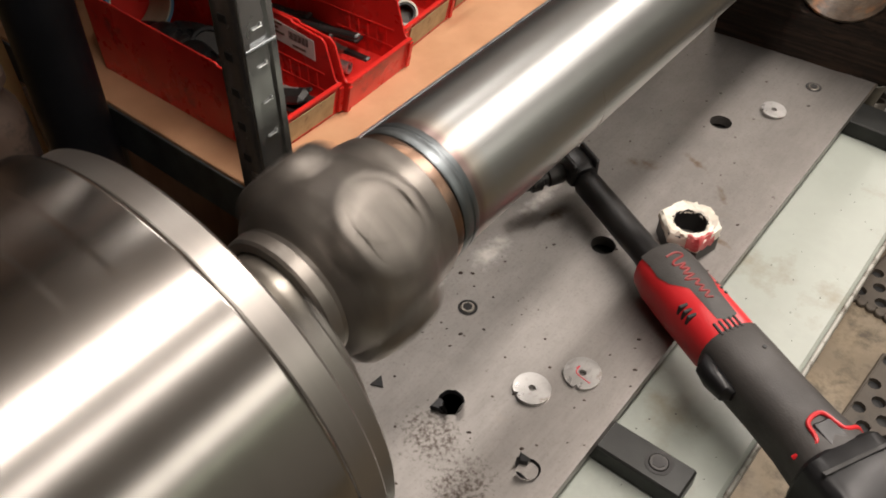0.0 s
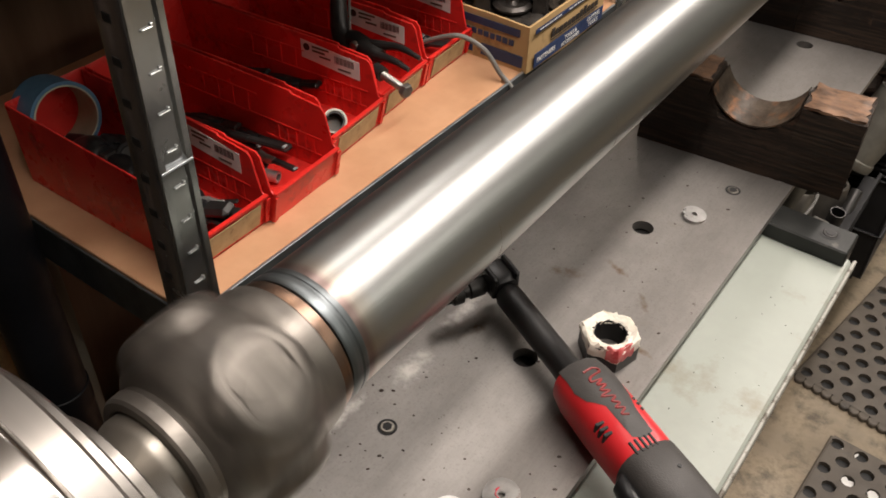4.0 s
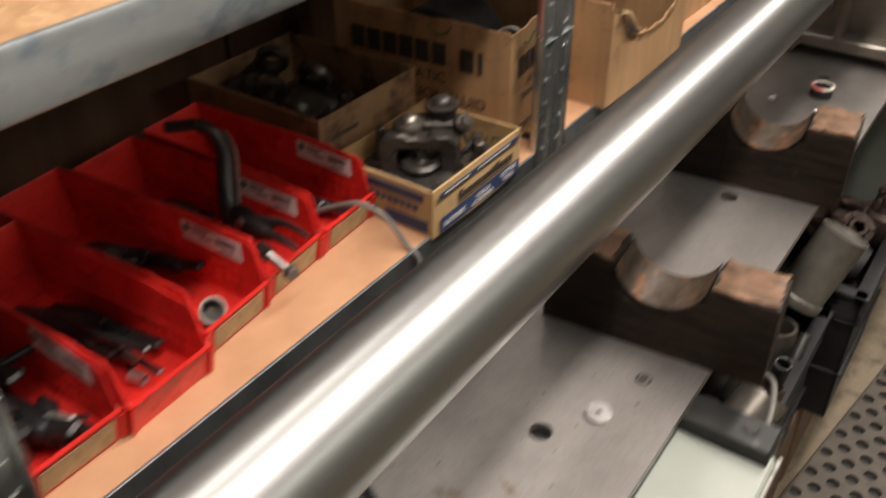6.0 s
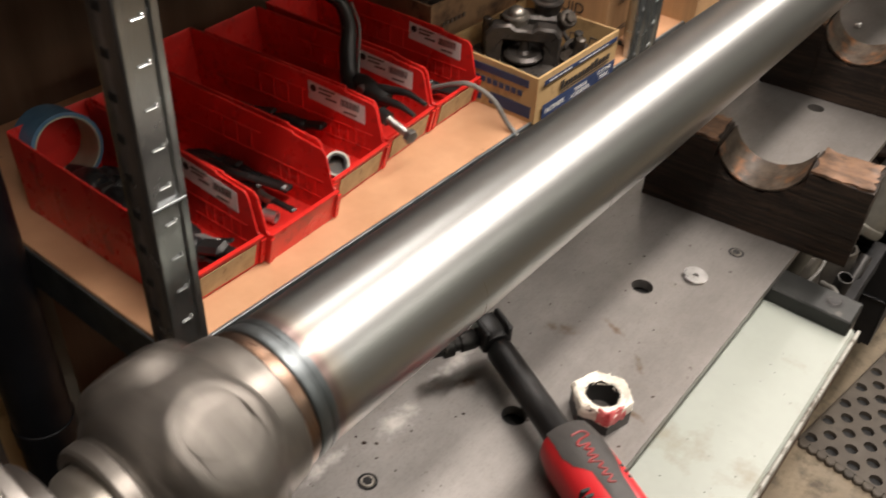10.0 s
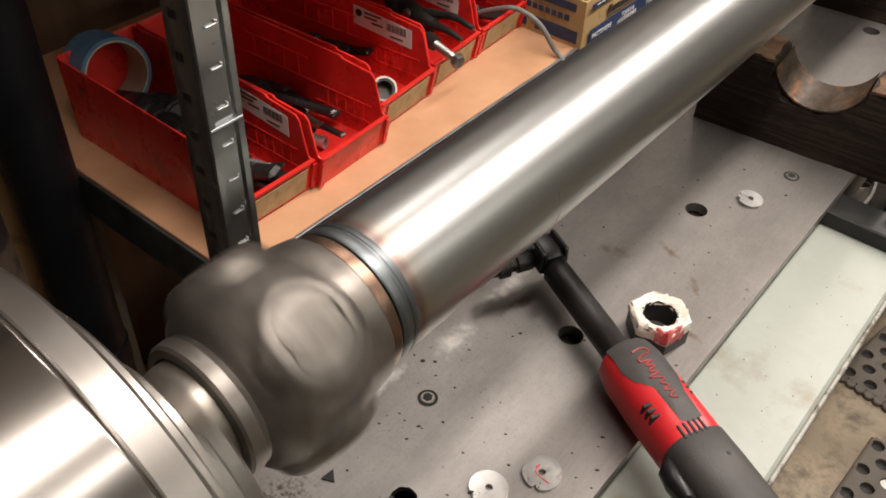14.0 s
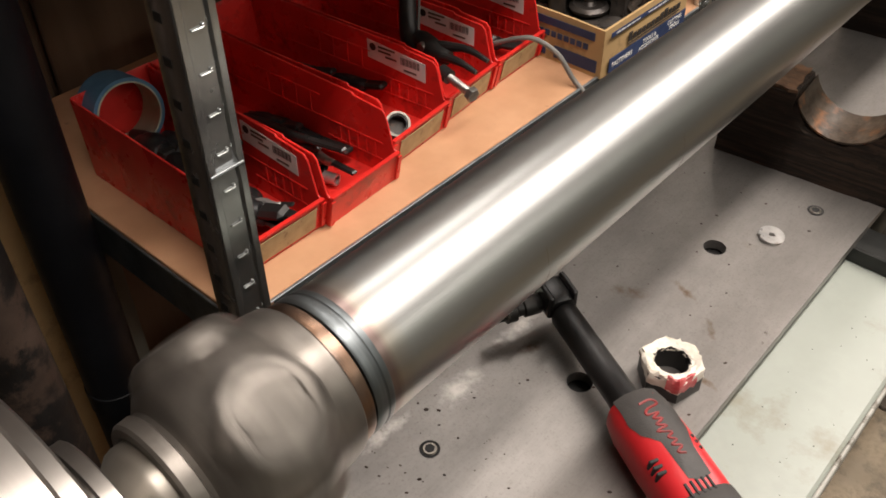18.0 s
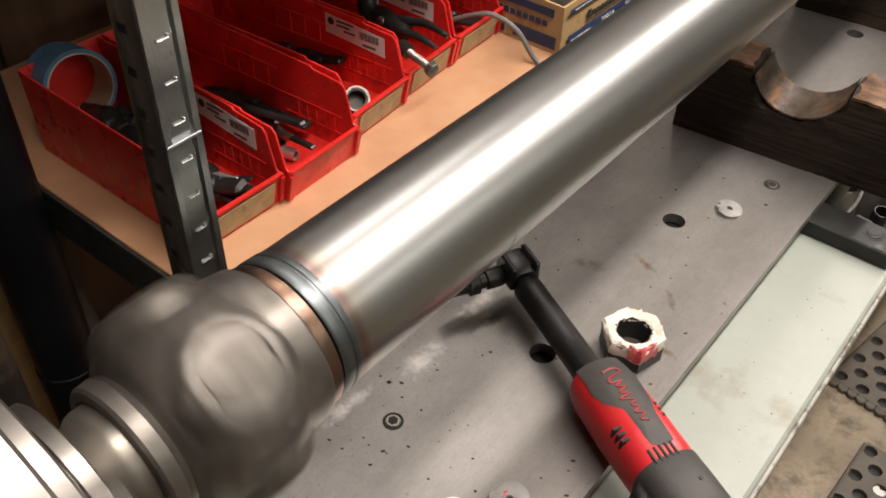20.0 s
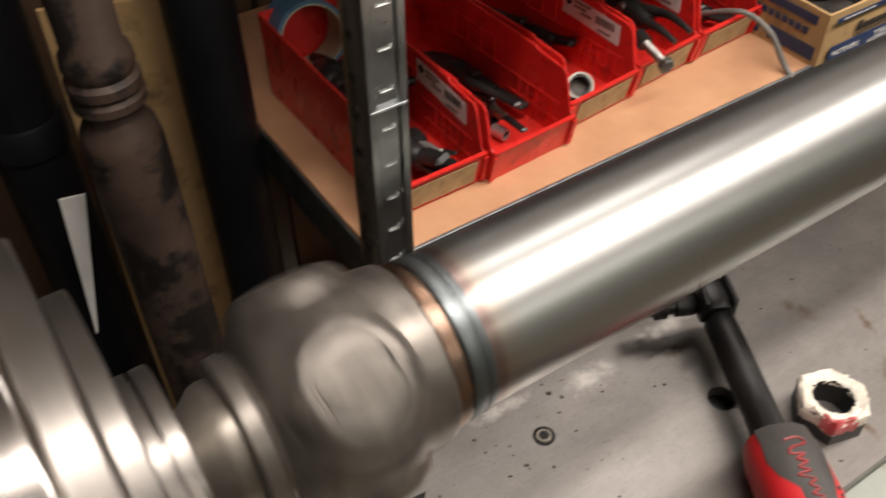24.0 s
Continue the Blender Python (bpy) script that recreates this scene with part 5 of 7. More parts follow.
def yoke(m, mat, label, s=1.0, name="joint_yoke"):
    """Universal-joint yoke: hub, two ears with bores."""
    t = thing(name, m, label, "joint yoke", "old joint yokes")
    b = B()
    lathe(b, [(0, 0.012 * s), (0, 0.030 * s), (0.010 * s, 0.033 * s), (0.016 * s, 0.030 * s), (0.022 * s, 0.024 * s), (0.030 * s, 0.020 * s), (0.030 * s, 0.0)], 24)
    part("hub", b, mat, t)
    for k in (-1, 1):
        b = B()
        lathe(b, [(-0.0055 * s, 0.0100 * s), (-0.0055 * s, 0.0165 * s), (-0.0035 * s, 0.0185 * s), (0.0035 * s, 0.0185 * s), (0.0055 * s, 0.0165 * s), (0.0055 * s, 0.0100 * s)], 24, "y", m=pose(0, k * 0.022 * s, 0.055 * s), closed=True)
        prism(b, [(-0.021 * s, 0.010 * s), (0.021 * s, 0.010 * s), (0.015 * s, 0.043 * s), (0.006 * s, 0.0435 * s), (-0.006 * s, 0.0435 * s), (-0.015 * s, 0.043 * s)], k * 0.022 * s - 0.0048 * s, k * 0.022 * s + 0.0048 * s, "y", bev=0.0015 * s)
        e = part("ear", b, mat, t)
        b = B()
        lathe(b, [(-0.0068 * s, 0.0098 * s), (-0.0068 * s, 0.0125 * s), (0.0068 * s, 0.0125 * s), (0.0068 * s, 0.0098 * s)], 20, "y", m=pose(0, k * 0.022 * s, 0.055 * s), closed=True)
        part("bore_ring", b, mat, e)
    return t


def flange_part(m, mat, label, r=0.045):
    t = thing("flange", m, label, "machine part", "greasy machine parts")
    b = B()
    lathe(b, [(0, r * 0.35), (0, r), (0.008, r), (0.010, r * 0.93), (0.011, r * 0.62), (0.03, r * 0.55), (0.034, r * 0.50), (0.034, r * 0.32)], 32, closed=True)
    part("disc", b, mat, t)
    for k in range(4):
        a = math.pi / 2 * k + 0.4
        b = B()
        prism(b, hexagon(0.006), 0.010, 0.017, "z", m=pose(r * 0.78 * math.cos(a), r * 0.78 * math.sin(a), 0))
        part("bolt_head", b, mat, t)
    return t


def bars_on(parent, m, rows, mat, name="print"):
    b = B()
    for x0, x1, y0, y1 in rows:
        bar(b, m, x0, x1, y0, y1)
    return part(name, b, mat, parent)


def seal(carton, lo, hi, z, mat):
    """Two top flaps and a tape strip on a closed carton."""
    mid = (lo[0] + hi[0]) / 2
    for x0, x1 in ((lo[0] + 0.001, mid - 0.001), (mid + 0.001, hi[0] - 0.001)):
        b = B()
        box(b, (x0, lo[1] + 0.001, z + 0.0003), (x1, hi[1] - 0.001, z + 0.0036), 0.0008)
        part("flap", b, mat, carton)
    b = B()
    box(b, (mid - 0.024, lo[1] - 0.0006, z + 0.0038), (mid + 0.024, hi[1] + 0.0006, z + 0.0043))
    part("tape_strip", b, BEIGE, carton, "aged packing tape")


def printed_carton():
    """Yellow kraft tray with navy bands: the maker's name stays as bars."""
    x0, y0, sx, sy, sz = -0.640, 0.9275, 0.155, 0.200, 0.064
    t = open_carton(pose(x0, y0, SZ), sx, sy, sz, CARDYELLOW, "yellow kraft tray with navy printing, holding greasy castings")
    fm = panel_pose((sx + 0.0032, 0, 0), (0, 1, 0), (0, 0, 1))
    bars_on(t, fm, [(0.010, 0.190, 0.0525, 0.0585), (0.012, 0.194, 0.004, 0.0235)], NAVY, "navy_band")
    bars_on(t, fm, [(0.052 + 0.0105 * i, 0.060 + 0.0105 * i, 0.031, 0.031 + h) for i, h in enumerate((0.012, 0.008, 0.008, 0.008, 0.008, 0.008, 0.008, 0.010, 0.012, 0.008, 0.008, 0.008))] + [(0.052, 0.176, 0.0275, 0.0284)], INK, "maker_print")
    up = lambda u, v: fm @ Matrix.Translation((u, v, 0.0007))
    letters("FASTENERS", 0.0092, PAPER, up(0.041, 0.0125), t, wide=1.0)
    letters("TOOLS &\nACCESSORIES", 0.0078, PAPER, up(0.104, 0.0125), t, wide=1.0)
    letters("CUTTING\nTOOLS", 0.0082, PAPER, up(0.166, 0.0138), t, wide=1.0)
    bars_on(t, Matrix.Translation((0.0003, 0, 0)) @ fm, [(0.020 + 0.011 * i, 0.029 + 0.011 * i, 0.0546, 0.0562) for i in range(5)] + [(0.092 + 0.011 * i, 0.101 + 0.011 * i, 0.0546, 0.0562) for i in range(7)], PAPER, "small_print")
    nm = panel_pose((0, -0.0006, 0), (1, 0, 0), (0, 0, 1))
    bars_on(t, nm, [(0.010, 0.142, 0.047, 0.057)], NAVY, "navy_band")
    bars_on(t, nm, [(0.060 + 0.0095 * i, 0.067 + 0.0095 * i, 0.0325, 0.040) for i in range(8)] + [(0.085, 0.148, 0.006, 0.022), (0.012, 0.072, 0.006, 0.020)], NAVY, "name_print")
    im = panel_pose((sx - 0.0045, sy, 0), (0, -1, 0), (0, 0, 1))
    b = B()
    for i, (u, v, w) in enumerate(((0.060, 0.038, 0.012), (0.074, 0.040, 0.003), (0.082, 0.036, 0.003), (0.092, 0.040, 0.012))):
        bar(b, panel_pose((0.022, sy - 0.0047, 0), (1, 0, 0), (0, 0, 1)), u, u + w, v, v + 0.0022)
        bar(b, panel_pose((0.022, sy - 0.0047, 0), (1, 0, 0), (0, 0, 1)), u, u + 0.002, v - 0.008, v)
    part("pencil_marks", b, INKFADED, t)
    # the casting inside: scalloped foot, bridge frame, domed studs and dished seats
    c = thing("carrier_casting", pose(-0.566, 1.020, SZ + 0.006, 3, -2, 30), "greasy dark cast carrier with a bridge and domed studs", "machine part", "greasy machine parts")
    b = B()
    lathe(b, [(0.0, 0.0), (0.0, 0.052), (0.006, 0.060), (0.018, 0.062), (0.024, 0.056), (0.027, 0.040), (0.027, 0.0)], 56, wobble=lambda a, h: 1 + 0.07 * math.cos(5 * a) + 0.04 * math.sin(7 * a + 0.6) + 0.02 * math.sin(13 * a))
    part("foot", b, GREASY, c, "scalloped cast foot")
    for u, lean in ((-0.040, 0.006), (0.036, -0.004)):
        b = B()
        loft(b, [[(u - 0.010, -0.016, 0.020), (u + 0.010, -0.016, 0.020), (u + 0.010, 0.010, 0.020), (u - 0.010, 0.010, 0.020)],
                 [(u - 0.007 + lean * 0.4, -0.012, 0.045), (u + 0.007 + lean * 0.4, -0.012, 0.045), (u + 0.007 + lean * 0.4, 0.008, 0.045), (u - 0.007 + lean * 0.4, 0.008, 0.045)],
                 [(u - 0.009 + lean, -0.010, 0.070), (u + 0.009 + lean, -0.010, 0.070), (u + 0.009 + lean, 0.010, 0.070), (u - 0.009 + lean, 0.010, 0.070)]])
        part("upright", b, GREASY, c)
    b = B()
    prism(b, [(-0.052, 0.024), (-0.038, 0.022), (-0.035, 0.048), (-0.028, 0.057), (0.024, 0.056), (0.032, 0.046), (0.034, 0.022), (0.047, 0.024), (0.049, 0.064), (0.040, 0.076), (0.016, 0.078), (0.010, 0.073), (-0.012, 0.074), (-0.020, 0.080), (-0.044, 0.076), (-0.054, 0.062)], -0.013, 0.010, "y", bev=0.003)
    part("bridge", b, GREASY, c, "chunky cast bridge")
    for k, (a0, r0) in enumerate(((0.3, 0.074), (1.7, 0.070), (2.9, 0.078), (4.0, 0.072), (5.2, 0.076))):
        b = B()
        w0 = 0.30
        prism(b, [(0.045 * math.cos(a0 - w0), 0.045 * math.sin(a0 - w0)), (r0 * math.cos(a0 - w0 * 0.6), r0 * math.sin(a0 - w0 * 0.6)), (r0 * 1.06 * math.cos(a0 + 0.05), r0 * 1.06 * math.sin(a0 + 0.05)), (r0 * 0.96 * math.cos(a0 + w0 * 0.7), r0 * 0.96 * math.sin(a0 + w0 * 0.7)), (0.045 * math.cos(a0 + w0), 0.045 * math.sin(a0 + w0))], 0.006 + 0.003 * (k % 2), 0.022 + 0.004 * (k % 3), "z", bev=0.003)
        part("foot_ear", b, GREASY, c, "rough cast ear")
    b = B()
    prism(b, [(-0.034, 0.020), (0.040, 0.020), (0.048, 0.034), (0.036, 0.052), (-0.010, 0.048), (-0.038, 0.028)], 0.024, 0.078, "z", bev=0.004)
    part("rear_block", b, GREASY, c)
    b = B()
    lathe(b, [(0.026, 0.026), (0.030, 0.027), (0.034, 0.022), (0.032, 0.010), (0.036, 0.0065), (0.054, 0.0062), (0.056, 0.0045), (0.056, 0)], 32, m=pose(0.000, -0.004, 0.006))
    part("dished_seat", b, GREASY, c, "dished seat with a spigot")
    b = B()
    lathe(b, [(0.010, 0.021), (0.030, 0.023), (0.033, 0.018), (0.032, 0.010), (0.036, 0.0072), (0.058, 0.0068), (0.060, 0.004), (0.060, 0)], 32, m=pose(0.068, 0.006, 0, 0, 6, 0))
    part("dished_seat", b, OLDIRON, c, "dished seat with a spigot")
    for x, y, z, r in ((-0.014, 0.010, 0.084, 0.0125), (0.026, 0.040, 0.094, 0.0140)):
        b = B()
        lathe(b, [(-0.020, r * 1.2), (-0.004, r * 1.35), (-0.001, r * 1.5), (0.001, r * 1.45), (0.002, r)] + [(0.002 + r * 0.8 * math.sin(radians(10 * i)), r * math.cos(radians(10 * i))) for i in range(1, 9)] + [(0.002 + r * 0.8, 0)], 28, m=pose(x, y, z))
        part("domed_stud", b, STEELGREY if y < 0.02 else GREASY, c, "polished domed stud")
    b = B()
    rod(b, (-0.054, 0.014, 0.018), (-0.052, 0.014, 0.076), 0.0062, 16, 0.0016)
    part("stud", b, OLDIRON, c)
    b = B()
    rod(b, (0.046, 0.034, 0.066), (0.056, 0.020, 0.080), 0.0125, 20, 0.002)
    rod(b, (0.054, 0.0225, 0.078), (0.059, 0.016, 0.0835), 0.0075, 6, 0.001)
    part("side_cap", b, OLDIRON, c, "round side cap with a hex head")
    rnd = random.Random(8)
    for i in range(16):
        b = B()
        rr, hh = rnd.uniform(0.006, 0.011), rnd.uniform(0.010, 0.024)
        prism(b, hexagon(rr), 0.0, hh * 0.5, "z", bev=0.0008)
        rod(b, (0, 0, hh * 0.4), (0, 0, hh * 1.6), rr * 0.55, 12, 0.0008)
        solid("greasy_bolt", b, GREASY, pose(rnd.uniform(-0.625, -0.502), rnd.uniform(0.945, 1.112), SZ + rnd.uniform(0.008, 0.030), rnd.uniform(-70, 70), rnd.uniform(-70, 70), rnd.uniform(0, 90)), "greasy dark bolt in a tray", "bolt", "greasy bolts in the tray")
    f = flange_part(pose(-0.525, 1.085, SZ + 0.012, 12, 8, 0), GREASY, "greasy dark flange lying in a tray", 0.033)
    b = B()
    rod(b, (0, 0, 0.03), (0, 0, 0.058), 0.006, 16, 0.0015)
    part("spigot", b, GREASY, f)


def letter_carton():
    """Tall carton with black printing."""
    x0, y0, sx, sy, sz = -0.816, 1.151, 0.286, 0.215, 0.167

    def torn(face, u):
        return 0.0015 * math.sin(9 * u) ** 2 + (0.004 * max(0, math.sin(7 * u + 1)) if face == "front_wall" else 0) + 0.0006 * math.sin(37 * u)
    t = open_carton(pose(x0, y0, SZ, 0, 0, 4.6), sx, sy, sz, CARD, "open brown carton with black printing, holding dark parts", torn=torn)
    nm = panel_pose((0, -0.0006, 0), (1, 0, 0), (0, 0, 1))
    bars_on(t, nm, [(0.030 + 0.0270 * i, 0.0515 + 0.0270 * i, 0.101, 0.133) for i in range(6)], INK, "brand_print")
    bars_on(t, nm, [(0.209, 0.230, 0.099, 0.131), (0.237, 0.244, 0.099, 0.131)], INK, "brand_print")
    up = lambda u, v: nm @ Matrix.Translation((u, v, 0.0006))
    letters("AUTOMATIC", 0.0225, INK, up(0.122, 0.082), t)
    letters("TRANSMISSION FLUID", 0.0225, INK, up(0.140, 0.054), t)
    bars_on(t, nm, [(0.150, 0.272, 0.028, 0.032), (0.225, 0.272, 0.019, 0.025)], INK, "small_print")
    fm = panel_pose((sx + 0.0032, 0, 0), (0, 1, 0), (0, 0, 1))
    bars_on(t, fm, [(0.020 + 0.0215 * i, 0.036 + 0.0215 * i, 0.101, 0.128) for i in range(6)], INK, "brand_print")
    up2 = lambda u, v: fm @ Matrix.Translation((u, v, 0.0006))
    letters("AUTOMATIC", 0.0145, INK, up2(0.090, 0.085), t)
    letters("TRANSMISSION FLUID", 0.0145, INK, up2(0.100, 0.066), t)
    bars_on(t, fm, [(0.02, 0.08, 0.016, 0.018), (0.02, 0.07, 0.021, 0.023)], INKFADED, "small_print")
    b = B()
    pipe(b, [(0.160, -0.0012, 0.160), (0.163, -0.0012, 0.149), (0.176, -0.0012, 0.145), (0.190, -0.0012, 0.151), (0.195, -0.0012, 0.160)], 0.0014, 6)
    part("leaf_print", b, GREENINK, t)
    b = B()
    pipe(b, [(sx + 0.004, 0.03, 0.146), (sx + 0.004, 0.045, 0.141), (sx + 0.004, 0.062, 0.150), (sx + 0.004, 0.085, 0.156)], 0.0013, 6)
    part("leaf_print", b, GREENINK, t)
    # dark parts in it
    b = B()
    lathe(b, [(-0.05, 0.0), (-0.05, 0.066), (-0.045, 0.072), (0.045, 0.072), (0.05, 0.066), (0.05, 0.0)], 40, "y", m=pose(-0.69, 1.262, SZ + 0.084))
    solid("drum_part", b, BLACKRUBBER, pose(0, 0, 0), "dark round drum part inside a carton", "machine part", "greasy machine parts")
    t = thing("pipe_fitting", pose(-0.570, 1.235, SZ + 0.125, 60, 10, 20), "dark pipe fitting with a bright rim", "pipe fitting")
    b = B()
    lathe(b, [(-0.10, 0.019), (0, 0.019), (0, 0.024), (-0.10, 0.024)], 28, closed=True)
    part("barrel", b, DARKSTEEL, t)
    b = B()
    lathe(b, [(0.0, 0.0205), (0.002, 0.0205), (0.002, 0.0235), (0.0, 0.0235)], 28, closed=True)
    part("rim", b, PAPER, t, "bright worn rim")
    yoke(pose(-0.72, 1.34, SZ + 0.14, 60, 20, 40), GREASY, "greasy iron joint yoke in a carton", 0.9)


def greasy_carton():
    x0, y0, sx, sy, sz = -0.907, 0.944, 0.237, 0.204, 0.096
    t = open_carton(pose(x0, y0, SZ), sx, sy, sz, CARDGREASY, "oil-stained open carton of iron parts")
    fm = panel_pose((sx + 0.0030, 0, 0), (0, 1, 0), (0, 0, 1))
    bars_on(t, fm, [(0.022 + 0.009 * i, 0.028 + 0.009 * i, 0.062, 0.068) for i in range(6)], INKFADED, "small_print")
    yoke(pose(-0.850, 1.000, SZ + 0.050, 25, 30, 50), OLDIRON, "greasy iron joint yoke in a carton", 1.25)
    yoke(pose(-0.780, 1.040, SZ + 0.040, 38, 20, 20), OLDIRON, "greasy iron joint yoke in a carton", 1.3)
    flange_part(pose(-0.760, 1.060, SZ + 0.03, 25, -30, 0), GREASY, "greasy flange in a stained carton", 0.050)
    flange_part(pose(-0.835, 1.080, SZ + 0.015, 0, 10, 0), GREASY, "greasy flange in a stained carton", 0.045)
    yoke(pose(-0.705, 1.120, SZ + 0.012, 80, 0, 30), GREASY, "greasy iron joint yoke in a carton", 0.8)


def torn_carton():
    x0, y0, sx, sy, sz = -0.735, 1.360, 0.262, 0.295, 0.168

    def torn(face, u):
        jag = 0.0022 * math.sin(41 * u) + 0.0018 * math.sin(93 * u + 1) + 0.001 * math.sin(211 * u)
        if face == "front_wall":
            dip = float(np.interp(u, (0, 0.08, 0.15, 0.25, 0.40, 0.60, 0.70, 0.80, 0.88, 0.95, 1.0), (0.012, 0.020, 0.055, 0.074, 0.084, 0.088, 0.085, 0.074, 0.050, 0.018, 0.0)))
            return max(0, dip + jag)
        if face == "near_wall":
            return max(0, 0.008 * math.sin(5 * u) + 0.4 * jag) + 0.006
        return max(0, -0.03 * (face == "far_wall") * 0 + jag * 0.5)
    t = open_carton(pose(x0, y0, SZ), sx, sy, sz, CARD, "brown carton with a torn front holding iron parts", torn=torn)
    # torn liner hanging at the dip, and the pale delaminated rim
    b = B()
    pipe(b, [(sx + 0.004, 0.020, sz - 0.022), (sx + 0.007, 0.038, sz - 0.030), (sx + 0.009, 0.055, sz - 0.048), (sx + 0.006, 0.075, sz - 0.062), (sx + 0.004, 0.100, sz - 0.072)], lambda u: 0.0045 - 0.003 * u, 6, 5)
    part("torn_liner", b, BEIGE, t, "pale torn liner strip")
    b = B()
    n, lo, hi = 40, [], []
    for i in range(n + 1):
        u = i / n
        top = sz - torn("front_wall", u)
        lo.append(b.verts.new((sx + 0.0004 + 0.0025 * math.sin(math.pi * u), u * sy, top - 0.004 - 0.003 * math.sin(31 * u) ** 2)))
        hi.append(b.verts.new((sx + 0.0018 + 0.0025 * math.sin(math.pi * u), u * sy, top + 0.001)))
    for i in range(n):
        b.faces.new((lo[i], lo[i + 1], hi[i + 1], hi[i]))
    bmesh.ops.solidify(b, geom=list(b.faces), thickness=0.0006)
    part("frayed_rim", b, BEIGE, t, "pale frayed paper rim")
    yoke(pose(-0.600, 1.44, SZ + 0.062, 62, 25, 10), OLDIRON, "greasy iron joint yoke in a carton", 1.05)
    yoke(pose(-0.530, 1.50, SZ + 0.030, 20, -60, 40), OLDIRON, "greasy iron joint yoke in a carton", 1.0)
    yoke(pose(-0.66, 1.55, SZ + 0.03, 40, 40, 80), GREASY, "greasy iron joint yoke in a carton", 1.05)
    flange_part(pose(-0.56, 1.58, SZ + 0.012, 8, 0, 0), GREASY, "greasy flange in a torn carton", 0.050)


def far_carton():
    x0, y0, sx, sy, sz = -0.790, 1.735, 0.275, 0.300, 0.115

    def torn(face, u):
        return max(0, 0.002 * math.sin(23 * u) + 0.0015 * math.sin(51 * u))
    t = open_carton(pose(x0, y0, SZ), sx, sy, sz, CARD, "brown carton heaped with iron yokes", torn=torn)
    b = B()
    box(b, (sx + 0.0030, 0.125, 0.040), (sx + 0.0036, 0.160, 0.085))
    part("label", b, PAPER, t, "torn white label")
    for i, (x, y, z, rx, ry, rz, s) in enumerate(((-0.57, 1.79, 0.10, 50, 30, 10, 1.15), (-0.58, 1.90, 0.085, 70, 10, 50, 1.2), (-0.66, 1.83, 0.11, 20, 40, 30, 1.25), (-0.615, 1.985, 0.08, 70, 0, 15, 1.15), (-0.68, 1.95, 0.10, 55, 55, 70, 1.2), (-0.72, 1.80, 0.09, 15, 70, 15, 1.2), (-0.62, 1.87, 0.03, 0, 20, 15, 1.2))):
        yoke(pose(x, y, SZ + z, rx, ry, rz), OLDIRON if i < 4 else GREASY, "oily iron joint yoke heaped in a carton", s)
    b = B()
    box(b, (-0.74, 2.13, SZ), (-0.54, 2.42, SZ + 0.20), 0.002)
    seal(solid("closed_carton", b, ORANGECARD, pose(0, 0, 0), "closed brown carton on the shelf", "cardboard box"), (-0.74, 2.13), (-0.54, 2.42), SZ + 0.20, ORANGECARD)
    b = B()
    box(b, (-0.97, 1.40, SZ), (-0.76, 2.05, SZ + 0.22), 0.003)
    seal(solid("closed_carton", b, CARDGREASY, pose(0, 0, 0), "closed stained carton at the back of the shelf", "cardboard box"), (-0.97, 1.40), (-0.76, 2.05), SZ + 0.22, CARDGREASY)


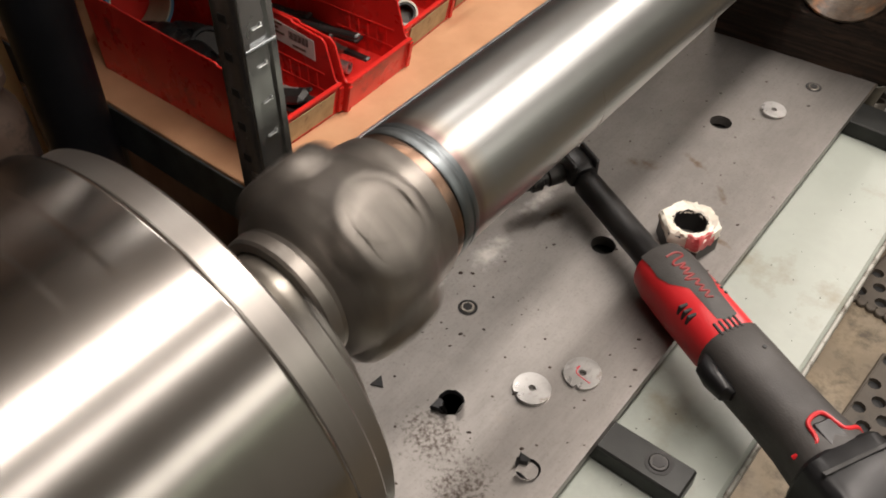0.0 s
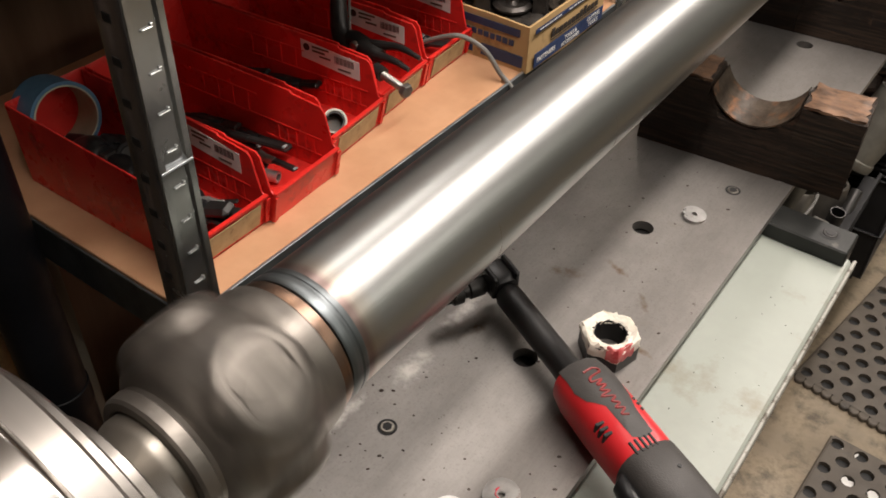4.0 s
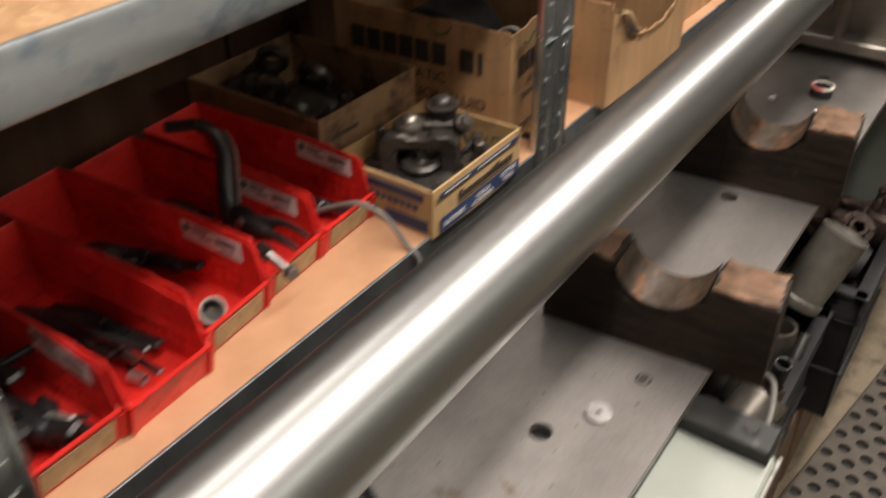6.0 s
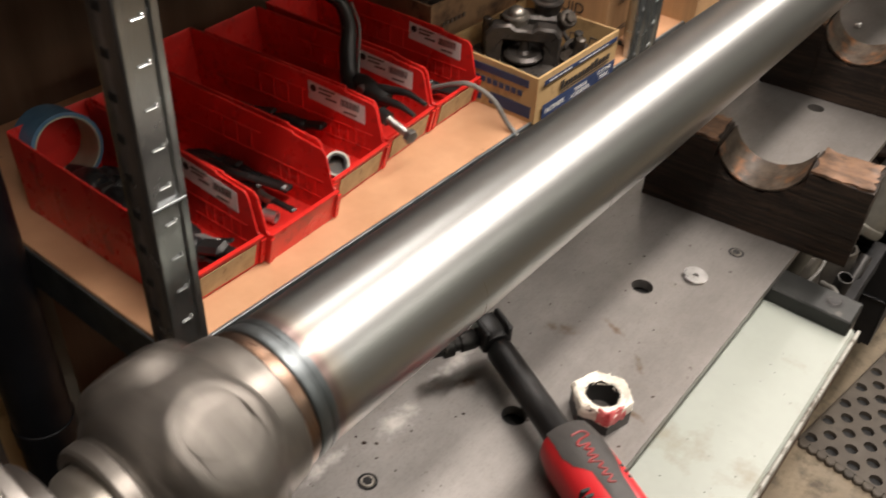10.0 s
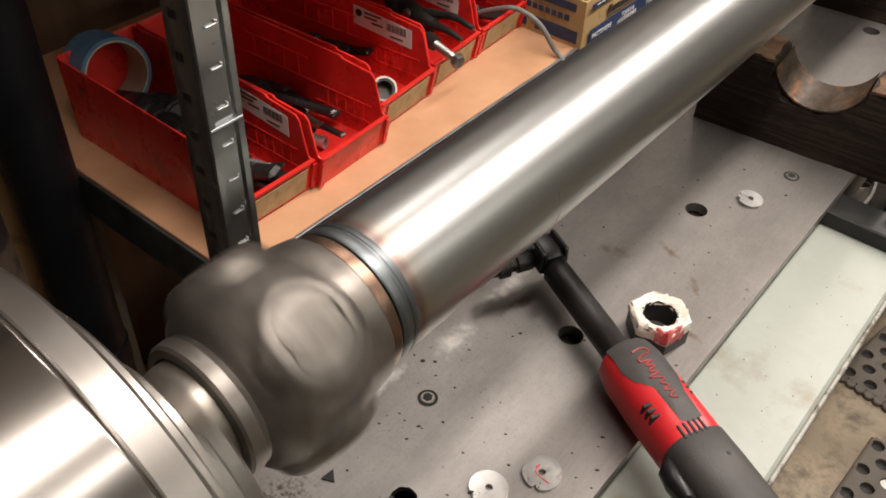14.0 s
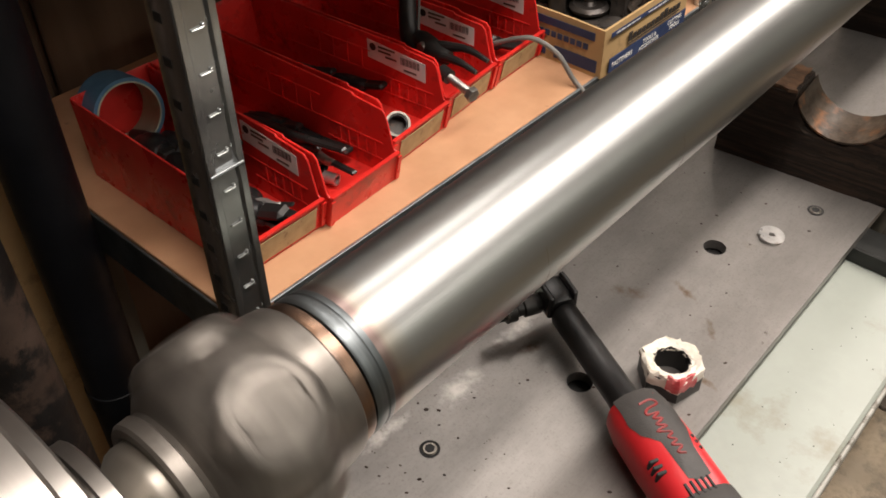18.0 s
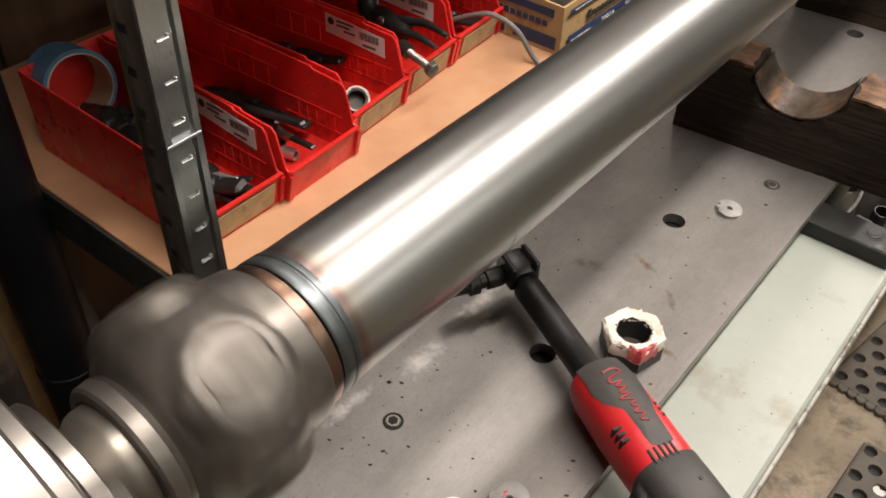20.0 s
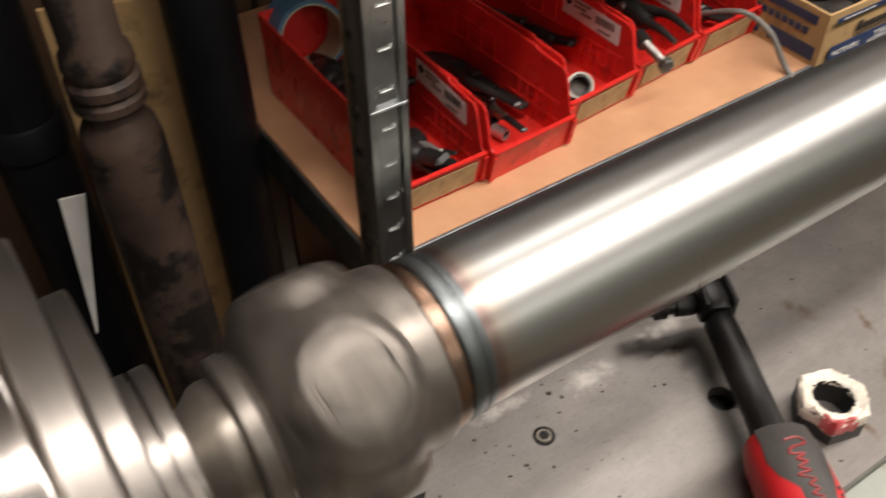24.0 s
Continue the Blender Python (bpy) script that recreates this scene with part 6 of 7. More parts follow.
# ---- upper shelf ----
def upper_things():
    z = 1.2505
    t = thing("zinc_pan", pose(-0.606, 0.897, z), "round dull zinc pan on the upper shelf", "pan")
    b = B()
    R = 0.092
    lathe(b, [(0.003, 0), (0.003, R - 0.002), (0.006, R), (0.09, R + 0.001), (0.090, R - 0.003), (0.006, R - 0.004), (0.006, 0)], 64)
    part("shell", b, CANZINC, t)
    b = B()
    lathe(b, [(0.0895, R - 0.0032), (0.0895, R + 0.0012), (0.092, R + 0.004), (0.095, R + 0.004), (0.097, R), (0.0955, R - 0.003)], 64, closed=True)
    part("rolled_rim", b, CANZINC, t)
    b = B()
    lathe(b, [(0, R - 0.006), (0, R - 0.001), (0.0015, R + 0.0012), (0.0045, R + 0.0012), (0.0058, R), (0.0032, R - 0.006)], 64, closed=True)
    part("base_seam", b, CANZINC, t, "crimped base seam")
    for i, (x, y, tilt) in enumerate(((-0.510, 0.768, 0), (-0.522, 0.795, 14), (-0.497, 0.808, 8), (-0.49, 0.70, 0), (-0.55, 0.735, 6))):
        b = B()
        r = 0.017
        lathe(b, [(0, 0.003), (0, r), (0.0008, r + 0.0004), (0.0022, r), (0.0026, 0.004), (0.0022, 0.003)], 32, closed=True, m=pose(x, y, z + 0.0005 + 0.0033 * (i % 3), tilt * 0.6, -tilt, 0))
        solid("steel_washer", b, BRIGHT, pose(0, 0, 0), "pale steel washer disc on the upper shelf", "washer", "washers on the upper shelf")
    t = thing("rubber_boot", pose(-0.560, 1.040, z), "black ribbed rubber boot on the upper shelf", "rubber part")
    b = B()
    lathe(b, [(0, 0.030), (0, 0.040), (0.004, 0.043), (0.009, 0.040), (0.012, 0.034), (0.016, 0.037), (0.022, 0.036), (0.026, 0.028), (0.032, 0.030), (0.038, 0.027), (0.038, 0.018)], 36, closed=True)
    part("bellows", b, BLACKRUBBER, t)
    rnd = random.Random(3)
    for k in range(3):
        b = B()
        pts = []
        for i in range(16):
            a = i * 0.95 + k
            pts.append((-0.535 + 0.022 * math.cos(a) + rnd.uniform(-0.008, 0.008) + 0.004 * k, 0.655 + 0.03 * math.sin(a) + rnd.uniform(-0.01, 0.01), z + 0.005 + 0.0035 * i * 0.5 + rnd.uniform(0, 0.004)))
        pipe(b, pts, 0.0032, 7, 5)
        solid("rope_coil", b, ROPE, pose(0, 0, 0), "tangled off-white cotton rope on the upper shelf", "rope", "rope coils")
    b = B()
    box(b, (-0.93, 1.25, z), (-0.56, 1.62, z + 0.24), 0.003)
    seal(solid("closed_carton", b, CARD, pose(0, 0, 0), "closed brown carton on the upper shelf", "cardboard box"), (-0.93, 1.25), (-0.56, 1.62), z + 0.24, CARD)


printed_carton()
letter_carton()
greasy_carton()
torn_carton()
far_carton()
upper_things()

# ---- things on the bed plate and bed ----
def cordless_ratchet():
    """Slim cordless ratchet: x from head to battery."""
    a = math.degrees(math.atan2(-0.132, 0.262))
    t = thing("cordless_ratchet", pose(-0.281, 0.537, 0.902, 0, 0.6, a), "red and grey cordless ratchet with a black neck", "power tool")
    b = B()
    loft(b, [oval(-0.002, 0, 0.004, 0.009, 0.008, 20, 3), oval(0.000, 0, 0.004, 0.013, 0.012, 20, 3), oval(0.020, 0, 0.004, 0.0135, 0.0125, 20, 3), oval(0.026, 0, 0.003, 0.010, 0.010, 20, 3)])
    h = part("ratchet_head", b, NECKBLACK, t, "black steel ratchet head")
    for y in (-0.0105, 0.0105):
        b = B()
        box(b, (-0.001, y - 0.0025, -0.004), (0.026, y + 0.0025, 0.019), 0.0015)
        part("fork_cheek", b, NECKBLACK, h)
    # the adapter's dark colour carries the shade it lies in by the tube
    b = B()
    lathe(b, [(0.0105, 0.006), (0.015, 0.0085), (0.028, 0.0085), (0.029, 0.0065), (0.034, 0.0065), (0.036, 0.0095), (0.044, 0.0095), (0.045, 0.007), (0.062, 0.0062), (0.063, 0.005)], 24, "y", m=pose(0.010, 0, 0.001, 0, 0, 180))
    part("drive_adapter", b, DARKSTEEL, h, "steel drive adapter, coloured dark for the shade beside the tube")
    b = B()
    lathe(b, [(0.026, 0.0), (0.026, 0.0095), (0.030, 0.0118), (0.040, 0.0118), (0.118, 0.0120), (0.130, 0.0130), (0.138, 0.0130)], 28, "x")
    part("neck", b, NECKBLACK, t, "black steel neck tube")
    D = pose(0.018, 0, 0) @ Matrix.Diagonal((1, 0.91, 0.95, 1))
    b = B()
    secs = [oval(0.112, 0, 0, 0.015, 0.015), oval(0.115, 0, 0, 0.0225, 0.021), oval(0.128, 0, 0, 0.0255, 0.0235), oval(0.160, 0, 0, 0.0265, 0.0245), oval(0.198, 0, 0, 0.0262, 0.0245), oval(0.206, 0, 0, 0.0250, 0.0235)]
    loft(b, secs)
    bmesh.ops.transform(b, matrix=D, verts=b.verts)
    shell = part("red_shell", b, TOOLRED, t, "glossy red housing")
    # grey top panel, following the shell
    b = B()
    out = [(0.1135, -0.0185), (0.138, -0.0205), (0.149, -0.0175), (0.160, -0.0085), (0.191, -0.0075), (0.1955, 0.0010), (0.193, 0.0105), (0.170, 0.0125), (0.154, 0.0185), (0.136, 0.0212), (0.1135, 0.0185)]

    def top(u, y):
        k = min(1.0, max(0.0, (u - 0.112) / 0.016))
        a_, b2 = 0.0225 + 0.0035 * k, 0.021 + 0.0032 * k
        return b2 * (1 - min(0.98, abs(y) / a_) ** 2.6) ** (1 / 2.6)
    fine = []
    for i in range(len(out)):
        (u0, v0), (u1, v1) = out[i], out[(i + 1) % len(out)]
        fine += [(u0 + (u1 - u0) * k / 4, v0 + (v1 - v0) * k / 4) for k in range(4)]
    mid = (0.152, 0.002)
    rings = []
    for f in (1.0, 0.66, 0.33):
        rings.append([b.verts.new((mid[0] + (u - mid[0]) * f, mid[1] + (v - mid[1]) * f, top(mid[0] + (u - mid[0]) * f, mid[1] + (v - mid[1]) * f) + (0.0012 if f < 1 else 0.0004))) for u, v in fine])
    for p, q in zip(rings, rings[1:]):
        for i in range(len(fine)):
            j = (i + 1) % len(fine)
            b.faces.new((p[i], p[j], q[j], q[i]))
    b.faces.new(rings[-1])
    bmesh.ops.transform(b, matrix=D, verts=b.verts)
    pan = part("top_panel", b, TOOLGREY, shell, "dark grey rubber panel")
    b = B()
    strokes = [(0.1275, -0.006), (0.1265, 0.004), (0.131, 0.0075), (0.1335, -0.003), (0.1375, -0.0055), (0.1385, 0.004), (0.1415, -0.003), (0.144, 0.0035), (0.147, -0.004), (0.150, 0.003), (0.152, -0.0065), (0.156, 0.0035), (0.159, -0.002), (0.1625, 0.003), (0.165, -0.003), (0.168, 0.0035), (0.1715, -0.0025), (0.174, 0.003)]
    pipe(b, [(u, v, top(u, v) + 0.0010) for u, v in strokes], 0.0011, 6, 4)
    bmesh.ops.transform(b, matrix=D, verts=b.verts)
    part("logo_squiggle", b, FADEDRED, pan)
    for side, us in ((-1, (0.168, 0.173, 0.178)), (1, (0.160, 0.165, 0.170))):
        for u in us:
            b = B()
            z0 = top(u, side * 0.0185) - 0.001
            box(b, (u, side * 0.0185 - 0.0060 * (side < 0) - 0.004 * (side > 0), z0 - 0.009), (u + 0.0027, side * 0.0185 + 0.0052 * (side < 0) + 0.001 * (side > 0), z0 + 0.0024), 0.0006, m=None)
            bmesh.ops.transform(b, matrix=D, verts=b.verts)
            part("vent_slot", b, RECESSDARK, shell)
    for k in range(5):
        b = B()
        y = -0.012 + 0.0045 * k
        z0 = top(0.2, y)
        box(b, (0.193, y - 0.0012, z0 - 0.004), (0.2045, y + 0.0012, z0 + 0.0010), 0.0005)
        bmesh.ops.transform(b, matrix=D, verts=b.verts)
        part("vent_slot", b, RECESSDARK, shell)
    b = B()
    secs = [oval(0.198, 0, 0, 0.0235, 0.022), oval(0.203, 0, 0, 0.0268, 0.0250), oval(0.225, 0, 0, 0.0272, 0.0256), oval(0.255, 0, 0.001, 0.0262, 0.0258), oval(0.285, 0, 0.002, 0.0268, 0.0262), oval(0.305, 0, 0.003, 0.0300, 0.0270), oval(0.312, 0, 0.003, 0.0320, 0.0275)]
    loft(b, secs)
    bmesh.ops.transform(b, matrix=D, verts=b.verts)
    grip = part("grip", b, TOOLGREY, t, "dark grey textured grip")
    b = B()
    loft(b, [oval(0.205, -0.0245, 0.004, 0.004, 0.006, 16), oval(0.210, -0.029, 0.004, 0.007, 0.0085, 16), oval(0.222, -0.031, 0.004, 0.0075, 0.009, 16), oval(0.236, -0.030, 0.004, 0.006, 0.008, 16), oval(0.240, -0.027, 0.004, 0.003, 0.005, 16)])
    bmesh.ops.transform(b, matrix=D, verts=b.verts)
    part("paddle_trigger", b, BLACKPLASTIC, t, "black paddle trigger")
    b = B()
    lathe(b, [(0, 0.0016), (0.0012, 0.0016), (0.0012, 0)], 12, m=pose(0.225, 0.008, 0.0246))
    bmesh.ops.transform(b, matrix=D, verts=b.verts)
    part("screw_recess", b, RECESSDARK, grip)
    b = B()
    pipe(b, [(0.297, -0.028, 0.014), (0.299, -0.014, 0.0265), (0.286, -0.010, 0.0285), (0.284, 0.004, 0.0290), (0.298, 0.010, 0.0285), (0.300, 0.022, 0.024), (0.301, 0.031, 0.012)], 0.0016, 8, 6)
    bmesh.ops.transform(b, matrix=D, verts=b.verts)
    part("red_trim", b, TOOLRED, grip, "red trim line")
    b = B()
    box(b, (0.288, -0.009, 0.0262), (0.306, 0.008, 0.0295), 0.002)
    bmesh.ops.transform(b, matrix=D, verts=b.verts)
    part("release_button", b, BLACKPLASTIC, grip, "dark release button")
    b = B()
    loft(b, [oval(0.306, 0, 0.002, 0.031, 0.027, 24, 5), oval(0.309, 0, 0.002, 0.0345, 0.029, 24, 5), oval(0.345, 0, 0.002, 0.0355, 0.0295, 24, 5), oval(0.352, 0, 0.002, 0.033, 0.027, 24, 5)])
    bmesh.ops.transform(b, matrix=D, verts=b.verts)
    bat = part("battery", b, BLACKPLASTIC, t, "dark grey battery pack")
    b = B()
    box(b, (0.318, -0.030, 0.0312), (0.321, 0.030, 0.0322), 0.0003)
    bmesh.ops.transform(b, matrix=D, verts=b.verts)
    part("seam", b, RECESSDARK, bat)


def wrapped_nut():
    t = thing("wrapped_nut", pose(-0.1665, 0.543, PZ, 0, 0, 14) @ Matrix.Diagonal((1.0, 1.0, 0.84, 1)), "large dark hex nut wrapped in crumpled masking tape", "hex nut")
    b = B()
    r = 0.0250
    o = hexagon(r)
    n = 36
    lo, hi, il, ih = [], [], [], []
    rnd = random.Random(2)

    def hexr(a, rr):
        k = (math.degrees(a) % 60) - 30
        return rr * math.cos(math.radians(30)) / math.cos(math.radians(k))
    for i in range(n):
        a = 2 * math.pi * i / n
        q = hexr(a, r)
        lo.append(b.verts.new((q * math.cos(a), q * math.sin(a), 0)))
        hi.append(b.verts.new((q * math.cos(a), q * math.sin(a), 0.026)))
        il.append(b.verts.new((0.0136 * math.cos(a), 0.0136 * math.sin(a), 0)))
        ih.append(b.verts.new((0.0136 * math.cos(a), 0.0136 * math.sin(a), 0.026)))
    for i in range(n):
        j = (i + 1) % n
        b.faces.new((lo[i], lo[j], hi[j], hi[i]))
        b.faces.new((hi[i], hi[j], ih[j], ih[i]))
        b.faces.new((ih[i], ih[j], il[j], il[i]))
        b.faces.new((il[i], il[j], lo[j], lo[i]))
    part("nut", b, NECKBLACK, t, "dark steel hexagon nut")
    b = B()
    rows = []
    for z, k, cr in ((0.0165, 1.012, 0.0003), (0.020, 1.03, 0.0008), (0.0255, 1.03, 0.0010), (0.0284, 0.98, 0.0014), (0.0292, 0.90, 0.0018), (0.0282, 0.80, 0.0018), (0.0276, 0.70, 0.0015), (0.0262, 0.62, 0.0009), (0.0225, 0.60, 0.0006)):
        row = []
        for i in range(n):
            a = 2 * math.pi * i / n
            q = (hexr(a, r) if k > 0.9 else (0.5 * hexr(a, r) + 0.5 * 0.0240)) * k if k > 0.65 else 0.0226 * k
            row.append(b.verts.new((q * math.cos(a) + rnd.uniform(-cr, cr), q * math.sin(a) + rnd.uniform(-cr, cr), z + (0.0035 * math.sin(a * 2 + 1) + 0.0015 * math.sin(a * 7) if z < 0.017 else 0) + rnd.uniform(-cr, cr) * 0.8)))
        rows.append(row)
    for p, q in zip(rows, rows[1:]):
        for i in range(n):
            j = (i + 1) % n
            b.faces.new((p[i], p[j], q[j], q[i]))
    part("tape_wrap", b, TAPECREAM, t, "crumpled cream masking tape", smooth=22)
    b = B()
    prev = None
    for i in range(15):
        a = radians(-84 + 4.6 * i)
        pts = []
        for z, k in ((0.0145, 1.035), (0.017, 1.055), (0.021, 1.062), (0.026, 1.045), (0.0300, 0.99), (0.0308, 0.92)):
            q = hexr(a, r) * k
            pts.append(b.verts.new((q * math.cos(a) + rnd.uniform(-0.0004, 0.0004), q * math.sin(a) + rnd.uniform(-0.0004, 0.0004), z + 0.0015 * math.sin(i * 1.3))))
        if prev:
            for k in range(len(pts) - 1):
                b.faces.new((prev[k], prev[k + 1], pts[k + 1], pts[k]))
        prev = pts
    red = part("red_strip", b, TAPERED, t, "torn red tape strip", smooth=22)


def small_things():
    for i, (x, y, tilt, red) in enumerate(((-0.180, 0.3365, (-2, 3), False), (-0.1590, 0.3705, (4, -3), True), (-0.1835, 0.757, (0, 5), False))):
        t = thing("steel_disc", pose(x, y, PZ + 0.0018, tilt[0], tilt[1], (0, 40, -20)[i]), "round steel disc with a centre hole" + (" and red marker" if red else ""), "washer", "steel discs on the bed plate")
        b = B()
        r = 0.0138 if i < 2 else 0.0120
        n = 48
        loop, inner = [], []
        for k in range(n):
            a = 2 * math.pi * k / n
            cut = 1 - 0.22 * math.exp(-((a - 4.2) / 0.11) ** 4)
            loop.append((r * cut * math.cos(a), r * cut * math.sin(a)))
            inner.append((0.0026 * math.cos(a), 0.0026 * math.sin(a)))
        for z0, z1 in ((-0.001, 0.0016),):
            A = [b.verts.new((*p, z0)) for p in loop]
            C = [b.verts.new((*p, z1)) for p in loop]
            D = [b.verts.new((*p, z0)) for p in inner]
            E = [b.verts.new((*p, z1)) for p in inner]
            for k in range(n):
                j = (k + 1) % n
                b.faces.new((A[k], A[j], C[j], C[k]))
                b.faces.new((C[k], C[j], E[j], E[k]))
                b.faces.new((E[k], E[j], D[j], D[k]))
                b.faces.new((D[k], D[j], A[j], A[k]))
        part("disc", b, DISCSTEEL, t)
        if red:
            b = B()
            pipe(b, [(-0.004, 0.004, 0.0016), (-0.001, 0.006, 0.0016), (-0.0045, 0.001, 0.0016), (-0.001, -0.004, 0.0016), (0.004, -0.009, 0.0016)], 0.00045, 5, 4)
            part("marker_scrawl", b, REDMARK, t, "red marker scrawl")
    # curled black scraps
    rnd = random.Random(12)
    for x, y, turn, s in ((-0.2175, 0.291, 40, 1.0), (-0.1455, 0.281, -50, 0.85)):
        t = thing("plastic_scrap", pose(x, y, PZ + 0.0004, 0, 0, turn), "curled scrap of black plastic", "scrap", "black plastic scraps")
        b = B()
        n = 22
        lo, hi = [], []
        for i in range(n):
            a = radians(-70 + 320 * i / (n - 1))
            r = 0.0080 * s
            tooth = max(math.exp(-((i - 2) / 1.6) ** 2), math.exp(-((i - 20) / 1.6) ** 2))
            w = s * (0.0030 + 0.0075 * tooth + 0.0006 * math.sin(2.3 * i))
            lo.append(b.verts.new((r * math.cos(a), 1.1 * r * math.sin(a), 0.0004)))
            hi.append(b.verts.new((1.20 * r * math.cos(a), 1.3 * r * math.sin(a), w)))
        if s == 1.0:
            b.faces.new(lo[::-1])
        for i in range(n - 1):
            b.faces.new((lo[i], lo[i + 1], hi[i + 1], hi[i]))
        bmesh.ops.solidify(b, geom=list(b.faces), thickness=0.0007)
        part("curl", b, BLACKPLASTIC, t)
        b = B()
        prism(b, [(-0.0150 * s, -0.004 * s), (-0.0065 * s, -0.0075 * s), (-0.0050 * s, 0.0005 * s), (-0.0085 * s, 0.0035 * s)], 0.0, 0.0045 * s, bev=0.0006)
        part("flap", b, BLACKPLASTIC, t)
    b = B()
    prism(b, [(0, 0), (0.009, 0.004), (0.001, 0.011)], 0.0003, 0.0012)
    solid("plastic_scrap", b, BLACKPLASTIC, pose(-0.273, 0.268, PZ), "small black triangular scrap", "scrap", "black plastic scraps")
    # far cup with tape
    t = thing("taped_ring", pose(-0.2070, 1.541, PZ) @ Matrix.Diagonal((0.78, 0.78, 0.92, 1)), "small black ring with red and white tape round its rim", "ring")
    b = B()
    lathe(b, [(0, 0.0175), (0, 0.0205), (0.002, 0.021), (0.016, 0.021), (0.017, 0.0205), (0.017, 0.0178)], 36, closed=True)
    part("ring", b, BLACKPLASTIC, t)
    b = B()
    lathe(b, [(0.0150, 0.0212), (0.0182, 0.0212), (0.0188, 0.0202), (0.0188, 0.0180), (0.0165, 0.0178), (0.0172, 0.0182), (0.0174, 0.0206), (0.0150, 0.0211)], 36, closed=True, wobble=lambda a, h: 1 + 0.01 * math.sin(9 * a))
    tp = part("tape_rim", b, TAPECREAM, t, "pale tape round the rim")
    b = B()
    pipe(b, [(-0.021, 0.002, 0.018), (-0.016, -0.014, 0.0195), (-0.004, -0.0212, 0.018), (0.007, -0.0205, 0.0165)], 0.0021, 6, 5)
    part("red_tape", b, TAPERED, tp, "red tape strip")
    for x, y, k in ((-0.262, 1.483, 0), (-0.1955, 1.4735, 1), (-0.126, 1.395, 1)):
        b = B()
        rod(b, (-0.004, 0, 0.003), (0.004, 0.001, 0.005), 0.003, 12, 0.0006)
        rod(b, (0.002, -0.002, 0.002), (0.002, 0.005, 0.006), 0.0024, 12, 0.0006)
        solid("small_fitting", b, BRIGHT, pose(x, y, PZ + 0.0006, 0, 0, 35 * k), "small bright metal fitting on the bed plate", "fitting", "small fittings")
    # grit and specks on the plate
    b = B()
    for _ in range(120):
        y = rnd.uniform(0.16, 0.42) if rnd.random() < 0.7 else rnd.uniform(0.4, 0.83)
        x = rnd.uniform(-0.30, -0.125)
        r = rnd.uniform(0.0004, 0.0013) * (1.6 if rnd.random() < 0.08 else 1)
        lathe(b, [(0, r), (r * 0.5, r * 0.6)], 6, m=pose(x, y, PZ, 0, 0, rnd.uniform(0, 60)) @ Matrix.Diagonal((rnd.uniform(0.8, 1.9), 1, 1, 1)))
    solid("grit", b, RUSTY, pose(0, 0, 0), "brown grit and specks scattered on the bed plate", "grit", kind="stuff")
    b = B()
    for _ in range(36):
        y, x = rnd.uniform(0.30, 0.80), rnd.uniform(-0.112, -0.042)
        r = rnd.uniform(0.0003, 0.0007)
        lathe(b, [(0, r), (r * 0.5, r * 0.6)], 6, m=pose(x, y, GZ))
    solid("grit", b, DARKSTEEL, pose(0, 0, 0), "dark specks on the green bed", "grit", kind="stuff")


# ---- crates of scrap between the two cabinets ----
def crate(m, sx, sy, sz, label):
    t = thing("plastic_crate", m, label, "crate", "black plastic crates")
    g = 0.004
    for nm, lo, hi in (("side", (0, 0, 0), (g, sy, sz)), ("side", (sx - g, 0, 0), (sx, sy, sz)), ("end", (g, 0, 0), (sx - g, g, sz)), ("end", (g, sy - g, 0), (sx - g, sy, sz))):
        b = B()
        box(b, lo, hi, 0.001)
        w = part(nm, b, BLACKPLASTIC, t)
        for k in range(5):
            z = sz - 0.012 - 0.011 * k
            b = B()
            box(b, (lo[0] - 0.006, lo[1] - 0.006, z), (hi[0] + 0.006, hi[1] + 0.006, z + 0.0035), 0.001)
            part("rib", b, BLACKPLASTIC, w)
        b = B()
        box(b, (lo[0] - 0.010, lo[1] - 0.010, sz - 0.004), (hi[0] + 0.010, hi[1] + 0.010, sz + 0.003), 0.0015)
        part("rim", b, BLACKPLASTIC, w, "scuffed rim")
        b = B()
        box(b, (lo[0] - 0.005, lo[1] - 0.005, sz * 0.38), (hi[0] + 0.005, hi[1] + 0.005, sz * 0.38 + 0.004), 0.001)
        part("rib", b, BLACKPLASTIC, w)
    b = B()
    box(b, (g, g, 0), (sx - g, sy - g, g))
    part("base", b, BLACKPLASTIC, t)
    return t


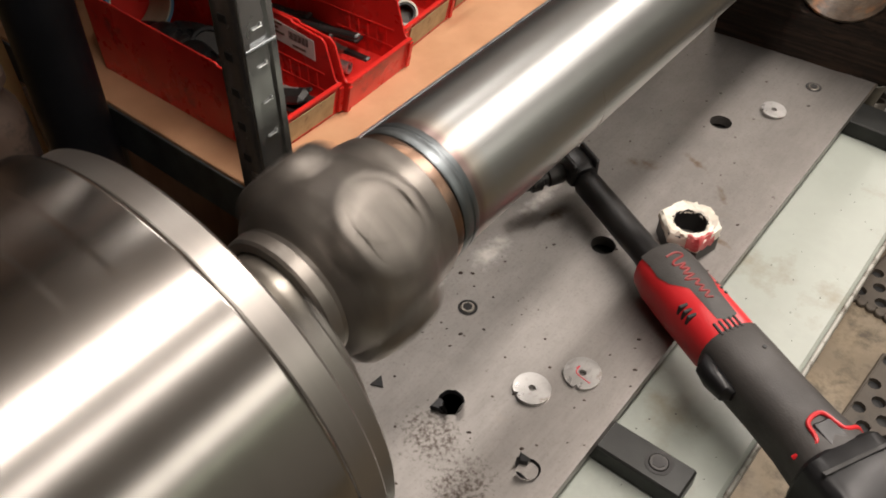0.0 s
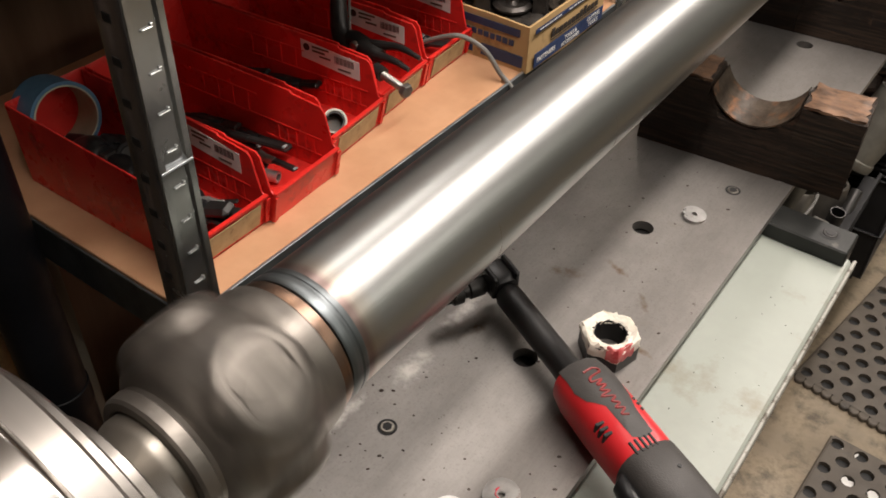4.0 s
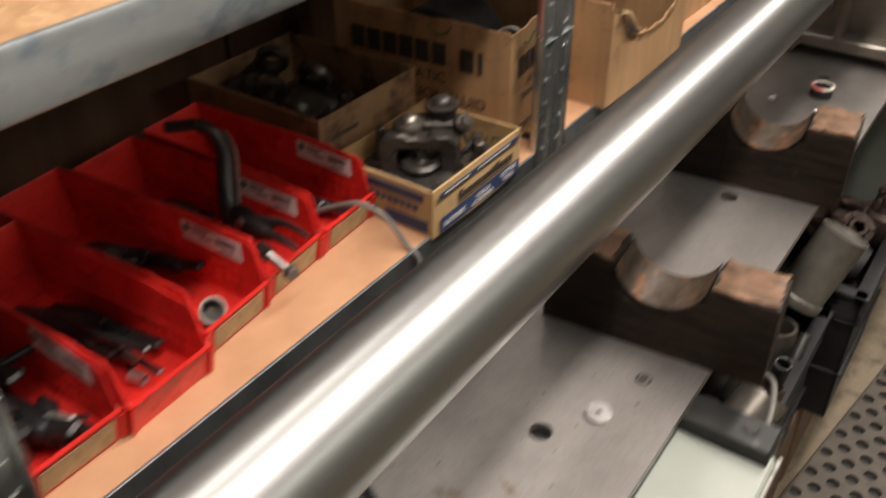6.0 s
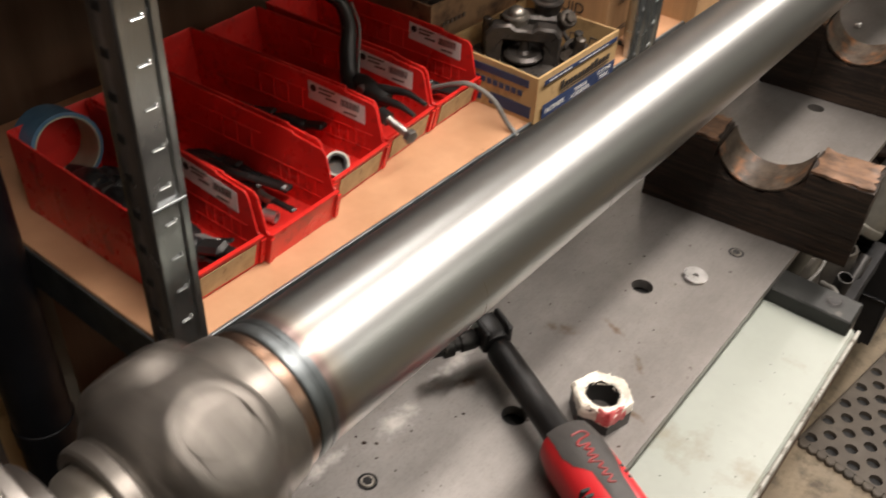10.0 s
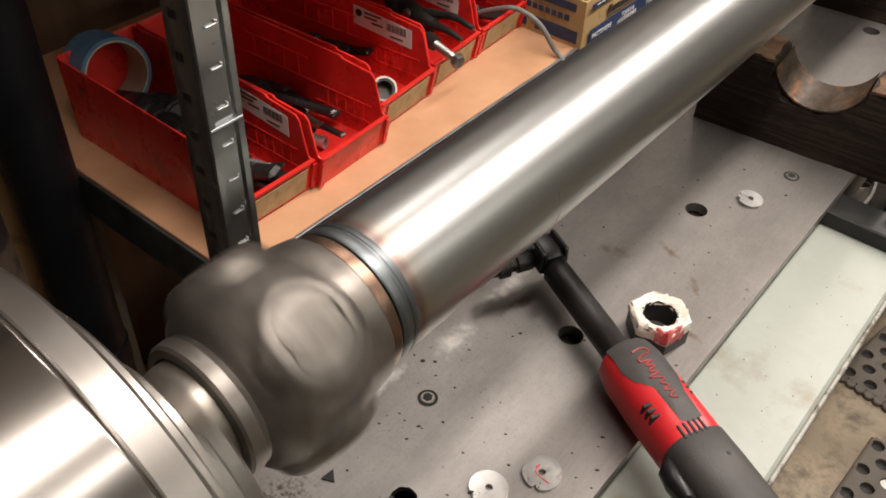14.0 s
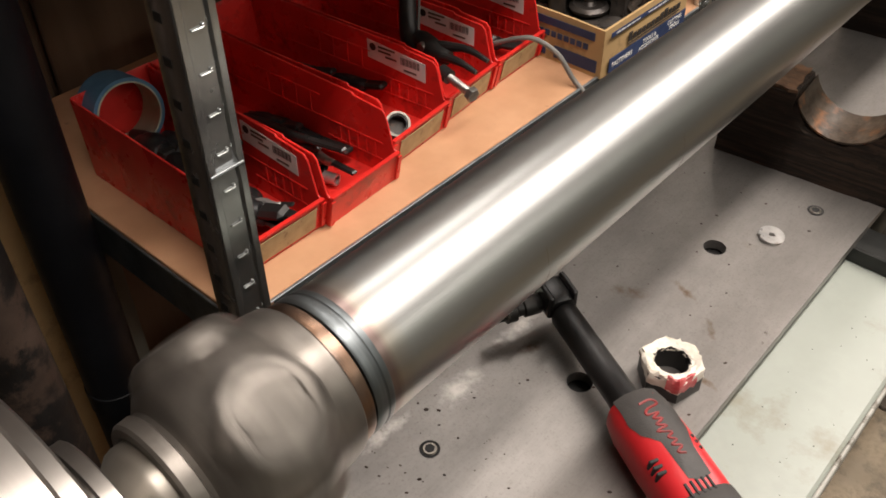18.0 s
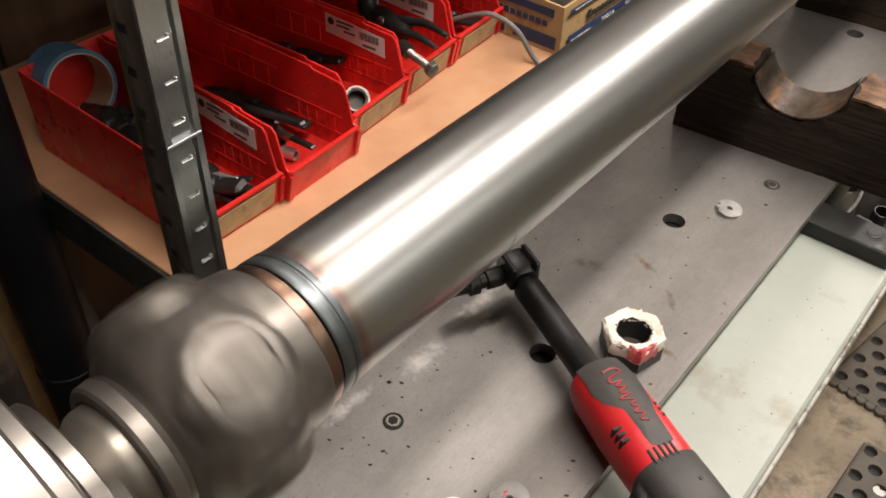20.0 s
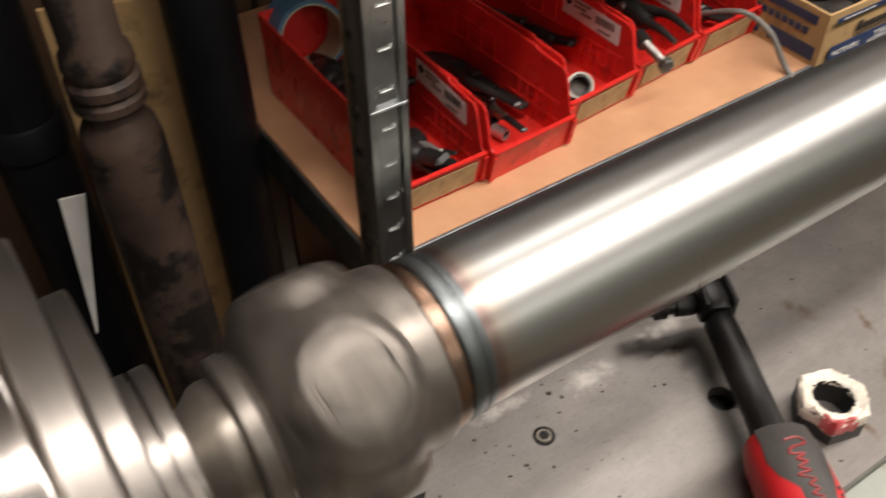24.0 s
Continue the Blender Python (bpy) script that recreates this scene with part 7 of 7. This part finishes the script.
def scrap_corner():
    b = B()
    box(b, (-0.50, 0.90, 0.0), (-0.112, 1.80, 0.30), 0.004)
    t = thing("timber_stand", pose(0, 0, 0), "low brown timber stand under the crates", "stand")
    part("carcass", b, PLANK, t)
    for y in (1.0, 1.3, 1.6):
        b = B()
        box(b, (-0.1115, y, 0.02), (-0.102, y + 0.26, 0.29), 0.003)
        part("front_board", b, PLANK, t)
    crate(pose(-0.40, 0.93, 0.302), 0.300, 0.52, 0.26, "black plastic crate full of scrap driveline parts")
    crate(pose(-0.36, 1.515, 0.302), 0.300, 0.285, 0.27, "black ribbed plastic crate of rusty yokes")
    # upright can with a torn bright rim, leaning
    ax = Vector((0.032, 0.040, 0.10)).normalized()
    t = thing("steel_can", Matrix.Translation((-0.142, 1.418, 0.600)) @ ax.to_track_quat("Z", "Y").to_matrix().to_4x4(), "dirty steel can leaning in a crate of scrap", "can")
    b = B()
    R = 0.0365
    lathe(b, [(0, 0.0), (0, R), (0.120, R), (0.1205, R - 0.0012), (0.1172, R - 0.0020), (0.1165, 0.0)], 48)
    part("shell", b, CANGREY, t)
    b = B()
    n, lo, hi = 10, [], []
    for i in range(n):
        a = radians(-100 + 5.5 * i)
        w = 0.013 * math.sin(math.pi * (i + 0.5) / n) + 0.003 * math.sin(5 * i)
        lo.append(b.verts.new(((R + 0.0004) * math.cos(a), (R + 0.0004) * math.sin(a), 0.062 - w)))
        hi.append(b.verts.new(((R + 0.0004) * math.cos(a), (R + 0.0004) * math.sin(a), 0.066 + w)))
    for i in range(n - 1):
        b.faces.new((lo[i], lo[i + 1], hi[i + 1], hi[i]))
    part("paint_stain", b, BLUESTAIN, t, "smear of blue paint")
    b = B()
    lathe(b, [(0.1195, R), (0.1212, R + 0.0003), (0.1212, R - 0.0009), (0.1200, R - 0.0009)], 48, closed=True)
    part("rim", b, BRIGHT, t, "bright cut rim")
    b = B()
    lathe(b, [(-0.012, R * 0.80), (-0.008, R + 0.002), (0.0, R + 0.003), (0.006, R + 0.002), (0.008, R)], 48, closed=True)
    part("crimped_foot", b, CANGREY, t)
    # rusty yokes and hubs beyond it
    for x, y, z, rx, ry, rz, s in ((-0.092, 1.728, 0.618, 8, -6, 30, 0.50), (-0.160, 1.715, 0.585, 40, 10, 0, 0.6), (-0.125, 1.760, 0.575, 50, 30, 70, 0.7), (-0.20, 1.70, 0.57, 30, 60, 30, 1.1), (-0.26, 1.62, 0.55, 10, 20, 60, 1.1)):
        yoke(pose(x, y, z, rx, ry, rz), RUSTY, "rusty iron joint yoke in a crate", s * 1.1)
    flange_part(pose(-0.120, 1.680, 0.590, 50, 8, 10), RUSTY, "rusty round flange in a crate", 0.031)
    b = B()
    lathe(b, [(0, 0.0), (0, 0.024), (0.004, 0.027), (0.050, 0.029), (0.056, 0.027), (0.058, 0.020), (0.062, 0.016), (0.062, 0)], 32)
    solid("rusty_cup", b, RUSTY, pose(-0.090, 1.728, 0.556, 4, 5, 0), "rusty joint cup standing in a crate", "machine part", "greasy machine parts")
    t = thing("cv_joint", pose(-0.085, 1.620, 0.560, 20, 75, 200), "old joint with a black boot and bright stub", "joint")
    b = B()
    lathe(b, [(0, 0.0), (0, 0.030), (0.01, 0.034), (0.03, 0.033), (0.034, 0.026)], 32)
    part("boot", b, BLACKRUBBER, t)
    b = B()
    lathe(b, [(0.030, 0.024), (0.034, 0.030), (0.046, 0.030), (0.050, 0.018), (0.085, 0.014), (0.087, 0.010), (0.087, 0)], 32)
    part("stub", b, BRIGHT, t, "bright stub")
    # tubes and sleeves in the near crate
    for i, (a, c, r, mat, txt) in enumerate((((-0.200, 1.22, 0.52), (-0.165, 1.17, 0.70), 0.017, CANGREY, "dirty steel tube standing in a crate"),
                                              ((-0.155, 1.13, 0.50), (-0.115, 1.20, 0.585), 0.034, STEELGREY, "grey steel sleeve in a crate"),
                                              ((-0.145, 1.00, 0.55), (-0.115, 1.09, 0.600), 0.030, CANGREY, "grey steel sleeve in a crate"),
                                              ((-0.20, 1.05, 0.50), (-0.150, 0.96, 0.64), 0.020, DARKSTEEL, "dark steel tube in a crate"),
                                              ((-0.27, 1.30, 0.45), (-0.22, 1.25, 0.62), 0.03, STEELGREY, "grey steel sleeve in a crate"),
                                              ((-0.125, 1.255, 0.50), (-0.110, 1.235, 0.615), 0.012, DARKSTEEL, "dark steel pin in a crate"),
                                              ((-0.146, 1.352, 0.47), (-0.150, 1.356, 0.582), 0.030, STEELGREY, "grey steel sleeve standing in a crate"),
                                              ((-0.190, 1.385, 0.47), (-0.196, 1.412, 0.625), 0.012, CANGREY, "dirty steel tube standing in a crate"),
                                              ((-0.170, 1.262, 0.50), (-0.182, 1.292, 0.590), 0.028, STEELGREY, "grey steel sleeve in a crate"),
                                              ((-0.112, 1.285, 0.52), (-0.107, 1.345, 0.592), 0.009, DARKSTEEL, "dark steel pin in a crate"),
                                              ((-0.122, 1.20, 0.50), (-0.118, 1.225, 0.580), 0.022, RUSTY, "rusty steel sleeve in a crate"),
                                              ((-0.30, 1.02, 0.45), (-0.27, 1.12, 0.60), 0.035, CANGREY, "grey steel sleeve in a crate"))):
        t = thing("steel_sleeve", pose(0, 0, 0), txt, "steel tube", "scrap tubes in the crate")
        d = (Vector(c) - Vector(a))
        m = Matrix.Translation(a) @ d.to_track_quat("Z", "Y").to_matrix().to_4x4()
        b = B()
        L = d.length
        lathe(b, [(0, r * 0.8), (0, r), (L - 0.002, r), (L, r - 0.001), (L, r * 0.82)], 28, m=m, closed=True)
        part("sleeve", b, mat, t)
    for i, (x, y, z) in enumerate(((-0.20, 1.10, 0.52), (-0.28, 1.18, 0.5), (-0.24, 0.98, 0.5), (-0.15, 0.955, 0.56), (-0.33, 1.35, 0.5))):
        yoke(pose(x, y, z, 40 * i, 25, 50 * i), GREASY, "greasy iron joint yoke in a crate", 1.2)
    b = B()
    pipe(b, [(-0.135, 1.22, 0.60), (-0.105, 1.17, 0.625), (-0.090, 1.09, 0.615), (-0.100, 1.02, 0.60), (-0.135, 0.97, 0.605), (-0.17, 0.96, 0.60)], 0.0042, 10)
    solid("scrap_wire", b, CABLEGREY, pose(0, 0, 0), "grey wire looped over the crate", "wire")
    b = B()
    pipe(b, [(-0.205, 1.40, 0.60), (-0.196, 1.360, 0.632), (-0.168, 1.318, 0.628), (-0.150, 1.27, 0.600), (-0.155, 1.22, 0.585)], 0.0028, 10)
    solid("scrap_wire", b, CABLEGREY, pose(0, 0, 0), "grey wire looped over the crate", "wire")
    # small bracket and hex stub by the bed's corner
    t = thing("steel_bracket", pose(-0.066, 0.862, GZ - 0.03), "grey steel bracket with a hole by the bed's end", "bracket")
    b = B()
    box(b, (-0.03, -0.010, -0.02), (0.02, 0.02, 0.012), 0.003)
    part("block", b, STEELGREY, t)
    b = B()
    rod(b, (-0.02, 0.0, 0.012), (-0.02, -0.004, 0.026), 0.010, 20, 0.002)
    part("stud", b, DARKSTEEL, t)


# ---- floor things ----
def rubber_mat(m, sx, sy, label, pitch=0.046, hole=0.0135):
    """Anti-fatigue mat with staggered round holes through it."""
    t = thing("rubber_mat", m, label, "rubber mat", "rubber mats on the floor")
    b = B()
    rows = int(sy / (pitch * 0.75))
    nx = int(sx / pitch)
    n = 10
    th = 0.012
    ux, uy = sx / nx, sy / rows
    for j in range(rows):
        for i in range(nx):
            off = 0.25 * ux * (1 if j % 2 else -1)
            cx, cy = (i + 0.5) * ux + off, (j + 0.5) * uy
            x0, x1, y0, y1 = i * ux, (i + 1) * ux, j * uy, (j + 1) * uy
            # keep the hole in its own cell
            r = min(hole, cy - y0 - 0.0015)
            rx = r
            ring, low, frame_ = [], [], []
            for k in range(n):
                a = 2 * math.pi * (k + 0.5) / n
                c, s = math.cos(a), math.sin(a)
                ring.append(b.verts.new((cx + rx * c, cy + r * s, th)))
                low.append(b.verts.new((cx + rx * c, cy + r * s, 0.002)))
                dx = (x1 - cx) / c if c > 1e-6 else ((x0 - cx) / c if c < -1e-6 else 1e9)
                dy = (y1 - cy) / s if s > 1e-6 else ((y0 - cy) / s if s < -1e-6 else 1e9)
                d = min(dx, dy)
                frame_.append(b.verts.new((cx + d * c, cy + d * s, th)))
            for k in range(n):
                l = (k + 1) % n
                b.faces.new((frame_[k], frame_[l], ring[l], ring[k]))
                b.faces.new((ring[k], ring[l], low[l], low[k]))
            corners = [(x1, y1), (x0, y1), (x0, y0), (x1, y0)]
            for (xx, yy) in corners:
                want = math.atan2(yy - cy, xx - cx)
                best = None
                for k in range(n):
                    l = (k + 1) % n
                    a0 = math.atan2(frame_[k].co.y - cy, frame_[k].co.x - cx)
                    a1 = math.atan2(frame_[l].co.y - cy, frame_[l].co.x - cx)
                    d = (want - a0) % (2 * math.pi)
                    if d <= (a1 - a0) % (2 * math.pi):
                        best = (k, l)
                if best:
                    v = b.verts.new((xx, yy, th))
                    try:
                        b.faces.new((frame_[best[0]], v, frame_[best[1]]))
                    except ValueError:
                        pass
    web = part("web", b, MATRUBBER, t, "worn grey-brown rubber web of holes")
    web["kind"] = "stuff"
    b = B()
    box(b, (0, 0, 0.0008), (sx, sy, 0.0020))
    part("backing", b, BLACKRUBBER, t)
    b = B()
    for x in (i * 0.02 for i in range(int(sx / 0.02))):
        lathe(b, [(0.001, 0.011), (th - 0.003, 0.011), (th - 0.001, 0.009)], 10, m=pose(x + 0.01, -0.004, 0))
    part("scalloped_edge", b, MATRUBBER, t)
    b = B()
    box(b, (-0.006, -0.002, 0.001), (0.002, sy, th - 0.001), 0.003)
    part("side_edge", b, MATRUBBER, t)
    b = B()
    box(b, (sx - 0.002, -0.002, 0.001), (sx + 0.006, sy, th - 0.001), 0.003)
    part("side_edge", b, MATRUBBER, t)
    return t


def floor_things():
    m1 = rubber_mat(pose(-0.098, 1.515, 0, 0, 0, -9), 0.95, 0.545, "worn black rubber mat full of round holes")
    m2 = rubber_mat(pose(-0.012, 2.060, 0, 0, 0, -9), 0.95, 0.40, "worn black rubber mat full of round holes")
    m3 = rubber_mat(pose(-0.040, 0.302, 0, 0, 0, -3), 0.95, 1.10, "worn black rubber mat full of round holes")
    b = B()
    pipe(b, [(0.62, 2.30, 0.020), (0.30, 2.34, 0.020), (0.10, 2.36, 0.020), (-0.005, 2.26, 0.020), (0.005, 2.12, 0.020), (0.09, 1.99, 0.020), (0.20, 1.90, 0.020), (0.36, 1.80, 0.020), (0.60, 1.76, 0.020)], 0.0075, 12)
    solid("rubber_hose", b, BLACKRUBBER, pose(0, 0, 0), "black rubber hose looped on the mat", "hose")
    t = thing("spring_clamp", pose(0.19, 2.17, 0.014), "dark steel spring clamp tool lying on the mat", "clamp")
    b = B()
    pipe(b, [(-0.06, 0.05, 0.014), (-0.075, 0.0, 0.016), (-0.045, -0.045, 0.014), (0.0, -0.05, 0.012), (-0.075, -0.075, 0.010)], 0.007, 8)
    part("jaw", b, DARKSTEEL, t)
    b = B()
    pipe(b, [(-0.03, 0.055, 0.016), (-0.035, 0.01, 0.018), (0.0, 0.0, 0.016), (0.05, -0.02, 0.014), (0.12, -0.03, 0.012)], 0.0075, 8)
    part("lever", b, DARKSTEEL, t)
    b = B()
    pts = [(-0.045 + 0.0022 * i, 0.09 + 0.0055 * math.cos(i * 1.25) - 0.0003 * i, 0.022 + 0.0055 * math.sin(i * 1.25)) for i in range(60)]
    pipe(b, pts, 0.0014, 6, 2)
    part("coil_spring", b, BRIGHT, t, "bright coil spring")
    for x, y in ((0.045, 1.37), (0.06, 1.30), (0.115, 1.30)):
        b = B()
        prism(b, [(0, 0), (0.022, 0.006), (0.026, 0.020), (0.012, 0.016), (0.004, 0.026), (-0.006, 0.012)], 0.0006, 0.004)
        solid("paper_scrap", b, PAPER, pose(x, y, 0, 8, 5, 40 * x), "small torn scrap of white paper on the floor", "scrap", "paper scraps")
    # castor wheel of a trolley
    t = thing("trolley", pose(0.16, 3.12, 0), "dark workshop trolley on black castor wheels", "trolley")
    b = B()
    box(b, (-0.02, -0.10, 0.22), (0.6, 0.8, 0.27), 0.006)
    part("frame", b, DARKSTEEL, t)
    for x, y in ((0.0, -0.04), (0.5, -0.04), (0.0, 0.7), (0.5, 0.7)):
        b = B()
        lathe(b, [(-0.016, 0.02), (-0.016, 0.052), (-0.012, 0.060), (0.012, 0.060), (0.016, 0.052), (0.016, 0.02)], 32, "x", m=pose(x, y, 0.060))
        w = part("castor_wheel", b, BLACKRUBBER, t, "black rubber castor wheel")
        b = B()
        lathe(b, [(-0.019, 0), (-0.019, 0.024), (0.019, 0.024), (0.019, 0)], 20, "x", m=pose(x, y, 0.060))
        part("hub", b, STEELGREY, w)
        b = B()
        box(b, (x - 0.024, y - 0.018, 0.06), (x - 0.019, y + 0.018, 0.22), 0.002)
        box(b, (x + 0.019, y - 0.018, 0.06), (x + 0.024, y + 0.018, 0.22), 0.002)
        box(b, (x - 0.024, y - 0.02, 0.125), (x + 0.024, y + 0.02, 0.135), 0.002)
        part("fork", b, DARKSTEEL, t)
    b = B()
    box(b, (0.0, -0.08, 0.27), (0.58, 0.78, 0.86), 0.006)
    part("body", b, BLACKPLASTIC, t, "dark trolley body")


# ---- old shafts leaning by the shelf's end, and the far end of the bed ----
def leaning_things():
    t = thing("black_pipe", pose(-0.725, 0.336, 0, 0, 0, 0), "tall black painted pipe standing by the shelf", "pipe")
    b = B()
    lathe(b, [(0, 0.0), (0, 0.0325), (1.9, 0.0325), (1.9, 0.0)], 40)
    part("tube", b, BLACKPIPE, t)
    b = B()
    lathe(b, [(0.60, 0.0325), (0.601, 0.034), (0.63, 0.034), (0.631, 0.0325)], 40, closed=True)
    part("band", b, BLACKPIPE, t)
    t = thing("old_drive_shaft", pose(-0.655, 0.236, 0, 0.5, 0, 0), "rusty weathered drive shaft standing on end", "drive shaft", "old drive shafts by the wall")
    b = B()
    lathe(b, [(0, 0.0), (0, 0.034), (0.945, 0.034), (0.960, 0.031), (0.972, 0.024), (0.985, 0.022)], 40)
    part("tube", b, OLDSHAFT, t)
    b = B()
    lathe(b, [(0.980, 0.02), (0.980, 0.026), (0.985, 0.030), (0.992, 0.030), (0.996, 0.027), (1.000, 0.030), (1.008, 0.030), (1.012, 0.026), (1.020, 0.029), (1.030, 0.028), (1.036, 0.024), (1.40, 0.024), (1.40, 0)], 40)
    part("slip_joint", b, OLDSHAFT, t, "ribbed slip joint collar")
    t = thing("old_drive_shaft", pose(-0.60, 0.118, 0, 2.5, 1.0, 0), "blackened old drive shaft standing on end", "drive shaft", "old drive shafts by the wall")
    b = B()
    lathe(b, [(0, 0.0), (0, 0.036), (1.5, 0.036), (1.5, 0.0)], 36)
    part("tube", b, BLACKPIPE, t)
    b = B()
    lathe(b, [(0.80, 0.036), (0.801, 0.0385), (0.83, 0.0385), (0.834, 0.036)], 36, closed=True)
    part("weld_band", b, BLACKPIPE, t)
    t = thing("old_drive_shaft", pose(-0.78, 0.175, 0, 0.5, 1.0, 0), "dark old drive shaft standing on end", "drive shaft", "old drive shafts by the wall")
    b = B()
    lathe(b, [(0, 0.0), (0, 0.035), (1.6, 0.035), (1.6, 0.0)], 36)
    part("tube", b, BLACKPIPE, t)
    b = B()
    lathe(b, [(0.90, 0.035), (0.901, 0.0375), (0.93, 0.0375), (0.934, 0.035)], 36, closed=True)
    part("weld_band", b, BLACKPIPE, t)
    b = B()
    prism(b, [(0.20, 0.0), (0.345, 0.0), (0.325, 0.98), (0.215, 1.0)], -0.806, -0.800, "x")
    solid("card_sheet", b, CARDYELLOW, pose(0, 0, 0), "brown cardboard sheet standing behind the shafts", "cardboard sheet")
    # white wedge added in place of the light seen through a gap
    b = B()
    prism(b, [(0.152, 0.715), (0.154, 0.715), (0.188, 0.880), (0.166, 0.884)], -0.690, -0.688, "x")
    solid("bright_gap_wedge", b, PAPER, pose(0, 0, 0), "white wedge standing in for a bright gap between the shafts", "paper")
    b = B()
    prism(b, [(0.30, 0.0), (0.352, 0.0), (0.352, 0.75), (0.30, 0.75)], -0.84, -0.83, "x")
    solid("board_offcut", b, GREENDARK, pose(0.04, 0.06, 0), "grey board offcut in shadow under the shelf", "board")


def far_end():
    t = thing("orange_carton", pose(-0.20, 2.372, GZ + 0.0075, 0, 0, 8), "orange-brown carton standing on the far bed", "cardboard box")
    b = B()
    box(b, (0, 0, 0), (0.105, 0.16, 0.20), 0.002)
    part("body", b, ORANGECARD, t)
    b = B()
    for i in range(4):
        bar(b, panel_pose((0.0, -0.0004, 0), (1, 0, 0), (0, 0, 1)), 0.055, 0.088 - 0.004 * i, 0.088 + 0.009 * i, 0.090 + 0.009 * i)
    part("print_bars", b, INKFADED, t)
    b = B()
    box(b, (-0.004, -0.055, 0), (0.046, 0.02, 0.008), 0.0015)
    solid("black_block", b, BLACKPLASTIC, pose(-0.125, 2.085, GZ + 0.0075, 0, 0, 8), "small black plastic block on the far bed", "block")
    b = B()
    box(b, (-0.32, 2.60, GZ + 0.0075), (0.02, 3.1, GZ + 0.05), 0.004)
    solid("steel_billet", b, DARKSTEEL, pose(0, 0, 0), "dark steel bar lying on the far bed", "steel bar")
    b = B()
    box(b, (-0.15, 3.0, GZ + 0.06), (0.05, 3.3, GZ + 0.30), 0.004)
    solid("orange_carton", b, ORANGECARD, pose(-0.02, 0, -0.0095), "orange-brown carton on the far bed", "cardboard box")
    t = thing("air_gun", pose(-0.02, 1.93, 0.70), "black air tool hanging beside the far cabinet", "air tool")
    b = B()
    pipe(b, [(-0.018, 0, 0.0), (0.03, 0.01, -0.012), (0.07, 0.02, -0.004)], 0.010, 10)
    part("barrel", b, BLACKPLASTIC, t)
    b = B()
    pipe(b, [(0.0, 0.002, -0.002), (0.004, 0.004, -0.05), (0.012, 0.004, -0.085)], 0.011, 10)
    part("handle", b, BLACKPLASTIC, t)


cordless_ratchet()
wrapped_nut()
small_things()
scrap_corner()
floor_things()
leaning_things()
far_end()


# ---- what moves: the two spindles and the shaft spin together ----
TURN_PER_FRAME = 48.0


def motions():
    for ob, phase in ((SPINDLE, -13.0), (SHAFT, 39.0), (TAIL, 0.0)):
        at = Vector(ob.matrix_basis.translation)
        rows = []
        for k in range(24 * FPS + 1):
            turn = Matrix.Rotation(radians(phase + TURN_PER_FRAME * k), 4, "Y")
            rows.append((k / FPS, Matrix.Translation(at) @ turn))
        walk(ob, rows)


motions()
